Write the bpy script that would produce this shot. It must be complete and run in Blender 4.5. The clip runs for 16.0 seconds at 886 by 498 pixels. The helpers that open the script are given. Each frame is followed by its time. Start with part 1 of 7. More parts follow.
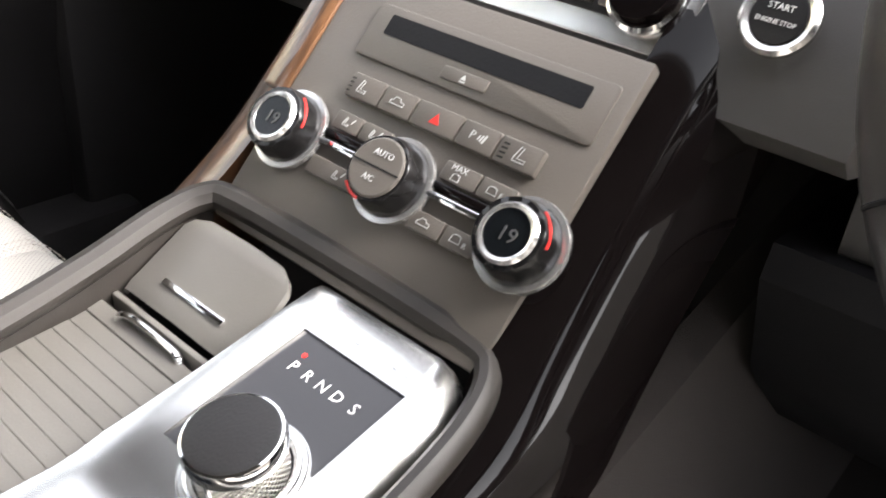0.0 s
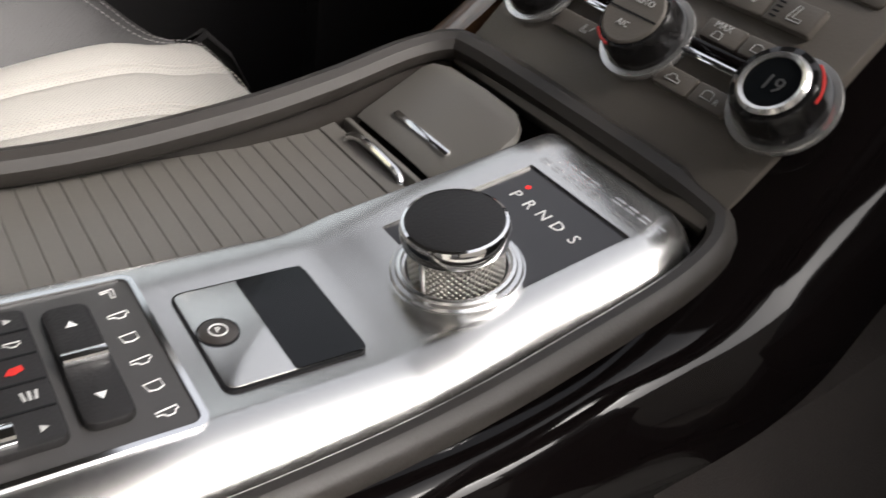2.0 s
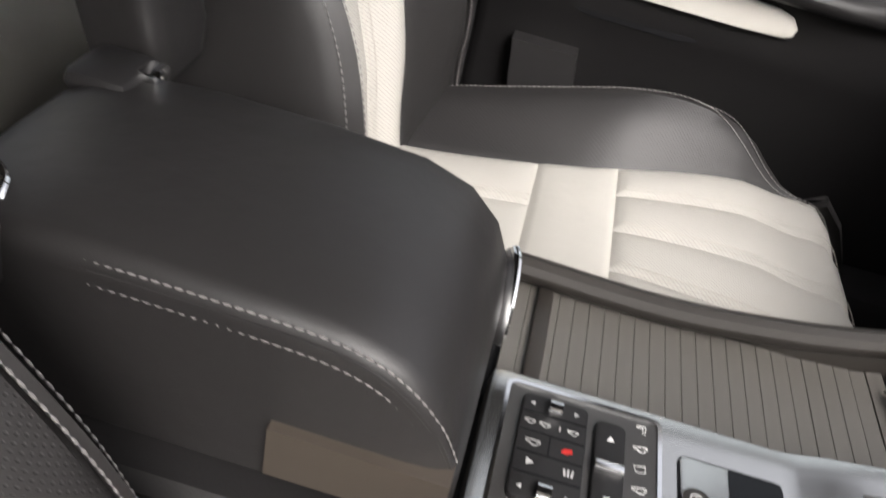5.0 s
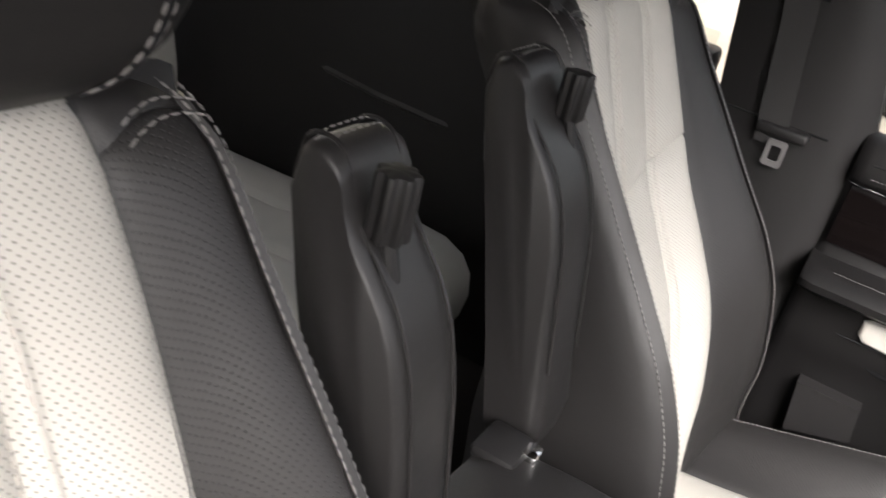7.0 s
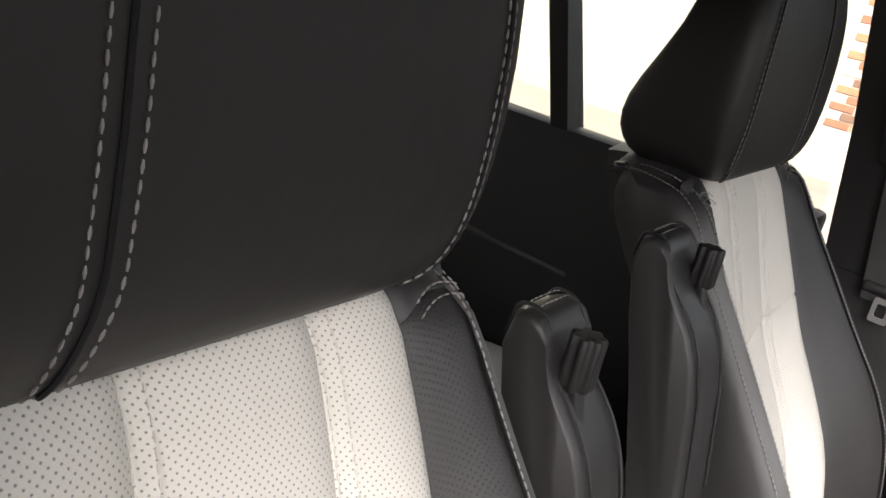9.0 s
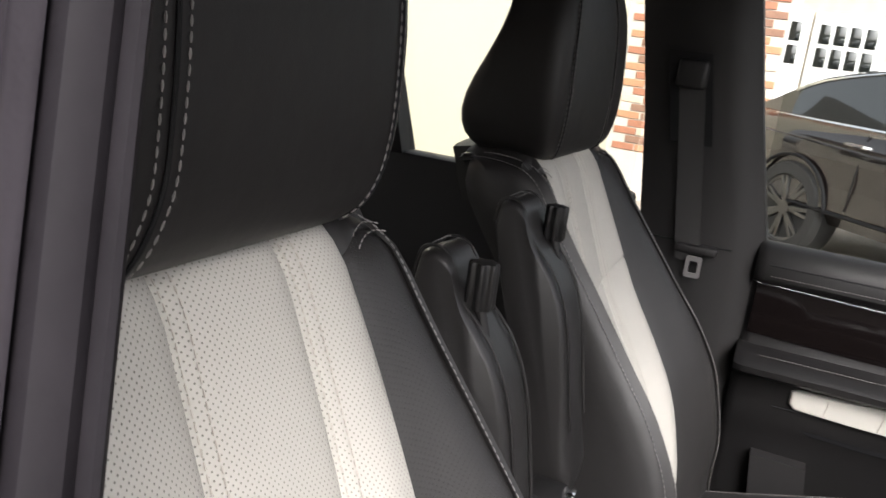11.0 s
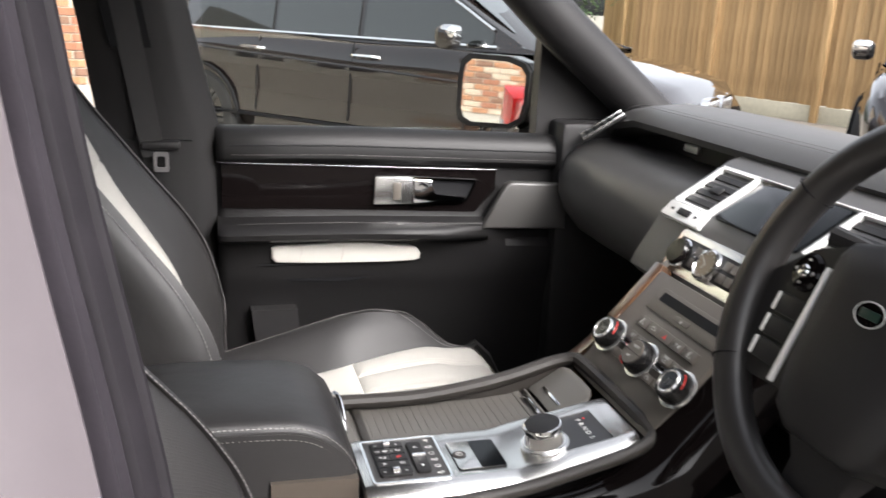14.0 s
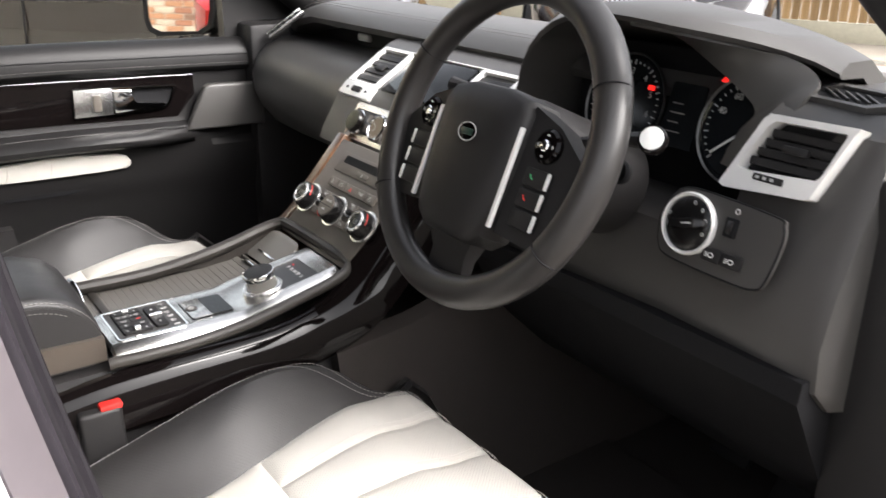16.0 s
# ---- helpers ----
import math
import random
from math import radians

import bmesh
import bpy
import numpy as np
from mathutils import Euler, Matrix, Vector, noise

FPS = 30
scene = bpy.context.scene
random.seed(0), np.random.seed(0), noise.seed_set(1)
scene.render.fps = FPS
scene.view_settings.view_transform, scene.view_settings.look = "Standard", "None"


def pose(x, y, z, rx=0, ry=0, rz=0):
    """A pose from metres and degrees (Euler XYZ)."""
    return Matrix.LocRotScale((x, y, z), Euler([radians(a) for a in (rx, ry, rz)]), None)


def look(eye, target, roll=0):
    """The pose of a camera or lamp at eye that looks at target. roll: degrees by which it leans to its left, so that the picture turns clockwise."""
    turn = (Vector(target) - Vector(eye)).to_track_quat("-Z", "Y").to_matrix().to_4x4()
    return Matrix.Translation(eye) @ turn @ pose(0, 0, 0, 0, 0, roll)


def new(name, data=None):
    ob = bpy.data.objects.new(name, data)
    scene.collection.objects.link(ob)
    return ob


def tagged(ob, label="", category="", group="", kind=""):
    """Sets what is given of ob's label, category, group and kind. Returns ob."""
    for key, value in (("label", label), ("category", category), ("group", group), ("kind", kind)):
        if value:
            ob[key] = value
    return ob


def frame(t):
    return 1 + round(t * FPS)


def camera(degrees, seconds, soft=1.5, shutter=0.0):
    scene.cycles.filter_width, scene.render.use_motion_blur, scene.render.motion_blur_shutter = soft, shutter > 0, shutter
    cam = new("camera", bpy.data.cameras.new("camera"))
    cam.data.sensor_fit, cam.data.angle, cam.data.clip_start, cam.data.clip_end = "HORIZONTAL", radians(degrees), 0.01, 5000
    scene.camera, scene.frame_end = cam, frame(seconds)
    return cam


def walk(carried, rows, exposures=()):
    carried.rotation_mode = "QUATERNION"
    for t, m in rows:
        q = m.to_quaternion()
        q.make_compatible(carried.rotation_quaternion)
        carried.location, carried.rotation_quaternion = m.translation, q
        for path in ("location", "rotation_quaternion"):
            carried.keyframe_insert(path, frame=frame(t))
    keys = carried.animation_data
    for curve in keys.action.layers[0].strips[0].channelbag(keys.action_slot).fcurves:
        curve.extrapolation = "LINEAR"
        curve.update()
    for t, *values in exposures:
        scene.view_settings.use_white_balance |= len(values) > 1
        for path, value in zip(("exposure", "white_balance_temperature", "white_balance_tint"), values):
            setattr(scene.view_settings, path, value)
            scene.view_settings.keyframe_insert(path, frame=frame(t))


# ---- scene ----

cam = camera(54.5, 16.0, soft=1.5, shutter=0.35)

PATH = [
    (0, (0.285, -0.041, 1.207), (-0.771, 1.304, 0.169), 6.2),
    (0.5, (0.28, -0.056, 1.182), (-0.828, 1.243, 0.141), 6.4),
    (1, (0.287, -0.043, 1.152), (-0.868, 1.202, 0.095), 7.1),
    (1.5, (0.29, -0.052, 1.141), (-0.927, 1.128, 0.079), 7.9),
    (2, (0.296, -0.071, 1.131), (-1.027, 0.968, 0.049), 9.1),
    (2.5, (0.308, -0.084, 1.132), (-1.101, 0.807, 0.027), 10.5),
    (3, (0.335, -0.095, 1.143), (-1.171, 0.565, 0.004), 12.0),
    (3.2, (0.347, -0.095, 1.155), (-1.188, 0.469, 0.004), 12.7),
    (5.3, (0.359, -0.126, 1.299), (-1.258, -0.327, 0.14), 15.1),
    (5.5, (0.355, -0.135, 1.34), (-1.27, -0.396, 0.204), 16.0),
    (6, (0.394, -0.146, 1.403), (-1.251, -0.577, 0.352), 14.5),
    (6.5, (0.426, -0.182, 1.411), (-1.226, -0.754, 0.44), 14.3),
    (7, (0.458, -0.206, 1.429), (-1.154, -0.95, 0.508), 14.3),
    (7.5, (0.502, -0.215, 1.452), (-1.061, -1.108, 0.581), 14.0),
    (8, (0.541, -0.215, 1.472), (-0.988, -1.222, 0.668), 13.6),
    (8.2, (0.556, -0.213, 1.482), (-0.972, -1.244, 0.706), 13.5),
    (10.3, (0.66, -0.205, 1.454), (-1.053, -1.079, 0.905), 9.9),
    (10.5, (0.682, -0.2, 1.446), (-1.055, -1.042, 0.92), 8.9),
    (11, (0.717, -0.191, 1.43), (-1.087, -0.905, 0.944), 7.7),
    (11.5, (0.747, -0.2, 1.412), (-1.111, -0.769, 0.937), 7.2),
    (12, (0.765, -0.185, 1.404), (-1.134, -0.597, 0.931), 6.3),
    (12.5, (0.792, -0.184, 1.395), (-1.127, -0.443, 0.898), 5.7),
    (13, (0.817, -0.194, 1.395), (-1.112, -0.209, 0.867), 4.7),
    (13.5, (0.846, -0.218, 1.408), (-1.062, 0.056, 0.874), 3.6),
    (14, (0.872, -0.246, 1.401), (-0.977, 0.287, 0.857), 2.7),
    (14.5, (0.919, -0.243, 1.406), (-0.87, 0.435, 0.821), 2.0),
    (15, (0.996, -0.24, 1.405), (-0.716, 0.577, 0.771), 1.5),
    (15.5, (1.053, -0.254, 1.406), (-0.582, 0.68, 0.733), 1.1),
    (16, (1.084, -0.299, 1.401), (-0.446, 0.773, 0.686), 0.4),
]
# the clip's camera opens up at the start and settles later
LIGHT = [(0.0, 3.1, 6450, 12), (0.5, 2.75, 6450, 12), (1.0, 2.3, 6450, 12), (1.5, 1.9, 6600, 12), (2.5, 1.3, 6550, 12), (3.0, 1.15, 6550, 12), (5.3, 1.6, 6500, 12), (6.5, 1.9, 6500, 12), (8.0, 1.95, 6550, 12), (10.3, 2.05, 6400, 12), (11.0, 1.6, 6400, 12), (12.5, 1.65, 6400, 12), (13.5, 1.95, 6350, 12), (14.5, 1.87, 6400, 12), (16.0, 2.0, 6450, 12)]
walk(cam, [(t, look(eye, target, roll)) for t, eye, target, roll in PATH], LIGHT)

# ---------------- world, sun, exposure ----------------
world = bpy.data.worlds.new("sky")
scene.world = world
world.use_nodes = True
wn = world.node_tree.nodes
sky = wn.new("ShaderNodeTexSky")
sky.sky_type = "NISHITA"
sky.sun_disc = False
sky.sun_elevation = radians(38)
sky.sun_rotation = radians(60)
sky.air_density, sky.dust_density, sky.ozone_density = 1.0, 6.0, 1.0
pale = wn.new("ShaderNodeHueSaturation")
pale.inputs["Saturation"].default_value = 0.22
world.node_tree.links.new(sky.outputs[0], pale.inputs["Color"])
world.node_tree.links.new(pale.outputs[0], wn["Background"].inputs[0])
wn["Background"].inputs[1].default_value = 0.15
sun_data = bpy.data.lights.new("sun", "SUN")
sun_data.energy, sun_data.angle, sun_data.color = 1.2, radians(25), (1.0, 0.96, 0.9)
sun = new("sun", sun_data)
sun.matrix_world = look((4, 2.5, 5), (0, 0, 0.8))


# ---------------- materials ----------------
def nodes(name):
    m = bpy.data.materials.new(name)
    m.use_nodes = True
    t = m.node_tree
    return m, t, t.nodes["Principled BSDF"]


def add(t, kind, **values):
    n = t.nodes.new(kind)
    for k, v in values.items():
        n.inputs[k.replace("_", " ")].default_value = v
    return n


def surface(name, color, rough, metal=0.0, spread=0.12, scale=18.0, bump=0.0, grain=400.0, coat=0.0, spec=0.5, rough_spread=0.08):
    """A plain surface with broad tone drift, fine grain relief and uneven gloss."""
    m, t, b = nodes(name)
    L = t.links.new
    co = t.nodes.new("ShaderNodeTexCoord")
    broad = add(t, "ShaderNodeTexNoise", Scale=scale, Detail=5.0, Roughness=0.6)
    L(co.outputs["Object"], broad.inputs["Vector"])
    fine = add(t, "ShaderNodeTexNoise", Scale=grain, Detail=2.0)
    L(co.outputs["Object"], fine.inputs["Vector"])
    ramp = t.nodes.new("ShaderNodeMix")
    ramp.data_type = "RGBA"
    ramp.inputs[6].default_value = (*[c * (1 - spread) for c in color], 1)
    ramp.inputs[7].default_value = (*[min(1, c * (1 + spread)) for c in color], 1)
    L(broad.outputs["Fac"], ramp.inputs[0])
    L(ramp.outputs[2], b.inputs["Base Color"])
    mr = t.nodes.new("ShaderNodeMapRange")
    mr.inputs[3].default_value, mr.inputs[4].default_value = max(0.02, rough - rough_spread), min(1, rough + rough_spread)
    L(broad.outputs["Fac"], mr.inputs[0])
    L(mr.outputs[0], b.inputs["Roughness"])
    b.inputs["Metallic"].default_value = metal
    b.inputs["Specular IOR Level"].default_value = spec
    b.inputs["Coat Weight"].default_value = coat
    b.inputs["Coat Roughness"].default_value = 0.03
    if bump:
        bp = add(t, "ShaderNodeBump", Strength=bump, Distance=0.0006)
        L(fine.outputs["Fac"], bp.inputs["Height"])
        L(bp.outputs[0], b.inputs["Normal"])
    return m


def leather(name, color, rough, perforated=False, spec=0.4, wrinkle=0.25):
    """Grained leather; the perforated one has a regular field of small holes."""
    m, t, b = nodes(name)
    L = t.links.new
    co = t.nodes.new("ShaderNodeTexCoord")
    broad = add(t, "ShaderNodeTexNoise", Scale=14.0, Detail=4.0)
    L(co.outputs["Object"], broad.inputs["Vector"])
    mix = t.nodes.new("ShaderNodeMix")
    mix.data_type = "RGBA"
    mix.inputs[6].default_value = (*[c * 0.92 for c in color], 1)
    mix.inputs[7].default_value = (*[min(1, c * 1.06) for c in color], 1)
    L(broad.outputs["Fac"], mix.inputs[0])
    tone = mix.outputs[2]
    cells = add(t, "ShaderNodeTexVoronoi", Scale=620.0)
    cells.feature = "DISTANCE_TO_EDGE"
    L(co.outputs["Object"], cells.inputs["Vector"])
    bp = add(t, "ShaderNodeBump", Strength=0.16, Distance=0.0005)
    L(cells.outputs["Distance"], bp.inputs["Height"])
    soft = add(t, "ShaderNodeTexNoise", Scale=26.0, Detail=3.0)
    L(co.outputs["Object"], soft.inputs["Vector"])
    bp2 = add(t, "ShaderNodeBump", Strength=wrinkle, Distance=0.004)
    L(soft.outputs["Fac"], bp2.inputs["Height"])
    L(bp.outputs[0], bp2.inputs["Normal"])
    last = bp2
    if perforated:
        mp = t.nodes.new("ShaderNodeMapping")
        mp.inputs["Rotation"].default_value = (0, 0, radians(45))
        L(co.outputs["UV"], mp.inputs["Vector"])
        holes = add(t, "ShaderNodeTexVoronoi", Scale=300.0, Randomness=0.0)
        holes.voronoi_dimensions = "2D"
        L(mp.outputs[0], holes.inputs["Vector"])
        cut = t.nodes.new("ShaderNodeMapRange")
        cut.inputs[1].default_value, cut.inputs[2].default_value = 0.10, 0.22
        L(holes.outputs["Distance"], cut.inputs[0])
        dark = t.nodes.new("ShaderNodeMix")
        dark.data_type = "RGBA"
        dark.inputs[6].default_value = (*[c * 0.42 for c in color], 1)
        L(cut.outputs[0], dark.inputs[0])
        L(tone, dark.inputs[7])
        tone = dark.outputs[2]
        bp3 = add(t, "ShaderNodeBump", Strength=0.5, Distance=0.0008)
        L(cut.outputs[0], bp3.inputs["Height"])
        L(last.outputs[0], bp3.inputs["Normal"])
        last = bp3
    L(tone, b.inputs["Base Color"])
    L(last.outputs[0], b.inputs["Normal"])
    b.inputs["Roughness"].default_value = rough
    b.inputs["Specular IOR Level"].default_value = spec
    return m


def brushed(name, color, rough, axis=0, stretch=60.0):
    """Brushed aluminium with fine lines along one axis."""
    m, t, b = nodes(name)
    L = t.links.new
    co = t.nodes.new("ShaderNodeTexCoord")
    mp = t.nodes.new("ShaderNodeMapping")
    s = [2200.0, 2200.0, 2200.0]
    s[axis] = 2200.0 / stretch
    mp.inputs["Scale"].default_value = s
    L(co.outputs["Object"], mp.inputs["Vector"])
    lines = add(t, "ShaderNodeTexNoise", Scale=1.0, Detail=3.0)
    L(mp.outputs[0], lines.inputs["Vector"])
    mix = t.nodes.new("ShaderNodeMix")
    mix.data_type = "RGBA"
    mix.inputs[6].default_value = (*[c * 0.96 for c in color], 1)
    mix.inputs[7].default_value = (*color, 1)
    L(lines.outputs["Fac"], mix.inputs[0])
    L(mix.outputs[2], b.inputs["Base Color"])
    mr = t.nodes.new("ShaderNodeMapRange")
    mr.inputs[3].default_value, mr.inputs[4].default_value = rough - 0.03, rough + 0.04
    L(lines.outputs["Fac"], mr.inputs[0])
    L(mr.outputs[0], b.inputs["Roughness"])
    bp = add(t, "ShaderNodeBump", Strength=0.005, Distance=0.0002)
    L(lines.outputs["Fac"], bp.inputs["Height"])
    L(bp.outputs[0], b.inputs["Normal"])
    b.inputs["Metallic"].default_value = 1.0
    return m


def lacquered_wood(name):
    """Very dark walnut veneer under thick clear lacquer."""
    m, t, b = nodes(name)
    L = t.links.new
    co = t.nodes.new("ShaderNodeTexCoord")
    mp = t.nodes.new("ShaderNodeMapping")
    mp.inputs["Scale"].default_value = (90, 9, 22)
    L(co.outputs["Object"], mp.inputs["Vector"])
    n = add(t, "ShaderNodeTexNoise", Scale=1.0, Detail=8.0, Roughness=0.65, Distortion=1.4)
    L(mp.outputs[0], n.inputs["Vector"])
    r = t.nodes.new("ShaderNodeValToRGB")
    r.color_ramp.elements[0].position, r.color_ramp.elements[0].color = 0.33, (0.006, 0.004, 0.003, 1)
    r.color_ramp.elements[1].position, r.color_ramp.elements[1].color = 0.64, (0.13, 0.062, 0.028, 1)
    L(n.outputs["Fac"], r.inputs[0])
    L(r.outputs[0], b.inputs["Base Color"])
    b.inputs["Roughness"].default_value = 0.3
    b.inputs["Coat Weight"].default_value = 1.0
    b.inputs["Coat Roughness"].default_value = 0.02
    return m


def glowing(name, color, power):
    m, t, b = nodes(name)
    b.inputs["Base Color"].default_value = (*[c * 0.5 for c in color], 1)
    b.inputs["Emission Color"].default_value = (*color, 1)
    b.inputs["Emission Strength"].default_value = power
    return m


def glass(name, tint=(0.95, 0.97, 0.96)):
    m, t, b = nodes(name)
    b.inputs["Base Color"].default_value = (*tint, 1)
    b.inputs["Roughness"].default_value = 0.0
    b.inputs["Transmission Weight"].default_value = 1.0
    b.inputs["IOR"].default_value = 1.01
    return m


def knurled(name):
    m, t, b = nodes(name)
    L = t.links.new
    co = t.nodes.new("ShaderNodeTexCoord")
    h = None
    for turn in (45, -45):
        mp = t.nodes.new("ShaderNodeMapping")
        mp.inputs["Rotation"].default_value = (0, 0, radians(turn))
        L(co.outputs["UV"], mp.inputs["Vector"])
        w = add(t, "ShaderNodeTexWave", Scale=150.0)
        L(mp.outputs[0], w.inputs["Vector"])
        if h is None:
            h = w
        else:
            ad = t.nodes.new("ShaderNodeMath")
            ad.operation = "MULTIPLY"
            L(h.outputs["Fac"], ad.inputs[0])
            L(w.outputs["Fac"], ad.inputs[1])
            h = ad
    bp = add(t, "ShaderNodeBump", Strength=1.0, Distance=0.003)
    L(h.outputs[0], bp.inputs["Height"])
    L(bp.outputs[0], b.inputs["Normal"])
    b.inputs["Base Color"].default_value = (0.62, 0.59, 0.54, 1)
    b.inputs["Metallic"].default_value = 1.0
    b.inputs["Roughness"].default_value = 0.3
    return m


BLACK = leather("black_leather", (0.019, 0.0178, 0.0178), 0.44, spec=0.42)
BLACK_SOFT = leather("soft_black_leather", (0.0135, 0.0125, 0.0125), 0.5, spec=0.3)
BLACK_PERF = leather("black_perforated_leather", (0.020, 0.0188, 0.0188), 0.48, perforated=True, spec=0.4)
WHITE = leather("ivory_leather", (0.44, 0.424, 0.388), 0.5, spec=0.3)
WHITE_PERF = leather("ivory_perforated_leather", (0.44, 0.424, 0.388), 0.5, perforated=True, spec=0.3)
# door leather is set extra dark, the footwell's shade put into its colour
SKIN = leather("shaded_door_leather", (0.0080, 0.0075, 0.0077), 0.5, wrinkle=0.06, spec=0.28)
DASH = leather("dash_leather", (0.056, 0.0535, 0.051), 0.43, wrinkle=0.08, spec=0.55)
# darker copy of the dash leather, holding the shade low on the driver panel
DASH_SHADED = leather("shaded_dash_leather", (0.044, 0.042, 0.0405), 0.46, wrinkle=0.08, spec=0.5)
RIM = leather("rim_leather", (0.022, 0.0205, 0.020), 0.38, wrinkle=0.1, spec=0.5)
PLASTIC = surface("soft_black_plastic", (0.014, 0.0132, 0.0135), 0.5, bump=0.25, grain=700, spec=0.3)
CONSOLE = surface("warm_grey_plastic", (0.092, 0.081, 0.070), 0.42, bump=0.2, grain=900, spread=0.06, spec=0.4)
RIMTRIM = surface("grey_brown_trim", (0.027, 0.0235, 0.0205), 0.45, bump=0.15, grain=900, spread=0.06, spec=0.4)
TAUPE = surface("taupe_trim", (0.105, 0.087, 0.072), 0.38, metal=0.5, spread=0.05)
GLOSS = surface("piano_black", (0.004, 0.003, 0.003), 0.05, coat=0.0, spread=0.2, rough_spread=0.02, spec=0.2)
WOOD = lacquered_wood("walnut_lacquer")
ALU = brushed("brushed_aluminium", (0.66, 0.65, 0.63), 0.25, axis=0, stretch=200.0)
ALU_X = brushed("satin_aluminium", (0.82, 0.82, 0.81), 0.25, axis=0)
CHROME = surface("chrome", (0.9, 0.9, 0.9), 0.08, metal=1.0, spread=0.03, rough_spread=0.03)
KNURL = knurled("knurled_steel")
RUBBER = surface("black_rubber", (0.008, 0.008, 0.009), 0.66, bump=0.2, grain=500, spec=0.15)
CARPET = surface("black_carpet", (0.022, 0.0175, 0.0155), 0.95, bump=1.0, grain=900, spread=0.3, scale=60)
PAINT = surface("white_car_paint", (0.8, 0.8, 0.79), 0.3, coat=1.0, spread=0.01, rough_spread=0.02)
DARKPAINT = surface("black_car_paint", (0.010, 0.0075, 0.007), 0.06, coat=1.0, spread=0.1, rough_spread=0.03)
LIGHTGREY = surface("label_white", (0.72, 0.72, 0.7), 0.6, spread=0.02)
SYMBOL = surface("printed_symbol_grey", (0.42, 0.42, 0.41), 0.6, spread=0.02)
SILVER = surface("satin_silver_paint", (0.80, 0.795, 0.78), 0.34, metal=0.2, spread=0.03, bump=0.1, grain=900)
RED = surface("red_mark", (0.5, 0.02, 0.015), 0.45, spread=0.05)
GREEN = surface("green_mark", (0.05, 0.32, 0.12), 0.5, spread=0.05)
THREAD = surface("pale_thread", (0.19, 0.18, 0.175), 0.8, spread=0.1)
THREAD_L = surface("grey_thread", (0.42, 0.39, 0.35), 0.8, spread=0.1)
SCREEN = surface("dark_screen", (0.006, 0.007, 0.008), 0.08, spread=0.1, rough_spread=0.02, spec=0.2)
GLASS = glass("window_glass", (0.80, 0.83, 0.81))
BELT = surface("seat_belt_webbing", (0.020, 0.019, 0.019), 0.75, bump=0.6, grain=1200)
REDLIT = glowing("red_lamp", (1.0, 0.02, 0.015), 0.3)
MIRROR = surface("mirror_glass", (0.92, 0.92, 0.92), 0.02, metal=1.0, spread=0.0, rough_spread=0.0)


# ---------------- building helpers ----------------
def mesh_of(name, bm, material, smooth=35):
    bmesh.ops.recalc_face_normals(bm, faces=bm.faces)
    me = bpy.data.meshes.new(name)
    bm.to_mesh(me)
    bm.free()
    me.materials.append(material)
    if smooth:
        me.shade_smooth()
        me.set_sharp_from_angle(angle=radians(smooth))
    return me


def part(name, bm, material, parent, label="", smooth=35):
    """Links a bmesh as one mesh object under a thing or under a part."""
    ob = new(name, mesh_of(name, bm, material, smooth))
    if parent:
        ob.parent = parent
    if label:
        ob["label"] = label
    return ob


def thing(name, label, category, group="", kind="", at=(0, 0, 0)):
    ob = new(name)
    ob.empty_display_size = 0.05
    ob.location = at
    return tagged(ob, label, category, group, kind)


def fixed(name, bm, material, label, category="", kind="structure", smooth=35):
    """A thing of one mesh."""
    return tagged(new(name, mesh_of(name, bm, material, smooth)), label, category, "", kind)


def loft(loops, caps=True, closed=True, into=None):
    """A skin over loops of equal length."""
    bm = into or bmesh.new()
    rings = [[bm.verts.new(p) for p in loop] for loop in loops]
    n = len(rings[0])
    for a, b in zip(rings, rings[1:]):
        for i in range(n if closed else n - 1):
            j = (i + 1) % n
            bm.faces.new((a[i], a[j], b[j], b[i]))
    if caps and closed:
        for ring in (rings[0], rings[-1]):
            try:
                bm.faces.new(ring)
            except ValueError:
                pass
    return bm


def box(x0, x1, y0, y1, z0, z1, r=0.003, seg=2, into=None, turn=None):
    """A block with rounded edges."""
    bm = bmesh.new()
    m = Matrix.LocRotScale(((x0 + x1) / 2, (y0 + y1) / 2, (z0 + z1) / 2), None, (abs(x1 - x0), abs(y1 - y0), abs(z1 - z0)))
    bmesh.ops.create_cube(bm, size=1.0, matrix=m)
    if r:
        bmesh.ops.bevel(bm, geom=bm.edges[:], offset=min(r, 0.45 * min(abs(x1 - x0), abs(y1 - y0), abs(z1 - z0))), segments=seg, affect="EDGES", profile=0.5)
    if turn is not None:
        bmesh.ops.transform(bm, matrix=turn, verts=bm.verts)
    return merge(bm, into)


def merge(bm, into):
    if into is None:
        return bm
    me = bpy.data.meshes.new("tmp")
    bm.to_mesh(me)
    bm.free()
    into.from_mesh(me)
    bpy.data.meshes.remove(me)
    return into


def prism(outline, z0, z1, r=0.0, seg=2, turn=None, into=None):
    """A flat outline of x, y raised from z0 to z1, its rims rounded."""
    bm = bmesh.new()
    lo = [bm.verts.new((x, y, z0)) for x, y in outline]
    hi = [bm.verts.new((x, y, z1)) for x, y in outline]
    n = len(outline)
    bm.faces.new(lo[::-1])
    top = bm.faces.new(hi)
    for i in range(n):
        bm.faces.new((lo[i], lo[(i + 1) % n], hi[(i + 1) % n], hi[i]))
    if r:
        bmesh.ops.bevel(bm, geom=list(top.edges), offset=r, segments=seg, affect="EDGES", profile=0.5)
    if turn is not None:
        bmesh.ops.transform(bm, matrix=turn, verts=bm.verts)
    return merge(bm, into)


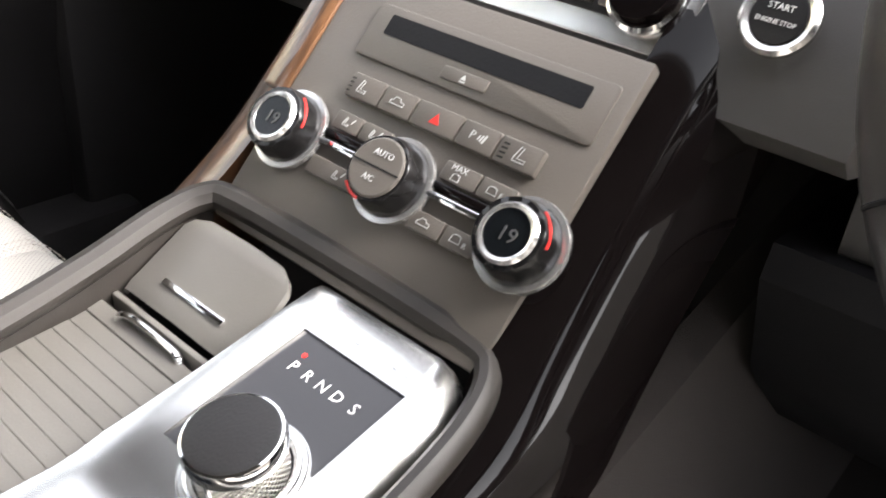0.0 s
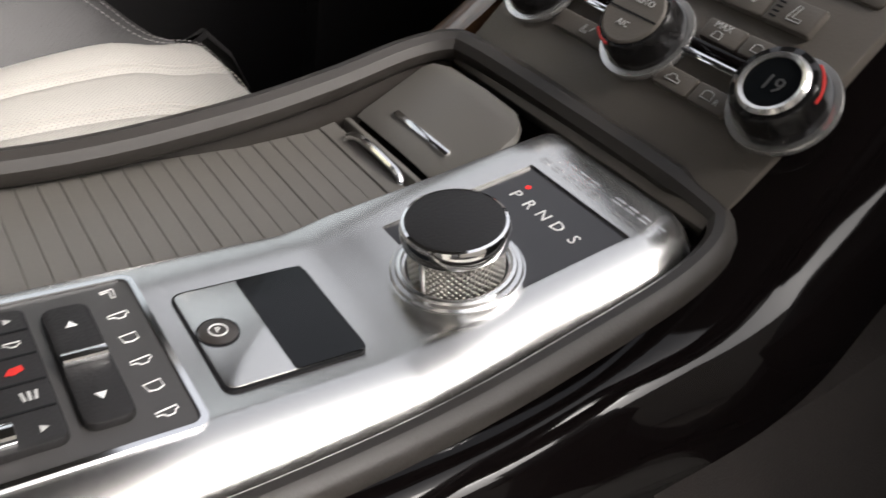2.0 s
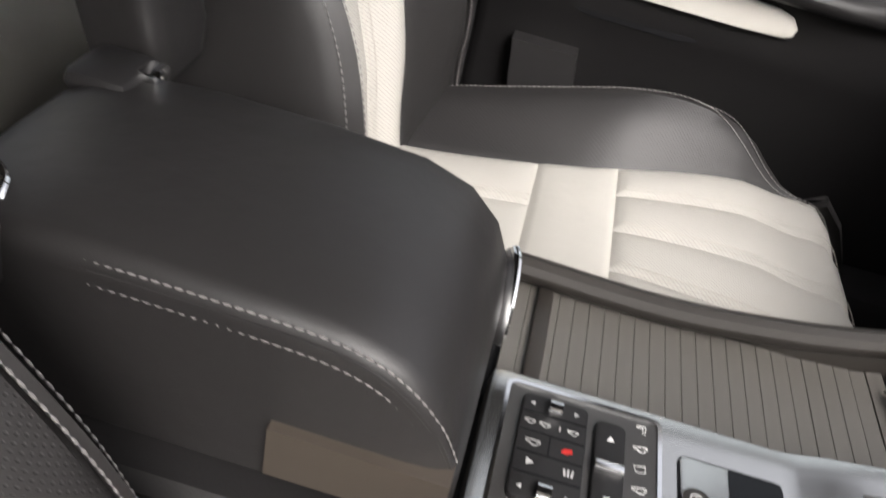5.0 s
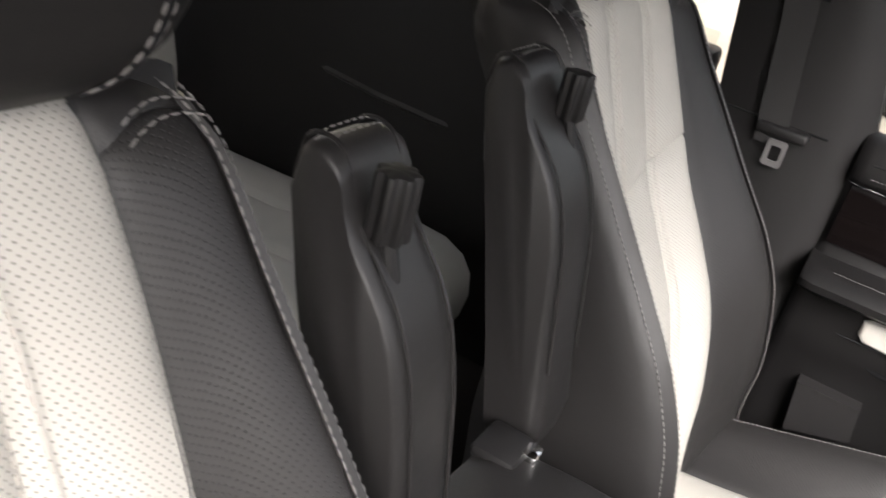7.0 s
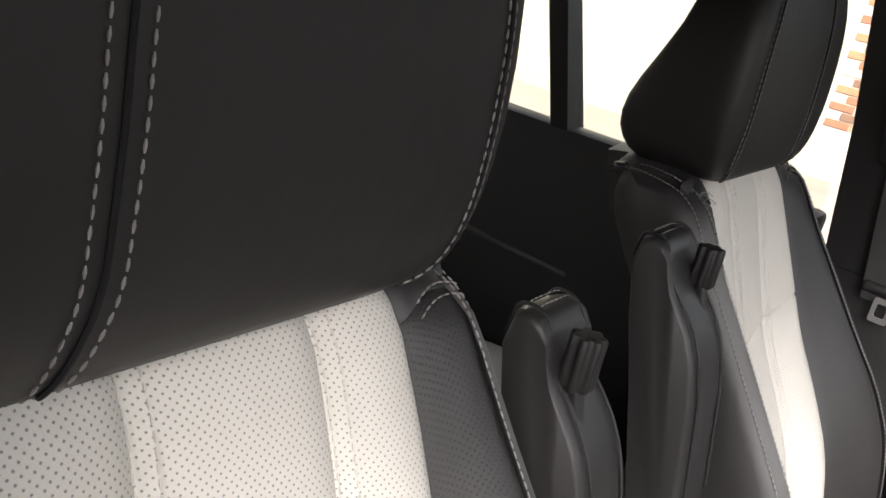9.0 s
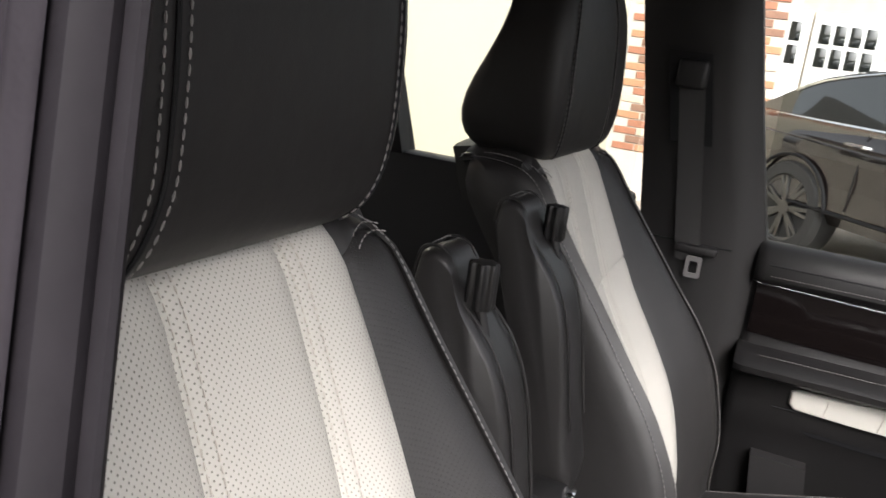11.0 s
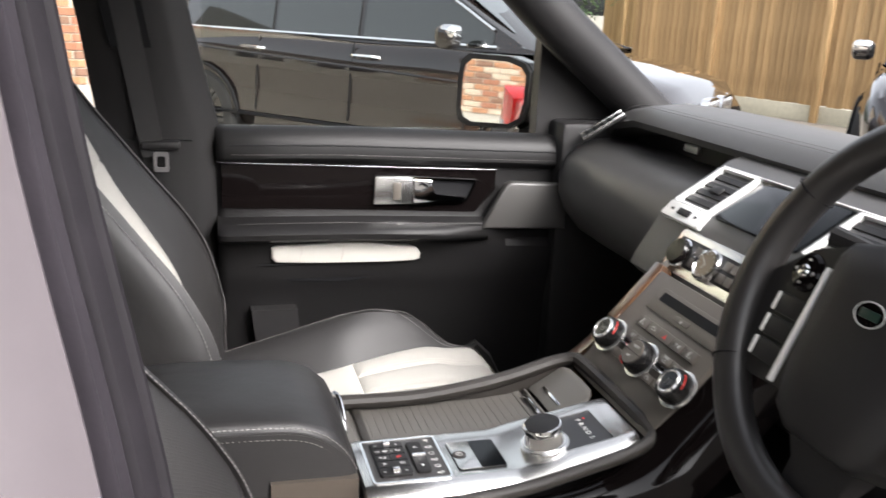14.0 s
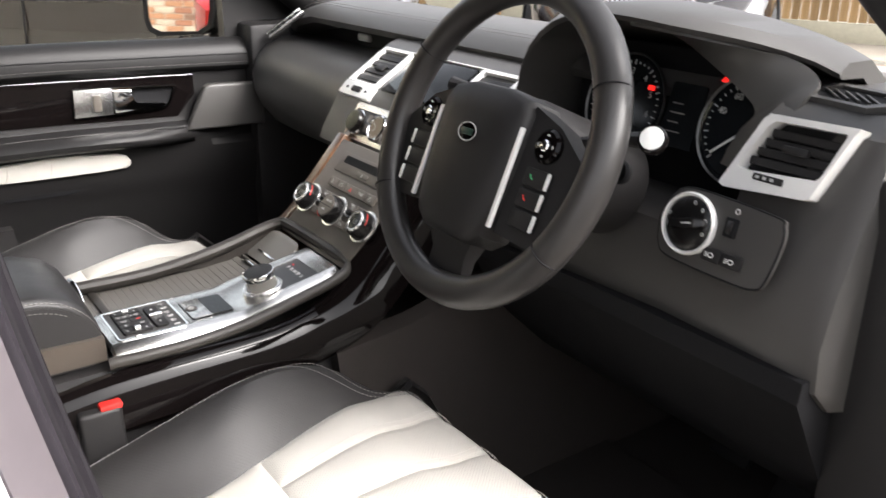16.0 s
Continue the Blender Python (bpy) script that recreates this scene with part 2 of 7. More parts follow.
def frame_of(outline, inner, z0, z1, turn=None, into=None):
    """A flat ring between two outlines of equal length."""
    bm = bmesh.new()
    n = len(outline)
    rings = [[bm.verts.new((x, y, z)) for x, y in o] for o, z in ((outline, z0), (outline, z1), (inner, z1), (inner, z0))]
    for a, b in zip(rings, rings[1:] + rings[:1]):
        for i in range(n):
            j = (i + 1) % n
            bm.faces.new((a[i], a[j], b[j], b[i]))
    if turn is not None:
        bmesh.ops.transform(bm, matrix=turn, verts=bm.verts)
    return merge(bm, into)


def rounded(w, h, r, n=5, cx=0.0, cy=0.0):
    """The outline of a rectangle with round corners."""
    out = []
    for sx, sy, a0 in ((1, 1, 0), (-1, 1, 90), (-1, -1, 180), (1, -1, 270)):
        for k in range(n + 1):
            a = radians(a0 + 90 * k / n)
            out.append((cx + sx * (w / 2 - r) + r * math.cos(a), cy + sy * (h / 2 - r) + r * math.sin(a)))
    return out


def lathe(profile, n=48, turn=None, into=None, uv=False, caps=False):
    """A profile of radius and height, turned about z."""
    bm = bmesh.new()
    rings = [[bm.verts.new((r * math.cos(2 * math.pi * k / n), r * math.sin(2 * math.pi * k / n), h)) for k in range(n)] for r, h in profile]
    layer = bm.loops.layers.uv.new("UVMap") if uv else None
    for ra, rb in zip(rings, rings[1:]):
        for i in range(n):
            j = (i + 1) % n
            f = bm.faces.new((ra[i], ra[j], rb[j], rb[i]))
            if uv:
                for loop, k in zip(f.loops, (i, i + 1, i + 1, i)):
                    loop[layer].uv = (k / n * 2 * math.pi * profile[0][0] * 1.0, loop.vert.co.z)
    for ring, r in ((rings[0], profile[0][0]), (rings[-1], profile[-1][0])):
        if caps and r > 1e-6:
            bm.faces.new(ring)
    if turn is not None:
        bmesh.ops.transform(bm, matrix=turn, verts=bm.verts)
    return merge(bm, into)


def spline(points, n=8):
    """Catmull-Rom through the points."""
    P = [Vector(p) for p in points]
    P = [2 * P[0] - P[1]] + P + [2 * P[-1] - P[-2]]
    out = []
    for a, b, c, d in zip(P, P[1:], P[2:], P[3:]):
        for k in range(n):
            s = k / n
            out.append(0.5 * (2 * b + (c - a) * s + (2 * a - 5 * b + 4 * c - d) * s * s + (3 * b - a - 3 * c + d) * s ** 3))
    return out + [P[-2]]


def tube(points, r, n=8, into=None, closed=False, flat=1.0):
    """A round (or flattened) bar along points."""
    bm = bmesh.new()
    P = [Vector(p) for p in points]
    loops = []
    side = None
    for i, p in enumerate(P):
        if closed:
            d = (P[(i + 1) % len(P)] - P[i - 1]).normalized()
        else:
            d = (P[min(i + 1, len(P) - 1)] - P[max(i - 1, 0)]).normalized()
        if side is None:
            side = d.orthogonal().normalized()
        side = (side - d * side.dot(d)).normalized()
        up = d.cross(side)
        rr = r[i] if isinstance(r, (list, tuple)) else r
        loops.append([p + rr * (math.cos(2 * math.pi * k / n) * side + flat * math.sin(2 * math.pi * k / n) * up) for k in range(n)])
    if closed:
        loops.append(loops[0])
    loft(loops, caps=not closed, into=bm)
    if closed:
        bmesh.ops.remove_doubles(bm, verts=bm.verts, dist=1e-6)
    return merge(bm, into)


def across(profile, xs, shift=None, into=None):
    """A profile of y, z drawn along x; shift(x, y, z) bends it."""
    loops = []
    for x in xs:
        loops.append([shift(x, y, z) if shift else (x, y, z) for y, z in profile])
    return loft(loops, into=into)


def stitches(points, gap=0.006, length=0.0042, r=0.0007, into=None, lift=(0, 0, 0)):
    """A row of single stitches along points."""
    bm = into or bmesh.new()
    P = [Vector(p) + Vector(lift) for p in points]
    due = gap
    for a, b in zip(P, P[1:]):
        seg = (b - a).length
        if seg < 1e-7:
            continue
        d = (b - a) / seg
        side = d.orthogonal().normalized()
        up = d.cross(side)
        s = due
        while s < seg:
            c = a + d * s
            e0, e1 = c - d * length / 2, c + d * length / 2
            ring = []
            for e, q in ((e0, 0.5), (c, 1.0), (e1, 0.5)):
                ring.append([bm.verts.new(e + r * q * (math.cos(k * math.pi / 2) * side + math.sin(k * math.pi / 2) * up)) for k in range(4)])
            for u, v in zip(ring, ring[1:]):
                for k in range(4):
                    bm.faces.new((u[k], u[(k + 1) % 4], v[(k + 1) % 4], v[k]))
            s += gap
        due = s - seg
    return bm


def letters(body, size, material, parent, m, name="lettering", depth=0.0002, align="CENTER"):
    """Readable words as a thin mesh of Blender's own font."""
    cu = bpy.data.curves.new(name, "FONT")
    cu.body, cu.size, cu.align_x, cu.align_y, cu.extrude, cu.resolution_u = body, size, align, "CENTER", depth, 2
    ob = bpy.data.objects.new(name, cu)
    scene.collection.objects.link(ob)
    me = bpy.data.meshes.new_from_object(ob.evaluated_get(bpy.context.evaluated_depsgraph_get()))
    bpy.data.objects.remove(ob)
    bpy.data.curves.remove(cu)
    me.transform(m)
    me.materials.clear()
    me.materials.append(material)
    out = new(name, me)
    out.parent = parent
    return out


def sheet(grid, thick, out=(0, 0, 1), into=None, hole=None):
    """A padded panel over a grid of points (rows of equal length), closed behind by thick along its normals."""
    bm = bmesh.new()
    rows, cols = len(grid), len(grid[0])
    G = [[Vector(p) for p in row] for row in grid]

    def normal(i, j):
        du = G[min(i + 1, rows - 1)][j] - G[max(i - 1, 0)][j]
        dv = G[i][min(j + 1, cols - 1)] - G[i][max(j - 1, 0)]
        c = dv.cross(du)
        return c.normalized() if c.length > 1e-12 else Vector((0, 0, 1))
    if sum(normal(i, j).dot(Vector(out)) for i in range(rows) for j in range(cols)) < 0:
        thick = -thick
    front = [[bm.verts.new(G[i][j]) for j in range(cols)] for i in range(rows)]
    back = [[bm.verts.new(G[i][j] - normal(i, j) * thick) for j in range(cols)] for i in range(rows)]
    layer = bm.loops.layers.uv.new("UVMap")
    us = [[0.0] * cols for _ in range(rows)]
    vs = [[0.0] * cols for _ in range(rows)]
    mid = cols // 2
    for i in range(rows):
        for j in range(1, cols):
            us[i][j] = us[i][j - 1] + (G[i][j] - G[i][j - 1]).length
        off = us[i][mid]
        us[i] = [u - off for u in us[i]]
    for j in range(cols):
        for i in range(1, rows):
            vs[i][j] = vs[i - 1][j] + (G[i][j] - G[i - 1][j]).length
    for i in range(rows - 1):
        for j in range(cols - 1):
            q = ((i, j), (i, j + 1), (i + 1, j + 1), (i + 1, j))
            if hole and hole[0] <= i < hole[1] and hole[2] <= j < hole[3]:
                continue
            f = bm.faces.new([front[a][b] for a, b in q])
            for loop, (a, b) in zip(f.loops, q):
                loop[layer].uv = (us[a][b], vs[a][mid])
            f = bm.faces.new([back[a][b] for a, b in reversed(q)])
            for loop, (a, b) in zip(f.loops, reversed(q)):
                loop[layer].uv = (us[a][b], vs[a][mid])
    if hole:
        a, b, c, d = hole
        ring = [(a, j) for j in range(c, d)] + [(i, d) for i in range(a, b)] + [(b, j) for j in range(d, c, -1)] + [(i, c) for i in range(b, a, -1)]
        for p, q in zip(ring, ring[1:] + ring[:1]):
            bm.faces.new((front[q[0]][q[1]], front[p[0]][p[1]], back[p[0]][p[1]], back[q[0]][q[1]]))
    edge = [(0, j) for j in range(cols)] + [(i, cols - 1) for i in range(1, rows)] + [(rows - 1, j) for j in range(cols - 2, -1, -1)] + [(i, 0) for i in range(rows - 2, 0, -1)]
    for a, b in zip(edge, edge[1:] + edge[:1]):
        bm.faces.new((front[a[0]][a[1]], front[b[0]][b[1]], back[b[0]][b[1]], back[a[0]][a[1]]))
    return merge(bm, into)


# ---------------- ground and surroundings ----------------
PAVING = surface("grey_block_paving", (0.27, 0.24, 0.20), 0.8, bump=0.5, grain=80, spread=0.25, scale=3)
bm = bmesh.new()
bmesh.ops.create_grid(bm, x_segments=2, y_segments=2, size=400)
fixed("yard_apron", box(-14.5, -2.2, -9.0, 13.0, -0.1, 0.1, 0.02), PAVING, "slightly raised paved apron under the parked cars", "pavement")
# unseen wall, added to block low sky and bounce light into the doorway
fixed("added_wall_east", box(5.2, 5.5, -9.0, 14.0, 0.0, 2.7, 0.02), surface("added_side_wall", (0.55, 0.52, 0.47), 0.9, bump=0.5, grain=40, spread=0.25, scale=2), "plain dull wall closing the yard on the driver side", "wall")
fixed("ground", bm, PAVING, "grey damp paved yard reaching the horizon", "ground")


# ---------------- body shell ----------------
def side_loop(pts, x, d):
    return [(x, y, z) for y, z in pts], [(x + d, y, z) for y, z in pts]


fixed("floor", box(-0.76, 0.78, -1.75, 0.98, 0.50, 0.56, 0.01), CARPET, "black carpeted car floor", "floor")
fixed("firewall", box(-0.76, 0.76, 0.93, 0.98, 0.56, 1.17, 0.01), CARPET, "black carpeted footwell bulkhead", "wall")
fixed("ceiling", box(-0.66, 0.66, -1.75, 0.12, 1.655, 1.70, 0.02), surface("headliner_cloth", (0.05, 0.048, 0.046), 0.9, bump=0.4, grain=600), "dark cloth roof lining", "ceiling")
# rear end with tailgate and its window opening
fixed("wall_rear", box(-0.72, 0.72, -1.80, -1.75, 0.56, 1.15, 0.01), PLASTIC, "black trimmed tailgate lower half", "wall")
fixed("rear_header", box(-0.66, 0.66, -1.78, -1.73, 1.56, 1.66, 0.01), PLASTIC, "black trim over the tailgate window", "trim")

# side structures: sill, B-pillars, rear quarter
for s, tag in ((-1, "passenger"), (1, "driver")):
    fixed("rear_side_wall", box(s * 0.74, s * 0.80, -1.75, -0.44, 0.56, 1.205, 0.01), PLASTIC, "black rear door trim below the rear window", "trim")
    # upper rail
    rail = spline([(s * 0.66, -1.75, 1.63), (s * 0.66, -0.6, 1.665), (s * 0.66, -0.05, 1.665), (s * 0.672, 0.1, 1.635), (s * 0.69, 0.29, 1.485), (s * 0.705, 0.42, 1.375), (s * 0.72, 0.52, 1.30), (s * 0.73, 0.66, 1.19), (s * 0.735, 0.78, 1.10)], 6)
    fixed("a_pillar", tube(rail, 0.048, 14), PLASTIC, "black trimmed windscreen pillar and roof rail", "pillar")
    # C pillar
    fixed("c_pillar", loft([[(s * 0.74, -0.875, 1.2), (s * 0.80, -0.875, 1.2), (s * 0.80, -0.91, 1.2), (s * 0.74, -0.91, 1.2)], [(s * 0.66, -0.96, 1.64), (s * 0.70, -0.96, 1.64), (s * 0.70, -1.0, 1.64), (s * 0.66, -1.0, 1.64)]]), PLASTIC, "black rear door window pillar", "pillar")
    fixed("d_pillar", loft([[(s * 0.70, -1.55, 1.2), (s * 0.80, -1.55, 1.2), (s * 0.80, -1.78, 1.2), (s * 0.70, -1.78, 1.2)], [(s * 0.62, -1.6, 1.66), (s * 0.70, -1.6, 1.66), (s * 0.70, -1.78, 1.66), (s * 0.62, -1.78, 1.66)]]), PLASTIC, "black rear corner pillar", "pillar")


def b_pillar(s):
    """Trimmed pillar behind the front door opening."""
    def ring(y0, y1, xi, xo, z):
        return [(s * xi, y0 - 0.02, z), (s * (xi - 0.012), y0 - 0.05, z), (s * (xi - 0.012), y1 + 0.04, z), (s * xi, y1, z), (s * xo, y1, z), (s * xo, y0, z), (s * (xi + 0.02), y0, z)]
    f = 0.0 if s < 0 else 0.045
    loops = [ring(-0.205 - f, -0.47, 0.735 - 0.02 * (s > 0), 0.80 - f, 0.56), ring(-0.206 - f, -0.45, 0.735 - 0.02 * (s > 0), 0.80 - f, 0.9), ring(-0.212 - f, -0.417, 0.735 - 0.02 * (s > 0), 0.80 - f, 1.16), ring(-0.256 - f * 0.8, -0.44, 0.715 - 0.01 * (s > 0), 0.78 - f, 1.35), ring(-0.318 - f * 0.3, -0.49, 0.665, 0.72, 1.66)]
    return loft(loops)


for s, tag in ((-1, "passenger"), (1, "driver")):
    fixed("kick_panel", box(s * 0.695, s * 0.79, 0.44, 0.98, 0.5, 1.19, 0.012), PLASTIC, "black front pillar foot and kick panel on the %s side" % tag, "trim")
    fixed("sill_trim", box(s * 0.66, s * (0.80 if s < 0 else 0.72), -0.48, 0.5, 0.5, 0.62, 0.012), PLASTIC, "black plastic sill trim on the %s side" % tag, "trim")
fixed("pillar_joint", tube([(-0.7215, -0.262, 1.149), (-0.7235, -0.29, 1.149), (-0.7235, -0.40, 1.149)], 0.0016, 6), RUBBER, "fine joint line across the pillar trim", "trim")
fixed("b_pillar", b_pillar(-1), PLASTIC, "black trimmed pillar beside the passenger seat", "pillar")
# driver side: the pillar leans inwards; rubber seal, stepped flange coloured as shaded, white outer skin
POST = [(0.50, 0.745, -0.200), (0.90, 0.748, -0.205), (1.04, 0.728, -0.218), (1.12, 0.7047, -0.231), (1.20, 0.679, -0.245), (1.28, 0.6524, -0.2575), (1.36, 0.627, -0.275), (1.44, 0.6055, -0.288), (1.52, 0.585, -0.298), (1.66, 0.562, -0.310)]
post = spline([(x, y, z) for z, x, y in POST], 5)


def section(p, pts):
    """Points of the pillar's cross-section: a runs outwards and back from the inner edge, b stands off it."""
    return [(p.x + a * 0.838 + b * 0.545, p.y - a * 0.545 + b * 0.838, p.z) for a, b in pts]


fixed("b_pillar", loft([[(p.x + 0.016, p.y - 0.026, p.z), (p.x + 0.006, p.y - 0.05, p.z), (p.x + 0.004, -0.42, p.z), (p.x + 0.02, -0.46, p.z), (p.x + 0.06, -0.46, p.z), (p.x + 0.06, p.y - 0.06, p.z)] for p in post]), PLASTIC, "black trimmed pillar beside the driver seat", "pillar")
SEALER = surface("dusty_seal_rubber", (0.011, 0.0095, 0.0115), 0.65, bump=0.4, grain=250, spread=0.5, scale=60, spec=0.12)
fixed("door_seal", loft([section(p, ((0.0, -0.012), (-0.0004, -0.004), (0.0, -0.0012), (0.001, 0.0004), (0.0024, 0.0006), (0.0036, -0.0006), (0.0042, -0.0014), (0.0048, -0.0004), (0.0065, 0.0012), (0.0095, 0.0016), (0.0125, 0.001), (0.0142, -0.001), (0.0146, -0.004), (0.013, -0.012))) for p in post]), SEALER, "dusty black rubber door seal along the pillar", "seal")
# flange: dark grey-purple holds the shade lying on the pillar's paint
FLANGE = surface("shaded_pillar_flange", (0.022, 0.019, 0.023), 0.6, bump=0.3, grain=300, spread=0.35, scale=40, spec=0.15)
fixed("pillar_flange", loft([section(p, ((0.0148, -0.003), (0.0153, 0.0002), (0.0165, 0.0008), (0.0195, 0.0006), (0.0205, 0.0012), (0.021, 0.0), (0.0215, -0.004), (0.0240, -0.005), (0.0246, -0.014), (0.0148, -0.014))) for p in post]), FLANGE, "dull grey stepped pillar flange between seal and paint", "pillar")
# jamb: body paint in shade, the shade mixed into its lilac grey
JAMB = surface("shaded_jamb_paint", (0.085, 0.074, 0.080), 0.45, spread=0.12, scale=25, bump=0.1, grain=200, spec=0.25)
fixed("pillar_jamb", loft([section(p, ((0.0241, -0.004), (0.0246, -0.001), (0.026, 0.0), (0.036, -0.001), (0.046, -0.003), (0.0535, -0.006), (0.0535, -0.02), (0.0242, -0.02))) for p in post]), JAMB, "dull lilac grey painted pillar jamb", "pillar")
fixed("body_side", loft([section(p, ((0.0545, -0.012), (0.055, -0.0065), (0.060, -0.006), (0.085, -0.012), (0.108, -0.022))) + [(p.x + 0.125, p.y - 0.10, p.z), (p.x + 0.14, -0.95, p.z), (p.x + 0.065, -0.95, p.z), (p.x + 0.045, p.y - 0.09, p.z)] for p in post]), PAINT, "white painted body side behind the door opening", "car body")
fixed("door_sill", box(0.70, 0.84, -0.22, 0.95, 0.46, 0.575, 0.02), RUBBER, "black door sill of the open doorway", "sill")


# ---------------- centre console ----------------
def console_top(y):
    pts = [(-0.13, 0.914), (-0.09, 0.916), (0.0, 0.918), (0.07, 0.924), (0.14, 0.938), (0.21, 0.953), (0.24, 0.96)]
    for (a, za), (b, zb) in zip(pts, pts[1:]):
        if y <= b:
            return za + (zb - za) * (y - a) / (b - a)
    return pts[-1][1]


console = thing("centre_console", "warm grey centre console with brushed metal plate and lacquered rails", "console")
ys = [-0.33, -0.26, -0.18, -0.12, -0.06, 0.0, 0.06, 0.12, 0.17, 0.21, 0.235]
loops = []
for y in ys:
    z = min(console_top(max(y, -0.13)) - 0.012, 0.898)
    loops.append([(-0.118, y, z), (0.118, y, z), (0.126, y, z - 0.006), (0.132, y, z - 0.05), (0.142, y, z - 0.14), (0.15, y, 0.56), (-0.15, y, 0.56), (-0.142, y, z - 0.14), (-0.126, y, z - 0.02)])
part("body", loft(loops), PLASTIC, console, "black lower console body")


# soft rim around the recessed tray
rim = spline([(-0.092, -0.10, 0.924), (-0.09, 0.0, 0.924), (-0.092, 0.08, 0.932), (-0.098, 0.14, 0.941), (-0.103, 0.19, 0.952), (-0.098, 0.217, 0.958), (-0.08, 0.226, 0.959), (0.0, 0.229, 0.958), (0.09, 0.229, 0.956), (0.113, 0.222, 0.952), (0.125, 0.19, 0.944), (0.13, 0.13, 0.932), (0.131, 0.07, 0.919), (0.130, 0.0, 0.911), (0.127, -0.06, 0.909), (0.122, -0.105, 0.908)], 6)
part("rim", tube(rim, [0.010 if p.x < 0.08 else 0.0075 for p in rim], 10, flat=0.9), RIMTRIM, console, "grey-brown soft padded rim")
# brushed metal plate: level rear half, ramp and raised front half
plate_rows = []
for y, z in ((-0.096, 0.912), (-0.094, 0.9205), (-0.088, 0.922), (0.0, 0.922), (0.066, 0.922), (0.076, 0.9235), (0.09, 0.928), (0.1035, 0.9314), (0.1045, 0.9317), (0.13, 0.9375), (0.1855, 0.9486), (0.1865, 0.9488), (0.208, 0.9525), (0.214, 0.952), (0.216, 0.944)):
    f = 0.5 + 0.5 * math.cos(math.pi * min(1, max(0, (y - 0.07) / 0.06)))
    xl = 0.004 * f + 0.008 * (1 - f)
    xr = 0.112 if y < 0.19 else 0.112 - (y - 0.19) ** 2 * 16
    row = [(xl - 0.004, y, z - 0.016), (xl - 0.001, y, z - 0.001), (xl + 0.003, y, z), (0.026, y, z), (0.027, y, z - 0.0003), (min(0.095, xr - 0.0165), y, z - 0.0003), (min(0.096, xr - 0.0155), y, z), (xr - 0.012, y, z), (xr - 0.004, y, z - 0.0025), (xr + 0.004, y, z - 0.009), (xr + 0.008, y, z - 0.016)]
    plate_rows.append(row)
plate = part("plate", sheet(plate_rows, 0.0045, hole=(8, 10, 4, 5)), ALU, console, "brushed aluminium plate")

# tambour over the cup holders, level at first, with a bin lid rising to the stack
def tray_top(y):
    return float(np.interp(y, (-0.13, 0.0, 0.09, 0.13, 0.15, 0.165, 0.185, 0.212), (0.911, 0.913, 0.9135, 0.917, 0.922, 0.929, 0.9405, 0.956)))


part("tray", box(-0.092, 0.012, -0.10, 0.222, 0.86, 0.906, 0.002), RUBBER, console)
SLAT = surface("slat_grey_plastic", (0.105, 0.098, 0.088), 0.42, bump=0.15, grain=900, spread=0.05, spec=0.4)
slat_mesh = mesh_of("slat", box(-0.0945, 0.014, -0.00488, 0.00488, -0.004, 0.0, 0.00035, 1), SLAT)
y = -0.088
while y < 0.146:
    ob = new("slat", slat_mesh)
    ob.parent = console
    ob.location = (0, y, tray_top(y))
    ob.rotation_euler[0] = math.atan2(tray_top(y + 0.005) - tray_top(y - 0.005), 0.01)
    y += 0.0099
side = [[(-0.104, y, 0.885), (-0.0955, y, 0.885), (-0.0935 - 0.005 * (y > 0.12), y, z), (-0.104, y, z)] for y, z in ((-0.11, 0.924), (0.0, 0.924), (0.08, 0.932), (0.14, 0.941), (0.19, 0.952), (0.222, 0.958))]
part("tray_wall", loft(side), RIMTRIM, console, "dark tray side under the rim")
part("slat_bar", box(-0.0945, 0.012, -0.078, -0.068, 0.905, 0.9165, 0.0015), RIMTRIM, console)
grip_line = spline([(-0.074, 0.1415, 0.9165), (-0.071, 0.1430, 0.9225), (-0.060, 0.1445, 0.9245), (-0.038, 0.1450, 0.9240), (-0.024, 0.1450, 0.9225), (-0.020, 0.1445, 0.9160)], 5)
part("tray_handle", tube(grip_line, 0.0030, 10, flat=0.8), CHROME, console, "polished metal pull handle")
bin_rows = []
for k in range(12):
    q = k / 11
    y = 0.1575 + 0.0515 * q
    z = tray_top(y) - 0.002 * (q > 0.96) - 0.002 * (q < 0.04)
    r = 0.012 * max(0, (q - 0.8) / 0.2) ** 2
    xl, xr = -0.0935 - 0.002 * q + r, 0.006 - 0.010 * q - r
    bin_rows.append([(xl - 0.001, y, z - 0.004), (xl + 0.001, y, z - 0.0008), (xl + 0.004, y, z), (-0.045, y, z + 0.001), (xr - 0.004, y, z), (xr - 0.001, y, z - 0.0008), (xr + 0.001, y, z - 0.004)])
part("bin_lid", sheet(bin_rows, 0.003), SLAT, console, "grey storage bin lid")
part("lid_strip", box(-0.072, -0.019, -0.002, 0.002, -0.001, 0.0022, 0.001, turn=Matrix.Translation((0, 0.1705, tray_top(0.1705))) @ pose(0, 0, 0, 28)), CHROME, console, "polished metal strip")
part("slat_bar", box(-0.0945, 0.011, 0.1505, 0.1545, 0.908, tray_top(0.1525) - 0.001, 0.001), SLAT, console)
part("bin_gap", box(-0.091, 0.008, 0.148, 0.214, 0.88, 0.908, 0.001), RUBBER, console)


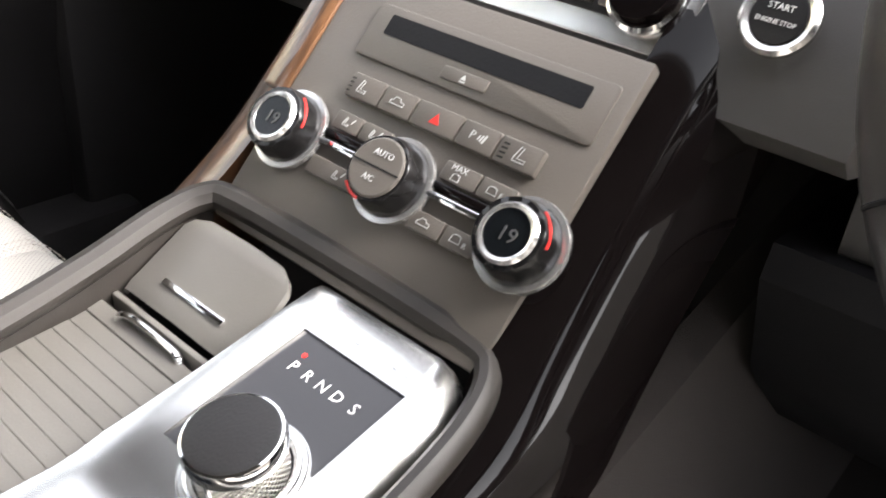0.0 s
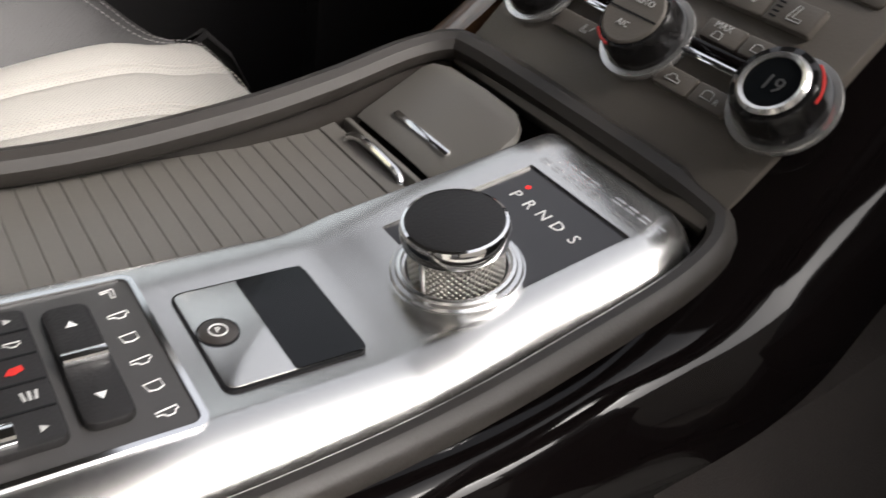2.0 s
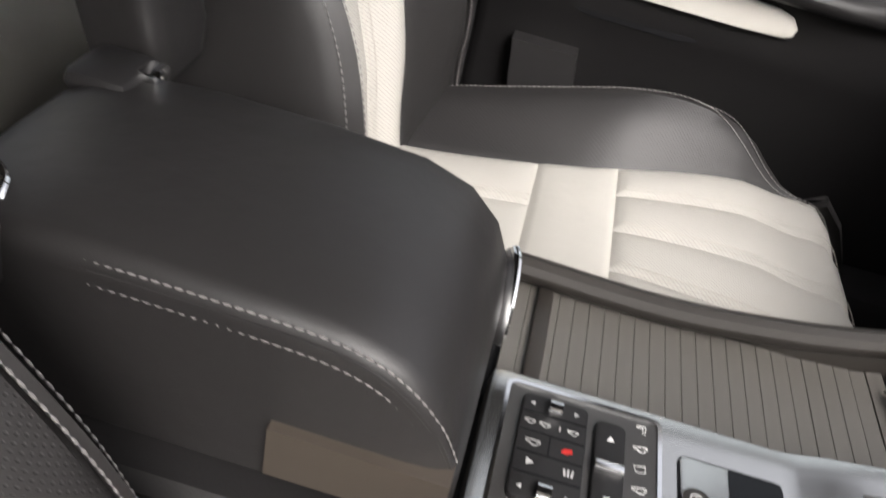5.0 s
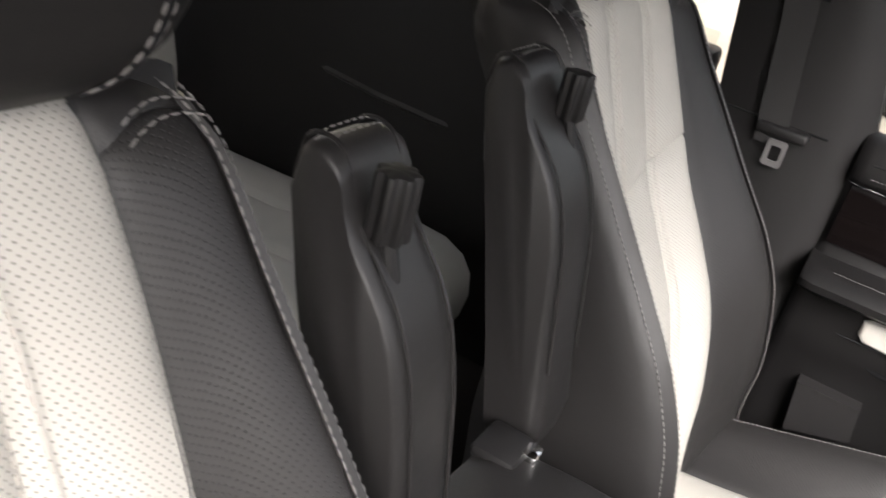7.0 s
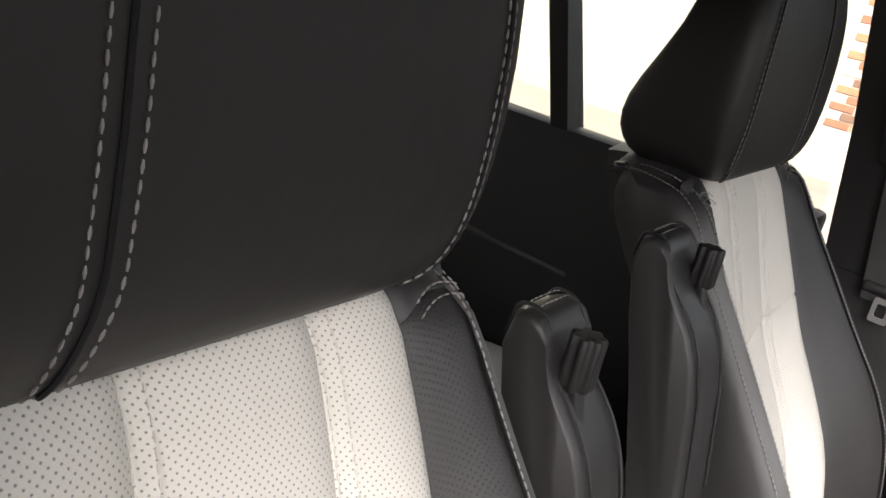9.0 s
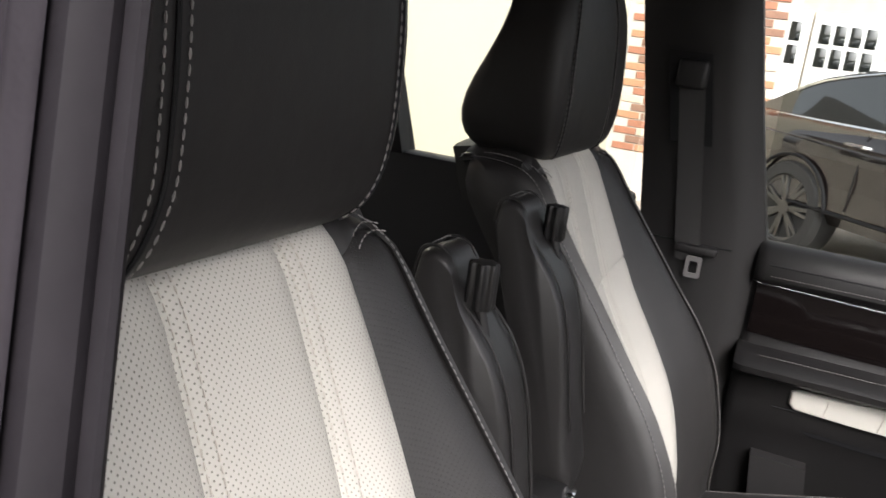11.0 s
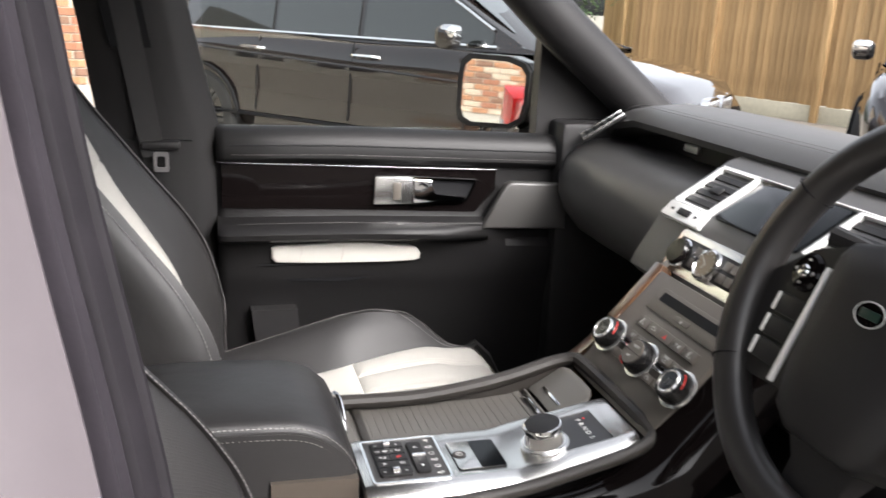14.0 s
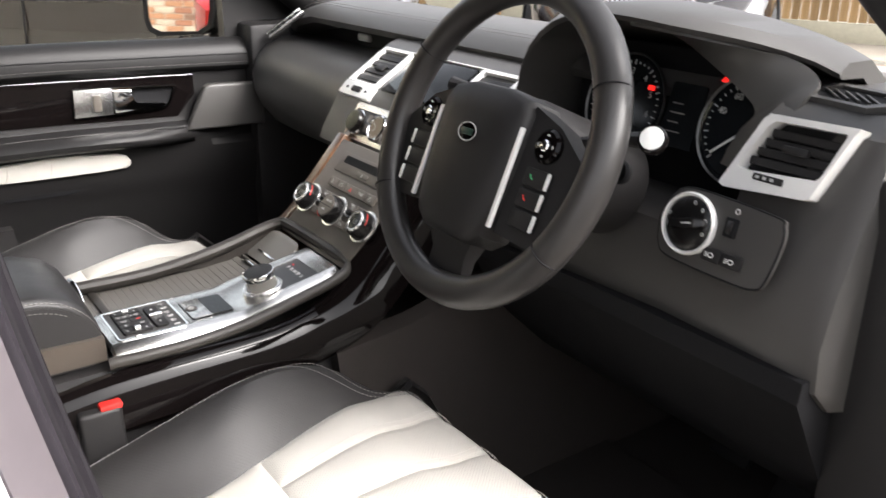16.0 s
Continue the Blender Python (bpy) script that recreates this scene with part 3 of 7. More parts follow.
# lacquered side rails sweeping up to the dash
def side_rail(s):
    path = [(-0.33, 0.878, 0.118), (-0.2, 0.886, 0.121), (-0.12, 0.896, 0.123), (-0.03, 0.900, 0.124), (0.056, 0.901, 0.124), (0.106, 0.904, 0.123), (0.155, 0.913, 0.120), (0.195, 0.930, 0.113), (0.23, 0.957, 0.104), (0.265, 0.990, 0.1), (0.30, 1.028, 0.099), (0.34, 1.07, 0.099), (0.39, 1.12, 0.099)]
    P = spline([(x, y, z) for y, z, x in path], 5)
    loops = []
    for i, p in enumerate(P):
        d = (P[min(i + 1, len(P) - 1)] - P[max(i - 1, 0)]).normalized()
        n = Vector((0, -d.z, d.y))
        k = ease_up((p.y - 0.14) / 0.09)
        ring = []
        for u, w in ((0.0, 0.0 + 0.004 * k), (0.008, 0.001 + 0.003 * k), (0.016 + 0.012 * k, -0.002), (0.022 + 0.016 * k, -0.009), (0.028 + 0.02 * k, -0.024), (0.033 + 0.024 * k, -0.042), (0.034 + 0.026 * k, -0.060), (0.028 + 0.024 * k, -0.068), (0.0, -0.066)):
            q = p + n * w
            ring.append((s * (p.x + u), q.y, q.z))
        loops.append(ring)
    return loft(loops)


def ease_up(t):
    t = min(1.0, max(0.0, t))
    return t * t * (3 - 2 * t)


tunnel = []
for y in (0.18, 0.3, 0.45, 0.6, 0.75, 0.92):
    tunnel.append([(0.13, y, 0.56), (0.13, y, 0.86 + 0.25 * max(0, y - 0.25)), (0.152, y, 0.85 + 0.25 * max(0, y - 0.25)), (0.172, y, 0.78 + 0.2 * max(0, y - 0.25)), (0.195, y, 0.66), (0.215, y, 0.56)])
part("tunnel_side", loft(tunnel), CARPET, console, "brown-black carpeted tunnel side")
part("side_rail", side_rail(1), GLOSS, console, "glossy black lacquered side rail")
part("side_rail", side_rail(-1), WOOD, console, "dark walnut rail under thick glossy lacquer")

# ---------------- centre stack ----------------
STACK = Matrix.Translation((0.009, 0.225, 0.960)) @ Matrix(((1, 0, 0, 0), (0, 0.666, -0.746, 0), (0, 0.746, 0.666, 0), (0, 0, 0, 1)))
stack = thing("centre_stack", "warm grey centre stack with climate knobs, switch row and disc slot", "control panel")
face = box(-0.101, 0.1, -0.012, 0.16, -0.02, -0.0005, 0.002)
part("face", merge(face, None), CONSOLE, stack).matrix_local = STACK


def on_stack(name, bm, material, label="", parent=None):
    ob = part(name, bm, material, parent or stack, label)
    if parent is None:
        ob.matrix_local = STACK
    return ob


on_stack("wood_edge", box(-0.122, -0.1005, 0.070, 0.168, -0.02, 0.0015, 0.003), WOOD, "walnut edge strip")
on_stack("disc_panel", prism(rounded(0.162, 0.034, 0.003, 4, 0.011, 0.126), -0.0005, 0.0012, 0.0008), CONSOLE)
on_stack("disc_slot", prism(rounded(0.136, 0.0125, 0.001, 2, 0.0105, 0.1315), -0.002, 0.0016), RUBBER, "dark disc slot")
on_stack("eject_button", prism(rounded(0.031, 0.0075, 0.001, 3, 0.0085, 0.1175), 0.0, 0.0022, 0.0006), CONSOLE)
row_x = [-0.058, -0.032, -0.008, 0.024, 0.049, 0.0755]
for a, b in zip(row_x, row_x[1:]):
    on_stack("switch", prism(rounded(b - a - 0.001, 0.0145, 0.0012, 3, (a + b) / 2, 0.091), 0.0, 0.0042, 0.001), CONSOLE)
for x0, x1, y0, y1 in ((-0.054, -0.034, 0.064, 0.075), (-0.033, -0.012, 0.064, 0.075), (-0.054, -0.008, 0.035, 0.046), (0.027, 0.05, 0.064, 0.075), (0.051, 0.073, 0.064, 0.075), (0.024, 0.046, 0.034, 0.045), (0.047, 0.068, 0.034, 0.045)):
    on_stack("key", prism(rounded(x1 - x0, y1 - y0, 0.0015, 3, (x0 + x1) / 2, (y0 + y1) / 2), 0.0, 0.0035, 0.001), CONSOLE)
for x0, x1 in ((-0.056, -0.014), (0.026, 0.07)):
    on_stack("bright_bar", box(x0, x1, 0.0525, 0.0565, 0.0, 0.005, 0.0012), CHROME, "polished bar")
    on_stack("bright_bar_edge", box(x0, x1, 0.0575, 0.0625, 0.0, 0.004, 0.0012), GLOSS)


SATIN = surface("satin_chrome", (0.68, 0.67, 0.66), 0.22, metal=0.85, spread=0.05, rough_spread=0.05)
DARKCAP = surface("satin_black_knob", (0.008, 0.0075, 0.0075), 0.25, spread=0.1, spec=0.35)


def climate_knob(x, y, display):
    loops = []
    for r, h, flute in ((0.0212, 0.0, 0.0), (0.0212, 0.006, 0.01), (0.0205, 0.011, 0.035), (0.0195, 0.0165, 0.035), (0.0186, 0.0195, 0.01), (0.0180, 0.0205, 0.0), (0.0140, 0.0206, 0.0)):
        loops.append([(x + r * (1 - flute * (0.5 + 0.5 * math.cos(10 * a))) * math.cos(a), y + r * (1 - flute * (0.5 + 0.5 * math.cos(10 * a))) * math.sin(a), h) for a in [2 * math.pi * j / 80 for j in range(80)]])
    k = part("knob", loft(loops, caps=False), DARKCAP, stack, "satin black fluted turning knob", smooth=60)
    k.matrix_local = STACK
    part("ring", lathe([(0.0215, 0.0), (0.0246, 0.001), (0.025, 0.003), (0.0244, 0.0048), (0.0214, 0.005)], 40, pose(x, y, 0)), SATIN, k, "chrome ring")
    if display:
        part("bezel", lathe([(0.0118, 0.0205), (0.0122, 0.0220), (0.0140, 0.0226), (0.0156, 0.0205)], 40, pose(x, y, 0)), SATIN, k, "chrome display ring")
        part("display", lathe([(0.0126, 0.0195), (0.0126, 0.0212), (0.0, 0.0214)], 32, pose(x, y, 0)), SCREEN, k)
        letters("19", 0.0105, surface("lcd_grey", (0.06, 0.06, 0.06), 0.5) if "lcd_grey" not in bpy.data.materials else bpy.data.materials["lcd_grey"], k, pose(x + 0.001, y - 0.001, 0.0217), "digits")
    else:
        part("cap", lathe([(0.0165, 0.0195), (0.0165, 0.0213), (0.0155, 0.022), (0.0, 0.022)], 36, pose(x, y, 0)), CONSOLE, k)
        part("cap_line", box(x - 0.0155, x + 0.0155, y - 0.0004, y + 0.0004, 0.0218, 0.0224, 0), RUBBER, k)
        letters("AUTO", 0.0048, SYMBOL, k, pose(x + 0.001, y + 0.0075, 0.0222))
        letters("A/C", 0.0046, SYMBOL, k, pose(x - 0.001, y - 0.0065, 0.0222))
        part("red_mark", tube([(x + 0.0185 * math.cos(a), y + 0.0185 * math.sin(a), 0.0203) for a in [radians(q) for q in range(225, 266, 8)]], 0.0008, 6), RED, k)
    if display:
        part("red_mark", tube([(x + 0.0193 * math.cos(a), y + 0.0193 * math.sin(a), 0.0165) for a in [radians(q) for q in range(5, 62, 8)]], 0.0008, 6), RED, k)


def mark(outline, x, y, z, size, material=None, turn=0):
    """A small printed symbol on the stack: an outline in units of size."""
    m = pose(x, y, z, 0, 0, turn)
    if outline in (BAR, TRI):
        bm = prism([(px * size * 0.85, py * size * 0.85) for px, py in outline], 0.0, 0.00025, turn=m)
    else:
        bm = tube([m @ Vector((px * size, py * size, 0.0002)) for px, py in outline], 0.0003, 5, closed=True)
    ob = part("symbol", bm, material or SYMBOL, stack)
    ob.matrix_local = STACK
    return ob


BAR = [(-0.5, -0.12), (0.5, -0.12), (0.5, 0.12), (-0.5, 0.12)]
TRI = [(-0.5, -0.4), (0.5, -0.4), (0.0, 0.45)]
CAR = [(-0.6, -0.2), (0.6, -0.2), (0.6, 0.05), (0.3, 0.08), (0.12, 0.32), (-0.3, 0.32), (-0.42, 0.08), (-0.6, 0.05)]
SEATSIGN = [(-0.45, -0.4), (0.35, -0.4), (0.35, -0.22), (-0.2, -0.22), (-0.05, 0.45), (-0.25, 0.5), (-0.45, -0.2)]
FAN = [(-0.5, -0.3), (0.5, -0.3), (0.42, 0.3), (0.0, 0.42), (-0.42, 0.3)]
mark(SEATSIGN, -0.046, 0.091, 0.0042, 0.008)
mark(CAR, -0.020, 0.091, 0.0042, 0.008)
mark(TRI, 0.008, 0.091, 0.0042, 0.0085, RED)
letters("P", 0.0066, SYMBOL, stack, STACK @ pose(0.033, 0.0912, 0.0043), "symbol")
for k in range(3):
    mark(BAR, 0.0372 + 0.0018 * k, 0.0912, 0.0042, 0.0035 + 0.0012 * k, None, 75)
mark(SEATSIGN, 0.0645, 0.091, 0.0042, 0.009)
for k in range(4):
    mark(BAR, 0.0535, 0.0865 + 0.0026 * k, 0.0042, 0.0042, RUBBER)
    mark(BAR, -0.0555, 0.0865 + 0.0026 * k, 0.0042, 0.003, RUBBER)
letters("MAX", 0.0048, SYMBOL, stack, STACK @ pose(0.037, 0.0722, 0.0036), "lettering")
mark(FAN, 0.037, 0.0672, 0.0035, 0.0052)
mark(FAN, 0.0595, 0.0692, 0.0035, 0.0058)
letters("F", 0.0042, SYMBOL, stack, STACK @ pose(0.0652, 0.0685, 0.0036), "lettering")
mark(CAR, 0.034, 0.0395, 0.0035, 0.0068)
mark(FAN, 0.0555, 0.0398, 0.0035, 0.0062)
letters("R", 0.0042, SYMBOL, stack, STACK @ pose(0.0615, 0.0385, 0.0036), "lettering")
for x, y in ((-0.044, 0.0695), (-0.023, 0.0695), (-0.031, 0.0405)):
    mark(SEATSIGN, x, y, 0.0035, 0.0052)
    mark(BAR, x + 0.0042, y + 0.0015, 0.0035, 0.004, None, 60)
mark(TRI, 0.0085, 0.1178, 0.0022, 0.0042)
mark(BAR, 0.0085, 0.1152, 0.0022, 0.0042)

climate_knob(-0.078, 0.052, True)
climate_knob(0.004, 0.052, False)
climate_knob(0.088, 0.052, True)

# ---------------- rotary gear selector and plate controls ----------------
RAMP = Matrix.Translation((0, 0.072, 0.9285)) @ pose(0, 0, 0, math.degrees(math.atan2(0.022, 0.109)))
sel = part("selector_panel", prism(rounded(0.074, 0.092, 0.004, 4, 0.061, 0.074), -0.008, -0.0045), surface("selector_face", (0.03, 0.03, 0.033), 0.35), console, "dark grey selector display")
sel.matrix_local = RAMP
for c, x in zip("PRNDS", (0.0445, 0.0545, 0.0645, 0.0745, 0.0855)):
    letters(c, 0.0088, LIGHTGREY, sel, pose(x - 0.004, 0.0955, -0.0044), "letter")
part("lit_dot", lathe([(0.0014, -0.005), (0.0014, -0.0042), (0, -0.0041)], 12, pose(0.0395, 0.1035, 0)), REDLIT, sel)
KX, KY = 0.0730, 0.0415
seat_ring = part("selector_ring", lathe([(0.0272, 0.0), (0.0272, 0.0016), (0.0265, 0.0024), (0.0248, 0.0026), (0.0242, 0.0036), (0.0228, 0.004), (0.0222, 0.003), (0.021, 0.0026)], 56, pose(KX, KY, 0)), ALU_X, console, "satin metal ring")
seat_ring.matrix_local = RAMP
part("selector_gap", lathe([(0.0279, -0.008), (0.0279, 0.0011), (0.0268, 0.0012)], 48, pose(KX, KY, 0)), ALU_X, console).matrix_local = RAMP
knob = part("selector_knob", lathe([(0.0198, 0.001), (0.0198, 0.0165)], 64, pose(KX, KY, 0), uv=True), KNURL, console, "knurled metal rotary gear selector")
knob.matrix_local = RAMP
part("collar", lathe([(0.0198, 0.0163), (0.0214, 0.017), (0.0219, 0.0198), (0.0218, 0.0232), (0.021, 0.025), (0.0199, 0.0254)], 56, pose(KX, KY, 0)), CHROME, knob, "polished collar")
part("cap", lathe([(0.0202, 0.024), (0.0199, 0.0252), (0.0183, 0.0257), (0.0, 0.0258)], 48, pose(KX, KY, 0)), PLASTIC, knob, "matt dark cap")
part("selector_pointer", box(KX + 0.005, KX + 0.0075, KY - 0.0206, KY - 0.0188, 0.003, 0.0165, 0.0006), ALU_X, knob)

# raised maker's lettering at the front of the plate, as plain bars
for k in range(10):
    if k != 5:
        x = 0.0235 + 0.0083 * k
        for y in (0.1236, 0.1262):
            part("raised_bar", box(x, x + 0.0055, y, y + 0.0008, 0.0, 0.0002, 0.0, 1), SATIN, console).matrix_local = RAMP
# parking brake pad
pb = part("brake_pad", prism(rounded(0.058, 0.054, 0.004, 4, 0.0585, 0.0375), 0.9215, 0.9232, 0.0006), ALU, console, "brushed metal parking brake pad")
part("brake_pad_gap", frame_of(rounded(0.060, 0.056, 0.005, 4, 0.0585, 0.0375), rounded(0.058, 0.054, 0.004, 4, 0.0585, 0.0375), 0.9205, 0.9226), RUBBER, console)
part("display", prism(rounded(0.0575, 0.0285, 0.0012, 2, 0.0587, 0.0502), 0.9225, 0.9235), SCREEN, pb, "dark glass display")
bt = part("brake_button", lathe([(0.0072, 0.9225), (0.0072, 0.9238), (0.0065, 0.9242), (0.0, 0.9242)], 28, pose(0.0575, 0.0185, 0)), surface("taupe_button", (0.035, 0.030, 0.027), 0.4), pb)
part("button_ring", lathe([(0.0072, 0.9228), (0.0078, 0.9238), (0.0082, 0.9228)], 28, pose(0.0575, 0.0185, 0)), RUBBER, bt)
part("brake_symbol", tube([(0.0575 + 0.0034 * math.cos(radians(a)), 0.0185 + 0.0034 * math.sin(radians(a)), 0.9244) for a in range(0, 361, 24)], 0.00035, 5), LIGHTGREY, bt)
letters("P", 0.0042, LIGHTGREY, bt, pose(0.0575, 0.0185, 0.9243, 0, 0, 90), "symbol")

# terrain switch panel
swp = part("switch_panel", prism(rounded(0.086, 0.082, 0.004, 4, 0.055, -0.0425), 0.9215, 0.9226, 0.0004), surface("switch_panel_grey", (0.04, 0.038, 0.037), 0.4), console, "dark grey switch panel")
part("panel_frame", frame_of(rounded(0.0905, 0.0865, 0.005, 4, 0.055, -0.0425), rounded(0.086, 0.082, 0.004, 4, 0.055, -0.0425), 0.9215, 0.9236), CHROME, console, "bright metal frame")
blk = part("switch_block", prism(rounded(0.07, 0.036, 0.004, 4, 0.0545, -0.058), 0.9226, 0.926, 0.0012), PLASTIC, swp)
for x in (0.033, 0.0465, 0.0605, 0.074):
    part("switch_gap", box(x - 0.0004, x + 0.0004, -0.075, -0.041, 0.9255, 0.9264, 0), RUBBER, blk)
for x in (0.0265, 0.083):
    part("roller", tube([(x, -0.062, 0.9262), (x, -0.055, 0.9262)], 0.0062, 12, flat=0.75), CHROME, blk, "chrome thumb roller")
def sign(outline, x, y, z, size, material=None, turn=0):
    m = pose(x, y, z, 0, 0, turn)
    if material or outline in (BAR, TRI):
        part("symbol", prism([(px * size * 0.8, py * size * 0.8) for px, py in outline], 0.0, 0.0002, turn=m), material or SYMBOL, blk)
    else:
        part("symbol", tube([m @ Vector((px * size, py * size, 0.0001)) for px, py in outline], 0.00028, 5, closed=True), SYMBOL, blk)


for x in (0.0265, 0.083):
    sign(TRI, x, -0.0705, 0.926, 0.0038, None, 180)
    sign(TRI, x, -0.0465, 0.926, 0.0038)
for y in (-0.0705, -0.0625, -0.0475):
    sign(CAR, 0.0398, y, 0.9261, 0.0046, None, -90)
sign(BAR, 0.0398, -0.0545, 0.9261, 0.004)
sign(CAR, 0.0535, -0.0672, 0.9261, 0.0062, None, -90)
sign([(-0.5, -0.2), (0.2, -0.3), (0.6, 0.05), (0.2, 0.3), (-0.4, 0.25)], 0.0535, -0.0492, 0.9261, 0.0075, RED, -70)
part("switch_gap", box(0.0465, 0.0605, -0.0592, -0.0584, 0.9255, 0.9264, 0), RUBBER, blk)
sign(TRI, 0.0672, -0.068, 0.9261, 0.0058, None, -120)
for k in range(3):
    sign(BAR, 0.0672, -0.0495 + 0.002 * k, 0.9261, 0.0055, None, 8 - 8 * k)
for k in range(6):
    m = pose(0.0195 + 0.0138 * k, -0.0105, 0.9227, 0, 0, -80)
    part("symbol", tube([m @ Vector((px * 0.0062, py * 0.0062, 0)) for px, py in (SEATSIGN, CAR, FAN, CAR, FAN, CAR)[k]], 0.0003, 5, closed=True), LIGHTGREY, swp)
rk = part("rocker", prism(rounded(0.064, 0.0165, 0.0045, 4, 0.056, -0.0275), 0.9226, 0.926, 0.0012), PLASTIC, swp)
for x, a in ((0.036, 90), (0.076, -90)):
    part("symbol", prism([(px * 0.004, py * 0.004) for px, py in TRI], 0.0, 0.0002, turn=pose(x, -0.0275, 0.926, 0, 0, a)), LIGHTGREY, rk)
part("roller", tube([(0.0555, -0.035, 0.9262), (0.0555, -0.0205, 0.9262)], 0.0042, 12, flat=0.75), CHROME, rk, "chrome roller")


# ---------------- console armrest box ----------------
box_rest = thing("console_armrest", "black leather console armrest box with pale stitching, taupe trim", "armrest")
lid_loops = []
MX = 0.010
for y, top, w, bot in ((-0.374, 0.978, 0.066, 0.90), (-0.368, 0.992, 0.077, 0.90), (-0.352, 0.999, 0.083, 0.90), (-0.29, 1.003, 0.085, 0.90), (-0.22, 1.002, 0.086, 0.90), (-0.165, 0.998, 0.086, 0.90), (-0.135, 0.988, 0.086, 0.90), (-0.115, 0.97, 0.085, 0.90), (-0.104, 0.948, 0.083, 0.90), (-0.099, 0.925, 0.082, 0.90)):
    r = min(0.015, (top - bot) * 0.6)
    ring = [(MX - w, y, bot), (MX - w, y, top - r)]
    for k in range(1, 6):
        a = radians(90 * k / 6)
        ring.append((MX - w + r * (1 - math.cos(a)), y, top - r + r * math.sin(a)))
    ring += [(MX - w * 0.5, y, top + 0.002), (MX, y, top + 0.003), (MX + w * 0.5, y, top + 0.002)]
    for k in range(5, 0, -1):
        a = radians(90 * k / 6)
        ring.append((MX + w - r * (1 - math.cos(a)), y, top - r + r * math.sin(a)))
    ring += [(MX + w, y, top - r), (MX + w + 0.004, y, bot)]
    lid_loops.append(ring)
part("lid", loft(lid_loops), BLACK, box_rest, "padded black leather lid")
seam = spline([(x + 0.0095, y, z + 0.006) for x, y, z in ((0.081, -0.345, 0.981), (0.0842, -0.28, 0.984), (0.0852, -0.2, 0.983), (0.0852, -0.16, 0.979), (0.0852, -0.135, 0.968), (0.084, -0.115, 0.948), (0.082, -0.103, 0.925))], 6)
part("piping", tube(seam, 0.0016, 6), BLACK, box_rest)
for dz in (0.005, -0.0065):
    part("stitching", stitches(seam, 0.0055, 0.004, 0.0007, lift=(0.0012 if dz < 0 else -0.0008, 0.002 if dz > 0 else -0.001, dz)), THREAD, box_rest, "pale stitching")
part("base", box(-0.075, 0.094, -0.37, -0.104, 0.60, 0.905, 0.01), PLASTIC, box_rest)
part("base_trim", loft([[(0.06, y, 0.905), (x, y, 0.904), (x + 0.001, y, z), (0.06, y, z)] for y, x, z in ((-0.19, 0.1035, 0.937), (-0.14, 0.1035, 0.936), (-0.102, 0.1025, 0.934))]), TAUPE, box_rest, "taupe metallic base trim")
part("hinge_block", box(0.04, 0.080, -0.380, -0.335, 0.80, 0.996, 0.006, 3), GLOSS, box_rest, "glossy black hinge block")
part("hinge_edge", tube(spline([(0.024, -0.378, 0.998), (0.045, -0.364, 1.003), (0.064, -0.338, 1.004), (0.078, -0.333, 0.996), (0.084, -0.333, 0.955)], 5), 0.0022, 8), CHROME, box_rest, "polished hinge edge")
part("front_bracket", tube(spline([(-0.080, -0.102, 0.942), (-0.068, -0.099, 0.941), (-0.052, -0.097, 0.932), (-0.040, -0.096, 0.918), (-0.033, -0.096, 0.900)], 5), 0.0055, 12, flat=0.55), CHROME, box_rest, "polished metal bracket")
part("latch", box(-0.074, -0.055, -0.338, -0.324, 0.996, 1.0065, 0.003), CHROME, box_rest, "chrome latch button")
part("latch_tongue", box(-0.080, -0.035, -0.372, -0.333, 0.992, 1.0065, 0.006), PLASTIC, box_rest)

# ---------------- dash ----------------
dash = thing("dashboard", "black leather dashboard with pale stitching and brushed metal vents", "dashboard")
NX = [-0.715, -0.70, -0.66, -0.55, -0.4, -0.25, -0.1, 0.05, 0.2, 0.35, 0.5, 0.62, 0.68, 0.70]
top_pad = [(0.93, 1.165), (0.86, 1.205), (0.72, 1.238), (0.62, 1.247), (0.555, 1.243), (0.525, 1.232), (0.512, 1.216), (0.52, 1.204), (0.60, 1.19), (0.93, 1.12)]


def bow(x, y, z):
    e = max(0, abs(x) - 0.55) / 0.165
    return (x, y + 0.03 * e * e, z - 0.045 * e * e)


part("top_pad", across(top_pad, NX, bow), DASH, dash, "stitched black leather top pad")
seam = [Vector(bow(x, 0.538, 1.2405)) for x in np.linspace(-0.66, 0.26, 40)]
for dy, dz in ((0, 0), (0.009, 0.0028)):
    part("stitching", stitches(seam, 0.006, 0.0045, 0.0006, lift=(0, dy, dz)), THREAD, dash)
shelf_back = [(0.60, 1.20), (0.60, 1.15), (0.62, 1.14), (0.9, 1.14), (0.9, 1.2)]
part("shelf_back", across(shelf_back, [-0.69, -0.2, 0.7]), PLASTIC, dash)
roll = [(0.62, 1.155), (0.55, 1.162), (0.50, 1.160), (0.465, 1.147), (0.44, 1.122), (0.428, 1.09), (0.43, 1.055), (0.445, 1.02), (0.475, 0.985), (0.53, 0.95), (0.62, 0.93), (0.7, 1.0)]
part("lower_roll", across(roll, [-0.715, -0.705, -0.69, -0.66, -0.5, -0.35, -0.235, -0.215], lambda x, y, z: (x, y + (0.05 if x < -0.71 else 0.025 if x < -0.7 else 0.008 if x < -0.68 else 0) * (1 if y < 0.6 else 0), z)), DASH, dash, "padded black lower dash roll")
centre = [(0.62, 1.205), (0.52, 1.21), (0.485, 1.202), (0.40, 1.148), (0.388, 1.135), (0.352, 1.075), (0.345, 1.058), (0.36, 1.045), (0.5, 1.02), (0.62, 1.05)]
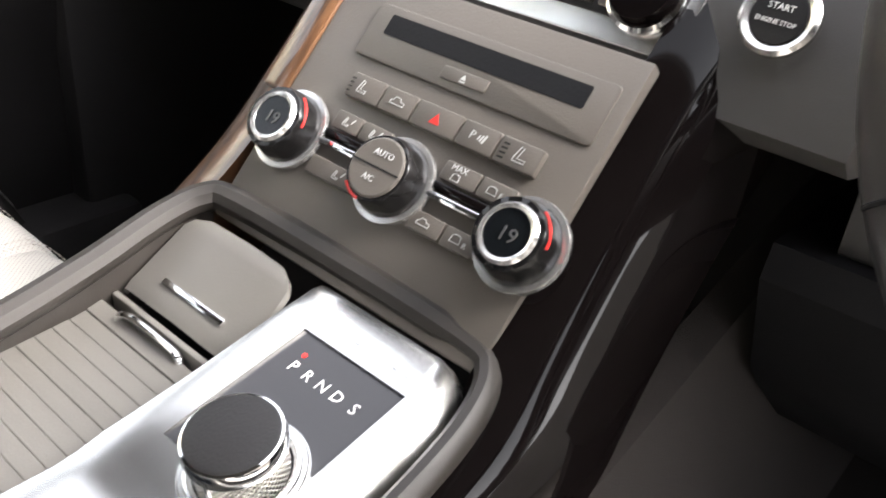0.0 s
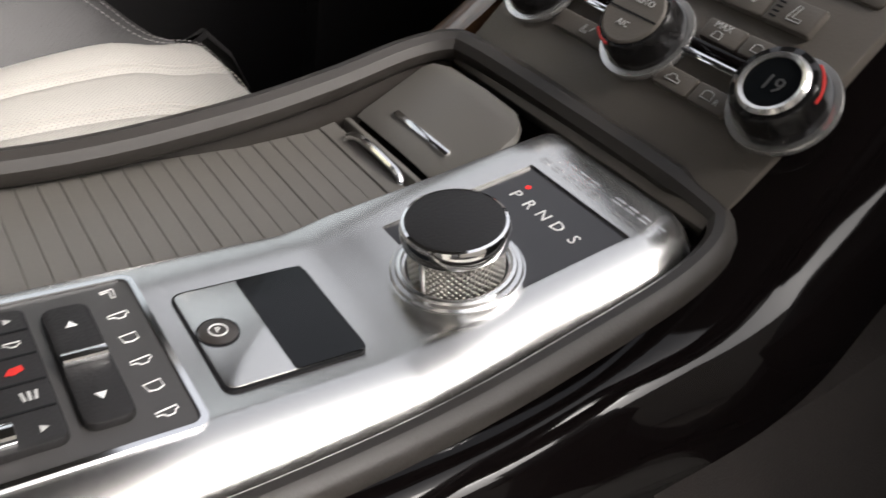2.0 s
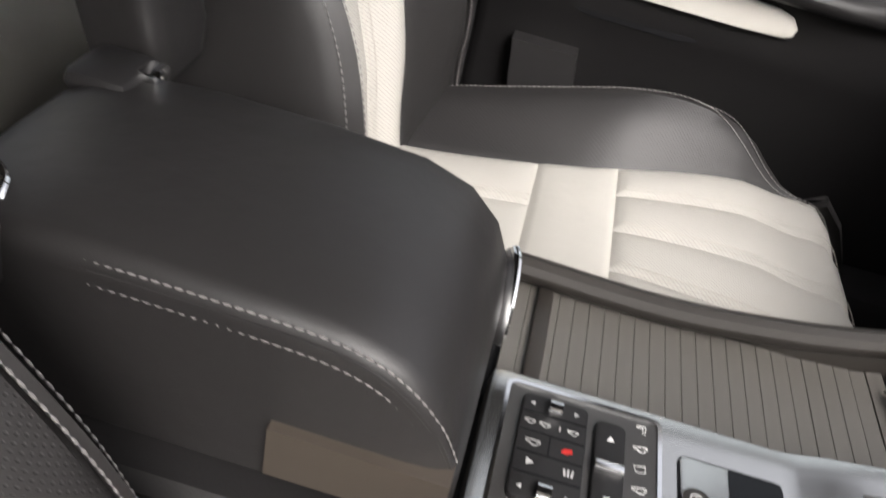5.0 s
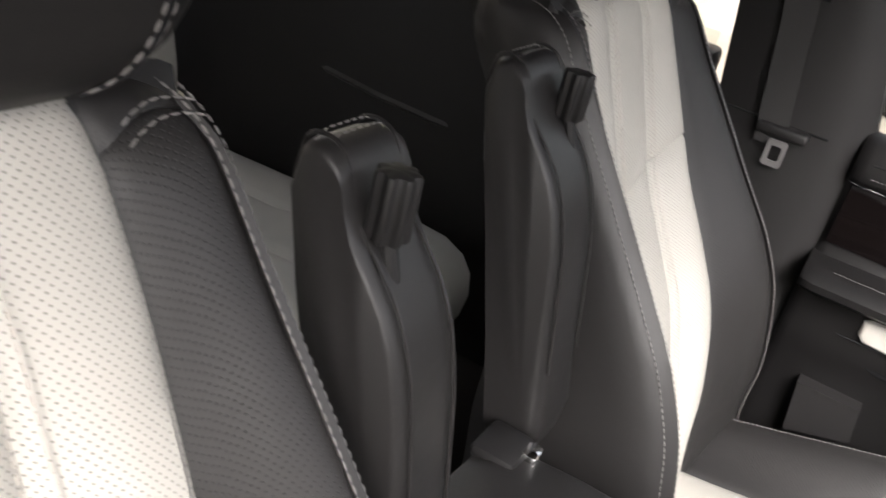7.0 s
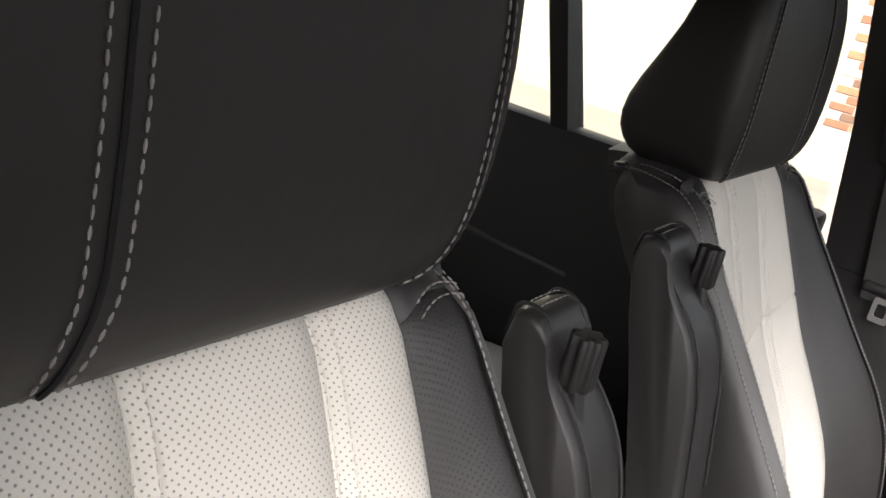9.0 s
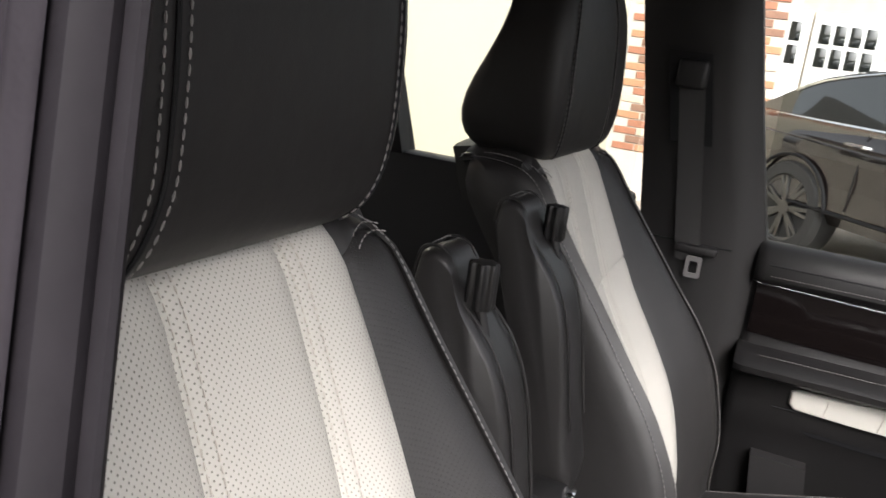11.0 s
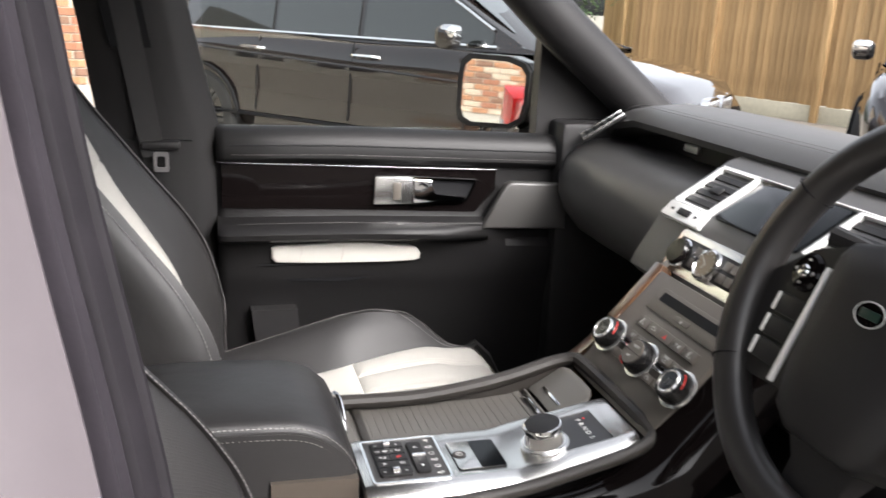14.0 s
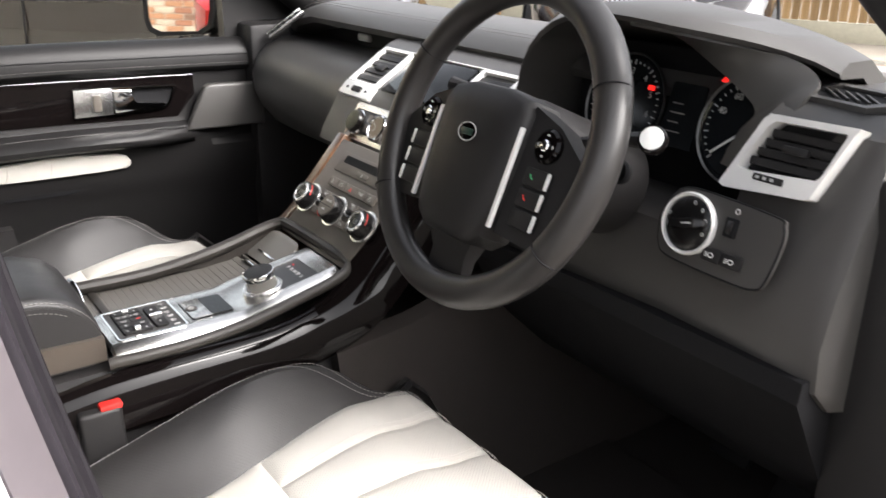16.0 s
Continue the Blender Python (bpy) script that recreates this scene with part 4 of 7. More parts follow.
part("centre_block", across(centre, [-0.216, -0.212, -0.2, 0.0, 0.19, 0.202, 0.206], lambda x, y, z: (x, y + (0.012 if abs(x) > 0.205 and y < 0.5 else 0), z)), DASH, dash, "padded centre block")

# central vents, screen and upper control strip lie on one sloping face
FACE = Matrix.Translation((0, 0.40, 1.148)) @ pose(0, 0, 0, math.degrees(math.atan2(0.054, 0.085)))


def vent(x0, x1, depth, parent, m, slats=4):
    v = part("vent", frame_of(rounded(x1 - x0, depth, 0.003, 3, (x0 + x1) / 2, depth / 2), rounded(x1 - x0 - 0.016, depth - 0.006, 0.002, 3, (x0 + x1) / 2, depth / 2), -0.006, 0.006), SILVER, parent, "satin silver framed air vent")
    v.matrix_local = m
    part("throat", box(x0 + 0.005, x1 - 0.005, 0.004, depth - 0.004, -0.012, -0.005, 0), RUBBER, v)
    for k in range(slats):
        yy = 0.008 + (depth - 0.016) * (k + 0.5) / slats
        part("vent_slat", box(x0 + 0.006, x1 - 0.006, yy - 0.0055, yy + 0.0055, -0.001, 0.002, 0.0008, 1, turn=None), PLASTIC, v)
    part("vent_tab", box((x0 + x1) / 2 - 0.012, (x0 + x1) / 2 + 0.012, depth * 0.42, depth * 0.58, 0.002, 0.006, 0.0015), PLASTIC, v)
    return v


vent(-0.188, -0.098, 0.085, dash, FACE, 4)
vent(0.088, 0.18, 0.085, dash, FACE, 4)
part("bright_line", box(-0.188, 0.18, 0.0865, 0.0885, 0.0, 0.006, 0.0006), SILVER, dash, "thin bright line over the screen").matrix_local = FACE
vb = part("vent_block", prism(rounded(0.094, 0.026, 0.004, 3, -0.143, -0.014), -0.003, 0.005, 0.0012), SILVER, dash, "satin silver block under the vent")
vb.matrix_local = Matrix.Translation((0, 0.400, 1.150)) @ pose(0, 0, 0, 46)
part("vent_wheel", box(-0.155, -0.127, -0.019, -0.009, 0.004, 0.008, 0.0015), PLASTIC, vb)
for x in (-0.172, -0.114):
    part("dial_mark", box(x - 0.003, x + 0.003, -0.016, -0.012, 0.005, 0.0054, 0), RUBBER, vb)
part("screen", prism(rounded(0.165, 0.085, 0.004, 4, -0.006, 0.042), 0.0, 0.004, 0.001), SCREEN, dash, "dark touch screen").matrix_local = FACE
RADIO = Matrix.Translation((0, 0.346, 1.066)) @ pose(0, 0, 0, math.degrees(math.atan2(0.07, 0.044)))
rad = part("radio_panel", prism(rounded(0.236, 0.062, 0.008, 4, -0.008, 0.04), -0.002, 0.003, 0.0012), ALU_X, dash, "brushed metal audio control panel")
rad.matrix_local = RADIO
part("radio_inset", prism(rounded(0.222, 0.038, 0.006, 4, -0.008, 0.041), 0.002, 0.0042, 0.001), PLASTIC, rad)
for x in (-0.096, 0.082):
    kb = part("audio_knob", lathe([(0.0185, 0.003), (0.0185, 0.012), (0.0165, 0.0165), (0.0, 0.017)], 36, pose(x, 0.037, 0)), GLOSS, rad)
    part("ring", lathe([(0.0185, 0.003), (0.0205, 0.004), (0.0208, 0.008), (0.0186, 0.009)], 36, pose(x, 0.037, 0)), CHROME, kb)
ck = part("clock", lathe([(0.0215, 0.003), (0.0225, 0.010), (0.0215, 0.0135), (0.0185, 0.0145), (0.0175, 0.0125)], 44, pose(-0.03, 0.038, 0)), CHROME, rad, "round chrome dial rim")
part("dial_face", lathe([(0.0178, 0.0118), (0.0178, 0.0124), (0.0, 0.0126)], 36, pose(-0.03, 0.038, 0)), surface("bronze_dial_face", (0.16, 0.13, 0.10), 0.3, metal=0.6), ck)
for k in range(12):
    a = radians(30 * k)
    part("dial_mark", box(-0.0004, 0.0004, -0.0012, 0.0012, 0.0126, 0.013, 0, turn=pose(-0.03 + 0.0152 * math.cos(a), 0.038 + 0.0152 * math.sin(a), 0, 0, 0, math.degrees(a) - 90)), SYMBOL, ck)
for a, ln in ((60, 0.012), (150, 0.008)):
    part("dial_pointer", box(-0.0005, 0.0005, 0.0, ln, 0.013, 0.0134, 0, turn=pose(-0.03, 0.038, 0, 0, 0, a)), SYMBOL, ck)
for k, x in enumerate((-0.066, -0.052, 0.0, 0.016, 0.032, 0.048, 0.064)):
    for y in (0.032, 0.049):
        part("key", prism(rounded(0.0125, 0.012, 0.001, 2, x, y), 0.0042, 0.0062, 0.0006), CONSOLE, rad)

# driver side of the dash
drv = [(0.62, 1.21), (0.56, 1.21), (0.50, 1.20), (0.47, 1.185), (0.445, 1.15), (0.42, 1.09), (0.405, 1.03), (0.41, 0.985), (0.44, 0.955), (0.6, 0.92), (0.7, 1.0)]
part("driver_panel", across(drv, [0.20, 0.21, 0.214, 0.3, 0.5, 0.560, 0.566, 0.62, 0.69, 0.705, 0.712], lambda x, y, z: (x, y + (0.02 if x > 0.71 else 0.006 if x > 0.7 else 0) - 0.02 * max(0, (x - 0.5) / 0.2) * (1 if y < 0.55 else 0), min(z, 1.092) if 0.212 < x < 0.563 and y < 0.65 else z + (0.033 if x > 0.563 and z > 1.18 else 0.0))), DASH_SHADED, dash, "black driver side dash panel")
part("knee_panel", across([(0.60, 0.985), (0.397, 0.992), (0.393, 0.97), (0.44, 0.87), (0.53, 0.78), (0.7, 0.72), (0.75, 0.8)], [0.17, 0.2, 0.4, 0.66, 0.70], lambda x, y, z: (x, y - 0.016 * max(0, (x - 0.5) / 0.2) * (y < 0.43), z + 0.03 * (x - 0.5) * (z > 0.96))), RUBBER, dash, "black knee panel")
# binnacle
hood_loops = []
cx, r = 0.36, 0.148
for k in range(19):
    if k <= 8:
        a = math.pi / 2 * k / 8
        x = cx - r * math.cos(a)
        h = 1.10 + 0.202 * (math.sin(a) ** 0.5)
    else:
        x = cx + 0.24 * (k - 8) / 10
        h = 1.302 - 0.045 * ((x - cx) / 0.24) ** 2.5
    f = 0.10 * ease_up((x - 0.44) / 0.17)
    hood_loops.append([(x, 0.43 + f, h - 0.004), (x, 0.425 + f, h + 0.002), (x, 0.44 + f, h + 0.012), (x, 0.54 + 0.4 * f, h + 0.012), (x, 0.63, min(h, 1.235)), (x, 0.63, min(h, 1.235) - 0.03), (x, 0.53 + 0.4 * f, h - 0.006)])
part("binnacle_hood", loft(hood_loops, caps=True), DASH, dash, "hooded instrument binnacle")
part("binnacle_back", box(0.225, 0.545, 0.53, 0.55, 1.09, 1.262, 0.004), RUBBER, dash)
lining_in = spline([(0.383, 0.490, 1.292), (0.430, 0.490, 1.279), (0.469, 0.490, 1.260), (0.510, 0.490, 1.235), (0.535, 0.490, 1.214), (0.520, 0.488, 1.187), (0.500, 0.488, 1.149)], 4)
lining_out = spline([(0.400, 0.432, 1.297), (0.450, 0.435, 1.294), (0.500, 0.462, 1.286), (0.550, 0.505, 1.272), (0.590, 0.510, 1.250), (0.588, 0.478, 1.222), (0.566, 0.446, 1.152)], 4)
part("hood_lining", sheet([[tuple(a.lerp(b, q) + Vector((0, -0.004, 0.004)) * math.sin(math.pi * q)) for a, b in zip(lining_in, lining_out)] for q in (0, 0.25, 0.5, 0.75, 1)], 0.004, (0, 1, 0)), DASH, dash, "leather lining inside the binnacle hood")
CL = Matrix.Translation((0.434, 0.495, 1.190)) @ pose(0, 0, 0, 72)
for x, r, digits in ((-0.09, 0.06, {4: "3", 5: "4", 6: "5", 7: "6"}), (0.09, 0.06, {2: "40", 3: "60", 4: "80"})):
    g = part("gauge", lathe([(r, 0.0), (r, 0.004), (r - 0.004, 0.005), (r - 0.005, 0.003), (0, 0.003)], 40, pose(x, 0, 0)), SCREEN, dash, "dark round gauge with pale figures")
    g.matrix_local = CL
    for k in range(33):
        a = radians(225 - 270 * k / 32)
        long = k % 4 == 0
        part("gauge_mark", box(-0.0006, 0.0006, -0.003 if long else -0.0012, 0.003 if long else 0.0015, 0.0035, 0.0042, 0, turn=pose(x + (r - 0.009) * math.cos(a), (r - 0.009) * math.sin(a), 0, 0, 0, math.degrees(a) - 90)), SYMBOL, g)
    for k, figure in digits.items():
        a = radians(225 - 270 * k / 8)
        letters(figure, 0.011, SYMBOL, g, pose(x + (r - 0.02) * math.cos(a), (r - 0.02) * math.sin(a), 0.0037), "figure")
    a = radians(222)
    part("needle", box(-0.0009, 0.0009, 0.0, r - 0.012, 0.0045, 0.0055, 0, turn=pose(x, 0, 0, 0, 0, math.degrees(a) - 90)), LIGHTGREY, g)
    part("gauge_rim", lathe([(r - 0.001, 0.003), (r + 0.002, 0.006), (r + 0.003, 0.003)], 40, pose(x, 0, 0)), surface("gauge_rim_metal", (0.10, 0.10, 0.10), 0.4, metal=1.0) if "gauge_rim_metal" not in bpy.data.materials else bpy.data.materials["gauge_rim_metal"], g)
part("centre_display", prism(rounded(0.05, 0.075, 0.004, 3, 0, 0), 0.0, 0.002), SCREEN, dash, "dark centre display").matrix_local = CL
for k in range(4):
    part("display_line", box(-0.018, -0.002 + 0.005 * (k % 2), 0.0125 - 0.011 * k, 0.0138 - 0.011 * k, 0.002, 0.0024, 0), THREAD, dash).matrix_local = CL
part("warning_lamp", prism([(0.040, 0.046), (0.050, 0.046), (0.045, 0.054)], 0.003, 0.005), REDLIT, dash, "lit red warning lamp").matrix_local = CL
part("warning_lamp", box(-0.058, -0.048, 0.021, 0.027, 0.0045, 0.006, 0.001), REDLIT, dash, "lit red warning lamp").matrix_local = CL
# side vent on the driver side
OV = Matrix.Translation((0.630, 0.432, 1.185)) @ Matrix(((1, 0, 0, 0), (0, 0.301, -0.954, 0), (0, 0.954, 0.301, 0), (0, 0, 0, 1)))
o_out = [(-0.042, 0.042), (0.050, 0.044), (0.046, 0.036), (0.024, -0.028), (0.018, -0.030), (-0.070, -0.038), (-0.076, -0.035), (-0.048, 0.036)]
o_in = [(-0.034, 0.036), (0.040, 0.037), (0.040, 0.033), (0.028, -0.006), (0.024, -0.010), (-0.056, -0.0165), (-0.061, -0.0135), (-0.040, 0.030)]
ov = part("side_vent", frame_of(o_out, o_in, -0.012, 0.008), SILVER, dash, "satin metal framed side vent")
ov.matrix_local = OV
part("throat", prism(o_in, -0.02, -0.012), RUBBER, ov)
for k in range(4):
    f = (k + 0.5) / 4
    y = 0.03 - 0.04 * f
    part("vent_slat", box(-0.038 - 0.02 * f, 0.036 - 0.009 * f, y - 0.004, y + 0.004, -0.006, -0.002, 0.0008, 1), PLASTIC, ov)
part("vent_tab", box(-0.022, 0.006, 0.008, 0.016, -0.003, 0.004, 0.002), PLASTIC, ov)
part("vent_wheel", box(-0.04, -0.006, -0.0235, -0.0165, 0.006, 0.0095, 0.0015), PLASTIC, ov)
# light switch
LS = Matrix.Translation((0.589, 0.392, 1.105)) @ Matrix(((1, 0, 0, 0), (0, 0.25, -0.968, 0), (0, 0.968, 0.25, 0), (0, 0, 0, 1)))
panel_o = [(p.x, p.y) for p in spline([(-0.084, 0.002, 0), (-0.078, -0.024, 0), (-0.060, -0.035, 0), (0.015, -0.038, 0), (0.044, -0.036, 0), (0.054, -0.026, 0), (0.060, 0.012, 0), (0.057, 0.030, 0), (0.045, 0.037, 0), (-0.05, 0.041, 0), (-0.074, 0.028, 0), (-0.084, 0.002, 0)], 4)][:-1]
lp = part("light_panel", prism(panel_o, -0.004, 0.004), DASH_SHADED, dash, "black light switch panel")
lp.matrix_local = LS
part("panel_gap", tube([(x, y, 0.003) for x, y in panel_o], 0.0013, 6, closed=True), RUBBER, lp)
lk = part("light_switch", lathe([(0.0285, 0.003), (0.0285, 0.008), (0.025, 0.011), (0.016, 0.0125), (0.0, 0.013)], 44, pose(-0.044, 0.005, 0)), DARKCAP, lp, "black rotary light switch")
part("ring", lathe([(0.028, 0.003), (0.0322, 0.004), (0.0328, 0.008), (0.0312, 0.0115), (0.0292, 0.0105), (0.028, 0.007)], 44, pose(-0.044, 0.005, 0)), SILVER, lk, "bright satin ring")
part("grip", loft([[(x, -w, 0.010), (x, w, 0.010), (x, w * 0.6, h), (x, -w * 0.6, h)] for x, w, h in ((-0.024, 0.003, 0.012), (-0.016, 0.006, 0.0205), (0.010, 0.0075, 0.0225), (0.021, 0.005, 0.018), (0.025, 0.003, 0.012))]), DARKCAP, lk, "raised finger grip").matrix_local = pose(-0.044, 0.005, 0, 0, 0, 14)
part("switch_mark", box(0.006, 0.019, -0.0007, 0.0007, 0.0226, 0.023, 0, turn=pose(-0.044, 0.005, 0, 0, -8, 14)), LIGHTGREY, lk)
for a in (78, 48, 20, -14, 165):
    part("switch_mark", tube([(-0.044 + 0.0235 * math.cos(radians(a)) + 0.0016 * math.cos(q), 0.005 + 0.0235 * math.sin(radians(a)) + 0.0016 * math.sin(q), 0.0122) for q in [2 * math.pi * k / 10 for k in range(10)]], 0.0004, 5, closed=True), SYMBOL, lk)
for x in (-0.008, 0.016):
    key = part("key", prism(rounded(0.0225, 0.014, 0.002, 3, x, -0.018), 0.003, 0.008, 0.0012), PLASTIC, lp)
    part("key_mark", tube([(x + 0.003 * math.cos(q), -0.018 + 0.0022 * math.sin(q), 0.0081) for q in [2 * math.pi * k / 12 for k in range(12)]], 0.0005, 5, closed=True), LIGHTGREY, key)
    for k in range(3):
        part("key_mark", box(x - 0.0075, x - 0.004, -0.0203 + 0.0018 * k, -0.0196 + 0.0018 * k, 0.008, 0.0083, 0), LIGHTGREY, key)
dw = part("dimmer_well", box(-0.004, 0.011, 0.004, 0.024, 0.003, 0.006, 0.002), RUBBER, lp)
part("dimmer_wheel", tube([(0.001, 0.014, 0.003), (0.006, 0.014, 0.003)], 0.0075, 16), PLASTIC, dw)
part("dimmer_mark", tube([(0.006 + 0.0025 * math.cos(q), 0.031 + 0.0025 * math.sin(q), 0.0042) for q in [2 * math.pi * k / 12 for k in range(12)]], 0.0005, 5, closed=True), LIGHTGREY, lp)
tv = part("top_vent", frame_of([(-0.050, 0.004), (-0.030, -0.022), (0.036, -0.024), (0.056, -0.004), (0.036, 0.024), (-0.028, 0.026)], [(-0.040, 0.002), (-0.024, -0.016), (0.030, -0.018), (0.044, -0.003), (0.030, 0.018), (-0.022, 0.020)], -0.003, 0.004), DASH_SHADED, dash, "small diamond shaped air vent")
tv.matrix_local = Matrix.Translation((0.622, 0.512, 1.2395)) @ pose(0, 0, 0, 11, 0, -6)
part("throat", prism([(-0.040, 0.002), (-0.024, -0.016), (0.030, -0.018), (0.044, -0.003), (0.030, 0.018), (-0.022, 0.020)], -0.003, 0.0005), RUBBER, tv)
for k in range(5):
    part("vent_slat", box(-0.0012, 0.0012, -0.017, 0.017, 0.0005, 0.0034, 0.0005, 1, turn=pose(-0.022 + 0.012 * k, 0.001, 0, 0, 0, 58)), DASH, tv)
part("cubby_handle", box(-0.50, -0.455, 0.592, 0.602, 1.168, 1.182, 0.003), SILVER, dash, "small satin handle in the dash shelf")
for x in (-0.036, -0.028, -0.020):
    part("dial_mark", box(x, x + 0.004, -0.0215, -0.0185, 0.0095, 0.0099, 0), SYMBOL, ov)
# start button and key slot
st = part("start_button", lathe([(0.0185, 0.0), (0.0185, 0.004), (0.0165, 0.006), (0.0135, 0.0045), (0.0125, 0.004)], 44), ALU, dash, "satin ring of the start button")
st.matrix_local = Matrix.Translation((0.150, 0.362, 1.106)) @ pose(0, 0, 0, 62)
part("button_face", lathe([(0.0128, 0.003), (0.0128, 0.0052), (0.0, 0.0056)], 36), PLASTIC, st)
letters("START", 0.0043, LIGHTGREY, st, pose(0, 0.004, 0.0058), "lettering")
letters("ENGINE STOP", 0.0031, LIGHTGREY, st, pose(0, -0.003, 0.0058), "lettering")
ks = part("key_slot", lathe([(0.013, 0.0), (0.013, 0.004), (0.01, 0.006), (0.009, 0.002), (0.0, 0.001)], 32), RUBBER, dash)
ks.matrix_local = Matrix.Translation((0.459, 0.375, 1.147)) @ pose(0, 0, 0, 72)
# passenger side vent
sv = part("corner_vent", box(-0.03, 0.03, -0.045, 0.045, 0, 0.006, 0.002), PLASTIC, dash)
sv.matrix_local = Matrix.Translation((-0.64, 0.50, 1.19)) @ pose(0, 0, 0, 35, 0, -20)
for x in (-0.03, 0.027):
    part("bright_edge", box(x, x + 0.004, -0.045, 0.045, 0.004, 0.009, 0.001), ALU_X, sv)
for k in range(5):
    part("vent_slat", box(-0.024, 0.025, -0.036 + 0.016 * k, -0.029 + 0.016 * k, 0.005, 0.008, 0.001), RUBBER, sv)

# ---------------- steering wheel ----------------
wheel = thing("steering_wheel", "black leather steering wheel with bright spoke bars and thumb switches", "steering wheel")
WHEEL = Matrix.Translation((0.393, 0.238, 1.190)) @ Matrix(((1, 0, 0, 0), (0, 0.4, -0.917, 0), (0, 0.917, 0.4, 0), (0, 0, 0, 1)))
wheel.matrix_world = WHEEL
RM = 0.162
rim_pts = [(RM * math.cos(2 * math.pi * k / 72), RM * math.sin(2 * math.pi * k / 72), -0.003) for k in range(72)]
part("rim", tube(rim_pts, 0.0165, 14, closed=True, flat=1.1), RIM, wheel, "worn black leather rim")
for a in (28, 152, 212, 328):
    c, s_ = math.cos(radians(a)), math.sin(radians(a))
    ring = [((RM + 0.0167 * math.cos(q)) * c, (RM + 0.0167 * math.cos(q)) * s_, -0.003 + 0.0184 * math.sin(q)) for q in [2 * math.pi * k / 20 for k in range(20)]]
    part("rim_joint", tube(ring, 0.0009, 5, closed=True), RUBBER, wheel)
pad_loops = []
outline = [(-0.068, 0.035), (-0.06, 0.048), (-0.03, 0.055), (0.03, 0.055), (0.06, 0.048), (0.068, 0.035), (0.068, 0.0), (0.064, -0.06), (0.054, -0.095), (0.035, -0.108), (-0.035, -0.108), (-0.054, -0.095), (-0.064, -0.06), (-0.068, 0.0)]
for f, z in ((1.0, -0.03), (1.0, 0.005), (0.97, 0.013), (0.9, 0.018), (0.6, 0.023), (0.2, 0.024)):
    pad_loops.append([(x * f, -0.02 + (y + 0.02) * f, z) for x, y in outline])
part("airbag_pad", loft(pad_loops), PLASTIC, wheel, "smooth black airbag pad")
badge = part("badge", lathe([(0.0, 0.0245), (0.011, 0.0245), (0.0115, 0.026), (0.0, 0.0265)], 32, Matrix.Diagonal((1.25, 0.85, 1, 1))), GLOSS, wheel, "oval badge")
part("badge_rim", tube([(0.0142 * math.cos(q), 0.0095 * math.sin(q), 0.0262) for q in [2 * math.pi * k / 32 for k in range(32)]], 0.0006, 6, closed=True), SYMBOL, badge)
part("badge_bar", box(-0.0095, 0.0095, -0.0035, 0.0035, 0.0255, 0.0268, 0.001), surface("badge_green", (0.012, 0.03, 0.022), 0.3), badge)
for s in (-1, 1):
    arm = part("spoke", loft([[(s * x, y + dy, z) for x, y, z in ((0.065, 0.032 + 0.012, -0.02), (0.065, 0.044, 0.006), (0.065, -0.085, 0.004), (0.065, -0.085, -0.02))] for dy in (0,)] + [[(s * 0.105, 0.03, -0.022), (s * 0.105, 0.03, 0.003), (s * 0.105, -0.088, 0.0), (s * 0.105, -0.088, -0.022)], [(s * 0.152, -0.005, -0.02), (s * 0.152, -0.005, -0.004), (s * 0.15, -0.085, -0.006), (s * 0.15, -0.085, -0.02)]]), PLASTIC, wheel, "black spoke")
    part("bright_bar", box(s * 0.0668 - 0.0024, s * 0.0668 + 0.0024, -0.082, 0.020, 0.0125, 0.0175, 0.0012), SILVER, arm, "polished spoke bar")
    pod = part("thumb_pad", lathe([(0.017, 0.0), (0.017, 0.006), (0.014, 0.0085), (0.0, 0.009)], 28, pose(s * 0.0975, 0.01, 0.0)), GLOSS, arm)
    part("thumb_button", lathe([(0.0058, 0.008), (0.0058, 0.0105), (0.0045, 0.0118), (0.0, 0.012)], 20, pose(s * 0.0975, 0.01, 0.0)), CHROME, pod, "polished centre button")
    for q in range(4):
        part("thumb_mark", prism([(-0.002, 0.0), (0.002, 0.0), (0.0, 0.0022)], 0.0088, 0.0093, turn=pose(s * 0.0975, 0.01, 0, 0, 0, 90 * q) @ pose(0, 0.0095, 0)), SYMBOL, pod)
    for k, y in enumerate((-0.022, -0.043, -0.064)):
        key = part("key", prism(rounded(0.034, 0.018, 0.002, 3, s * 0.097, y), 0.0, 0.006 if k < 2 else 0.0055, 0.0015), PLASTIC, arm)
        part("key_edge", box(s * 0.1135 - 0.002, s * 0.1135 + 0.002, y - 0.0085, y + 0.0085, 0.004, 0.0075, 0.0015), SILVER, key)
        if s > 0 and k < 2:
            part("phone_mark", tube(spline([(0.089, y + 0.0025, 0.0062), (0.0905, y - 0.0005, 0.0062), (0.0935, y - 0.002, 0.0062)], 4), 0.0008, 6), GREEN if k == 0 else RED, key)
part("lower_spoke", loft([[(-0.04, -0.1, -0.02), (0.04, -0.1, -0.02), (0.04, -0.1, 0.004), (-0.04, -0.1, 0.004)], [(-0.028, -0.125, -0.02), (0.028, -0.125, -0.02), (0.028, -0.125, -0.004), (-0.028, -0.125, -0.004)], [(-0.03, -0.155, -0.02), (0.03, -0.155, -0.02), (0.03, -0.155, -0.008), (-0.03, -0.155, -0.008)]]), PLASTIC, wheel)
part("column", lathe([(0.055, -0.03), (0.06, -0.06), (0.06, -0.2), (0.0, -0.2)], 28), PLASTIC, wheel, "black column shroud")
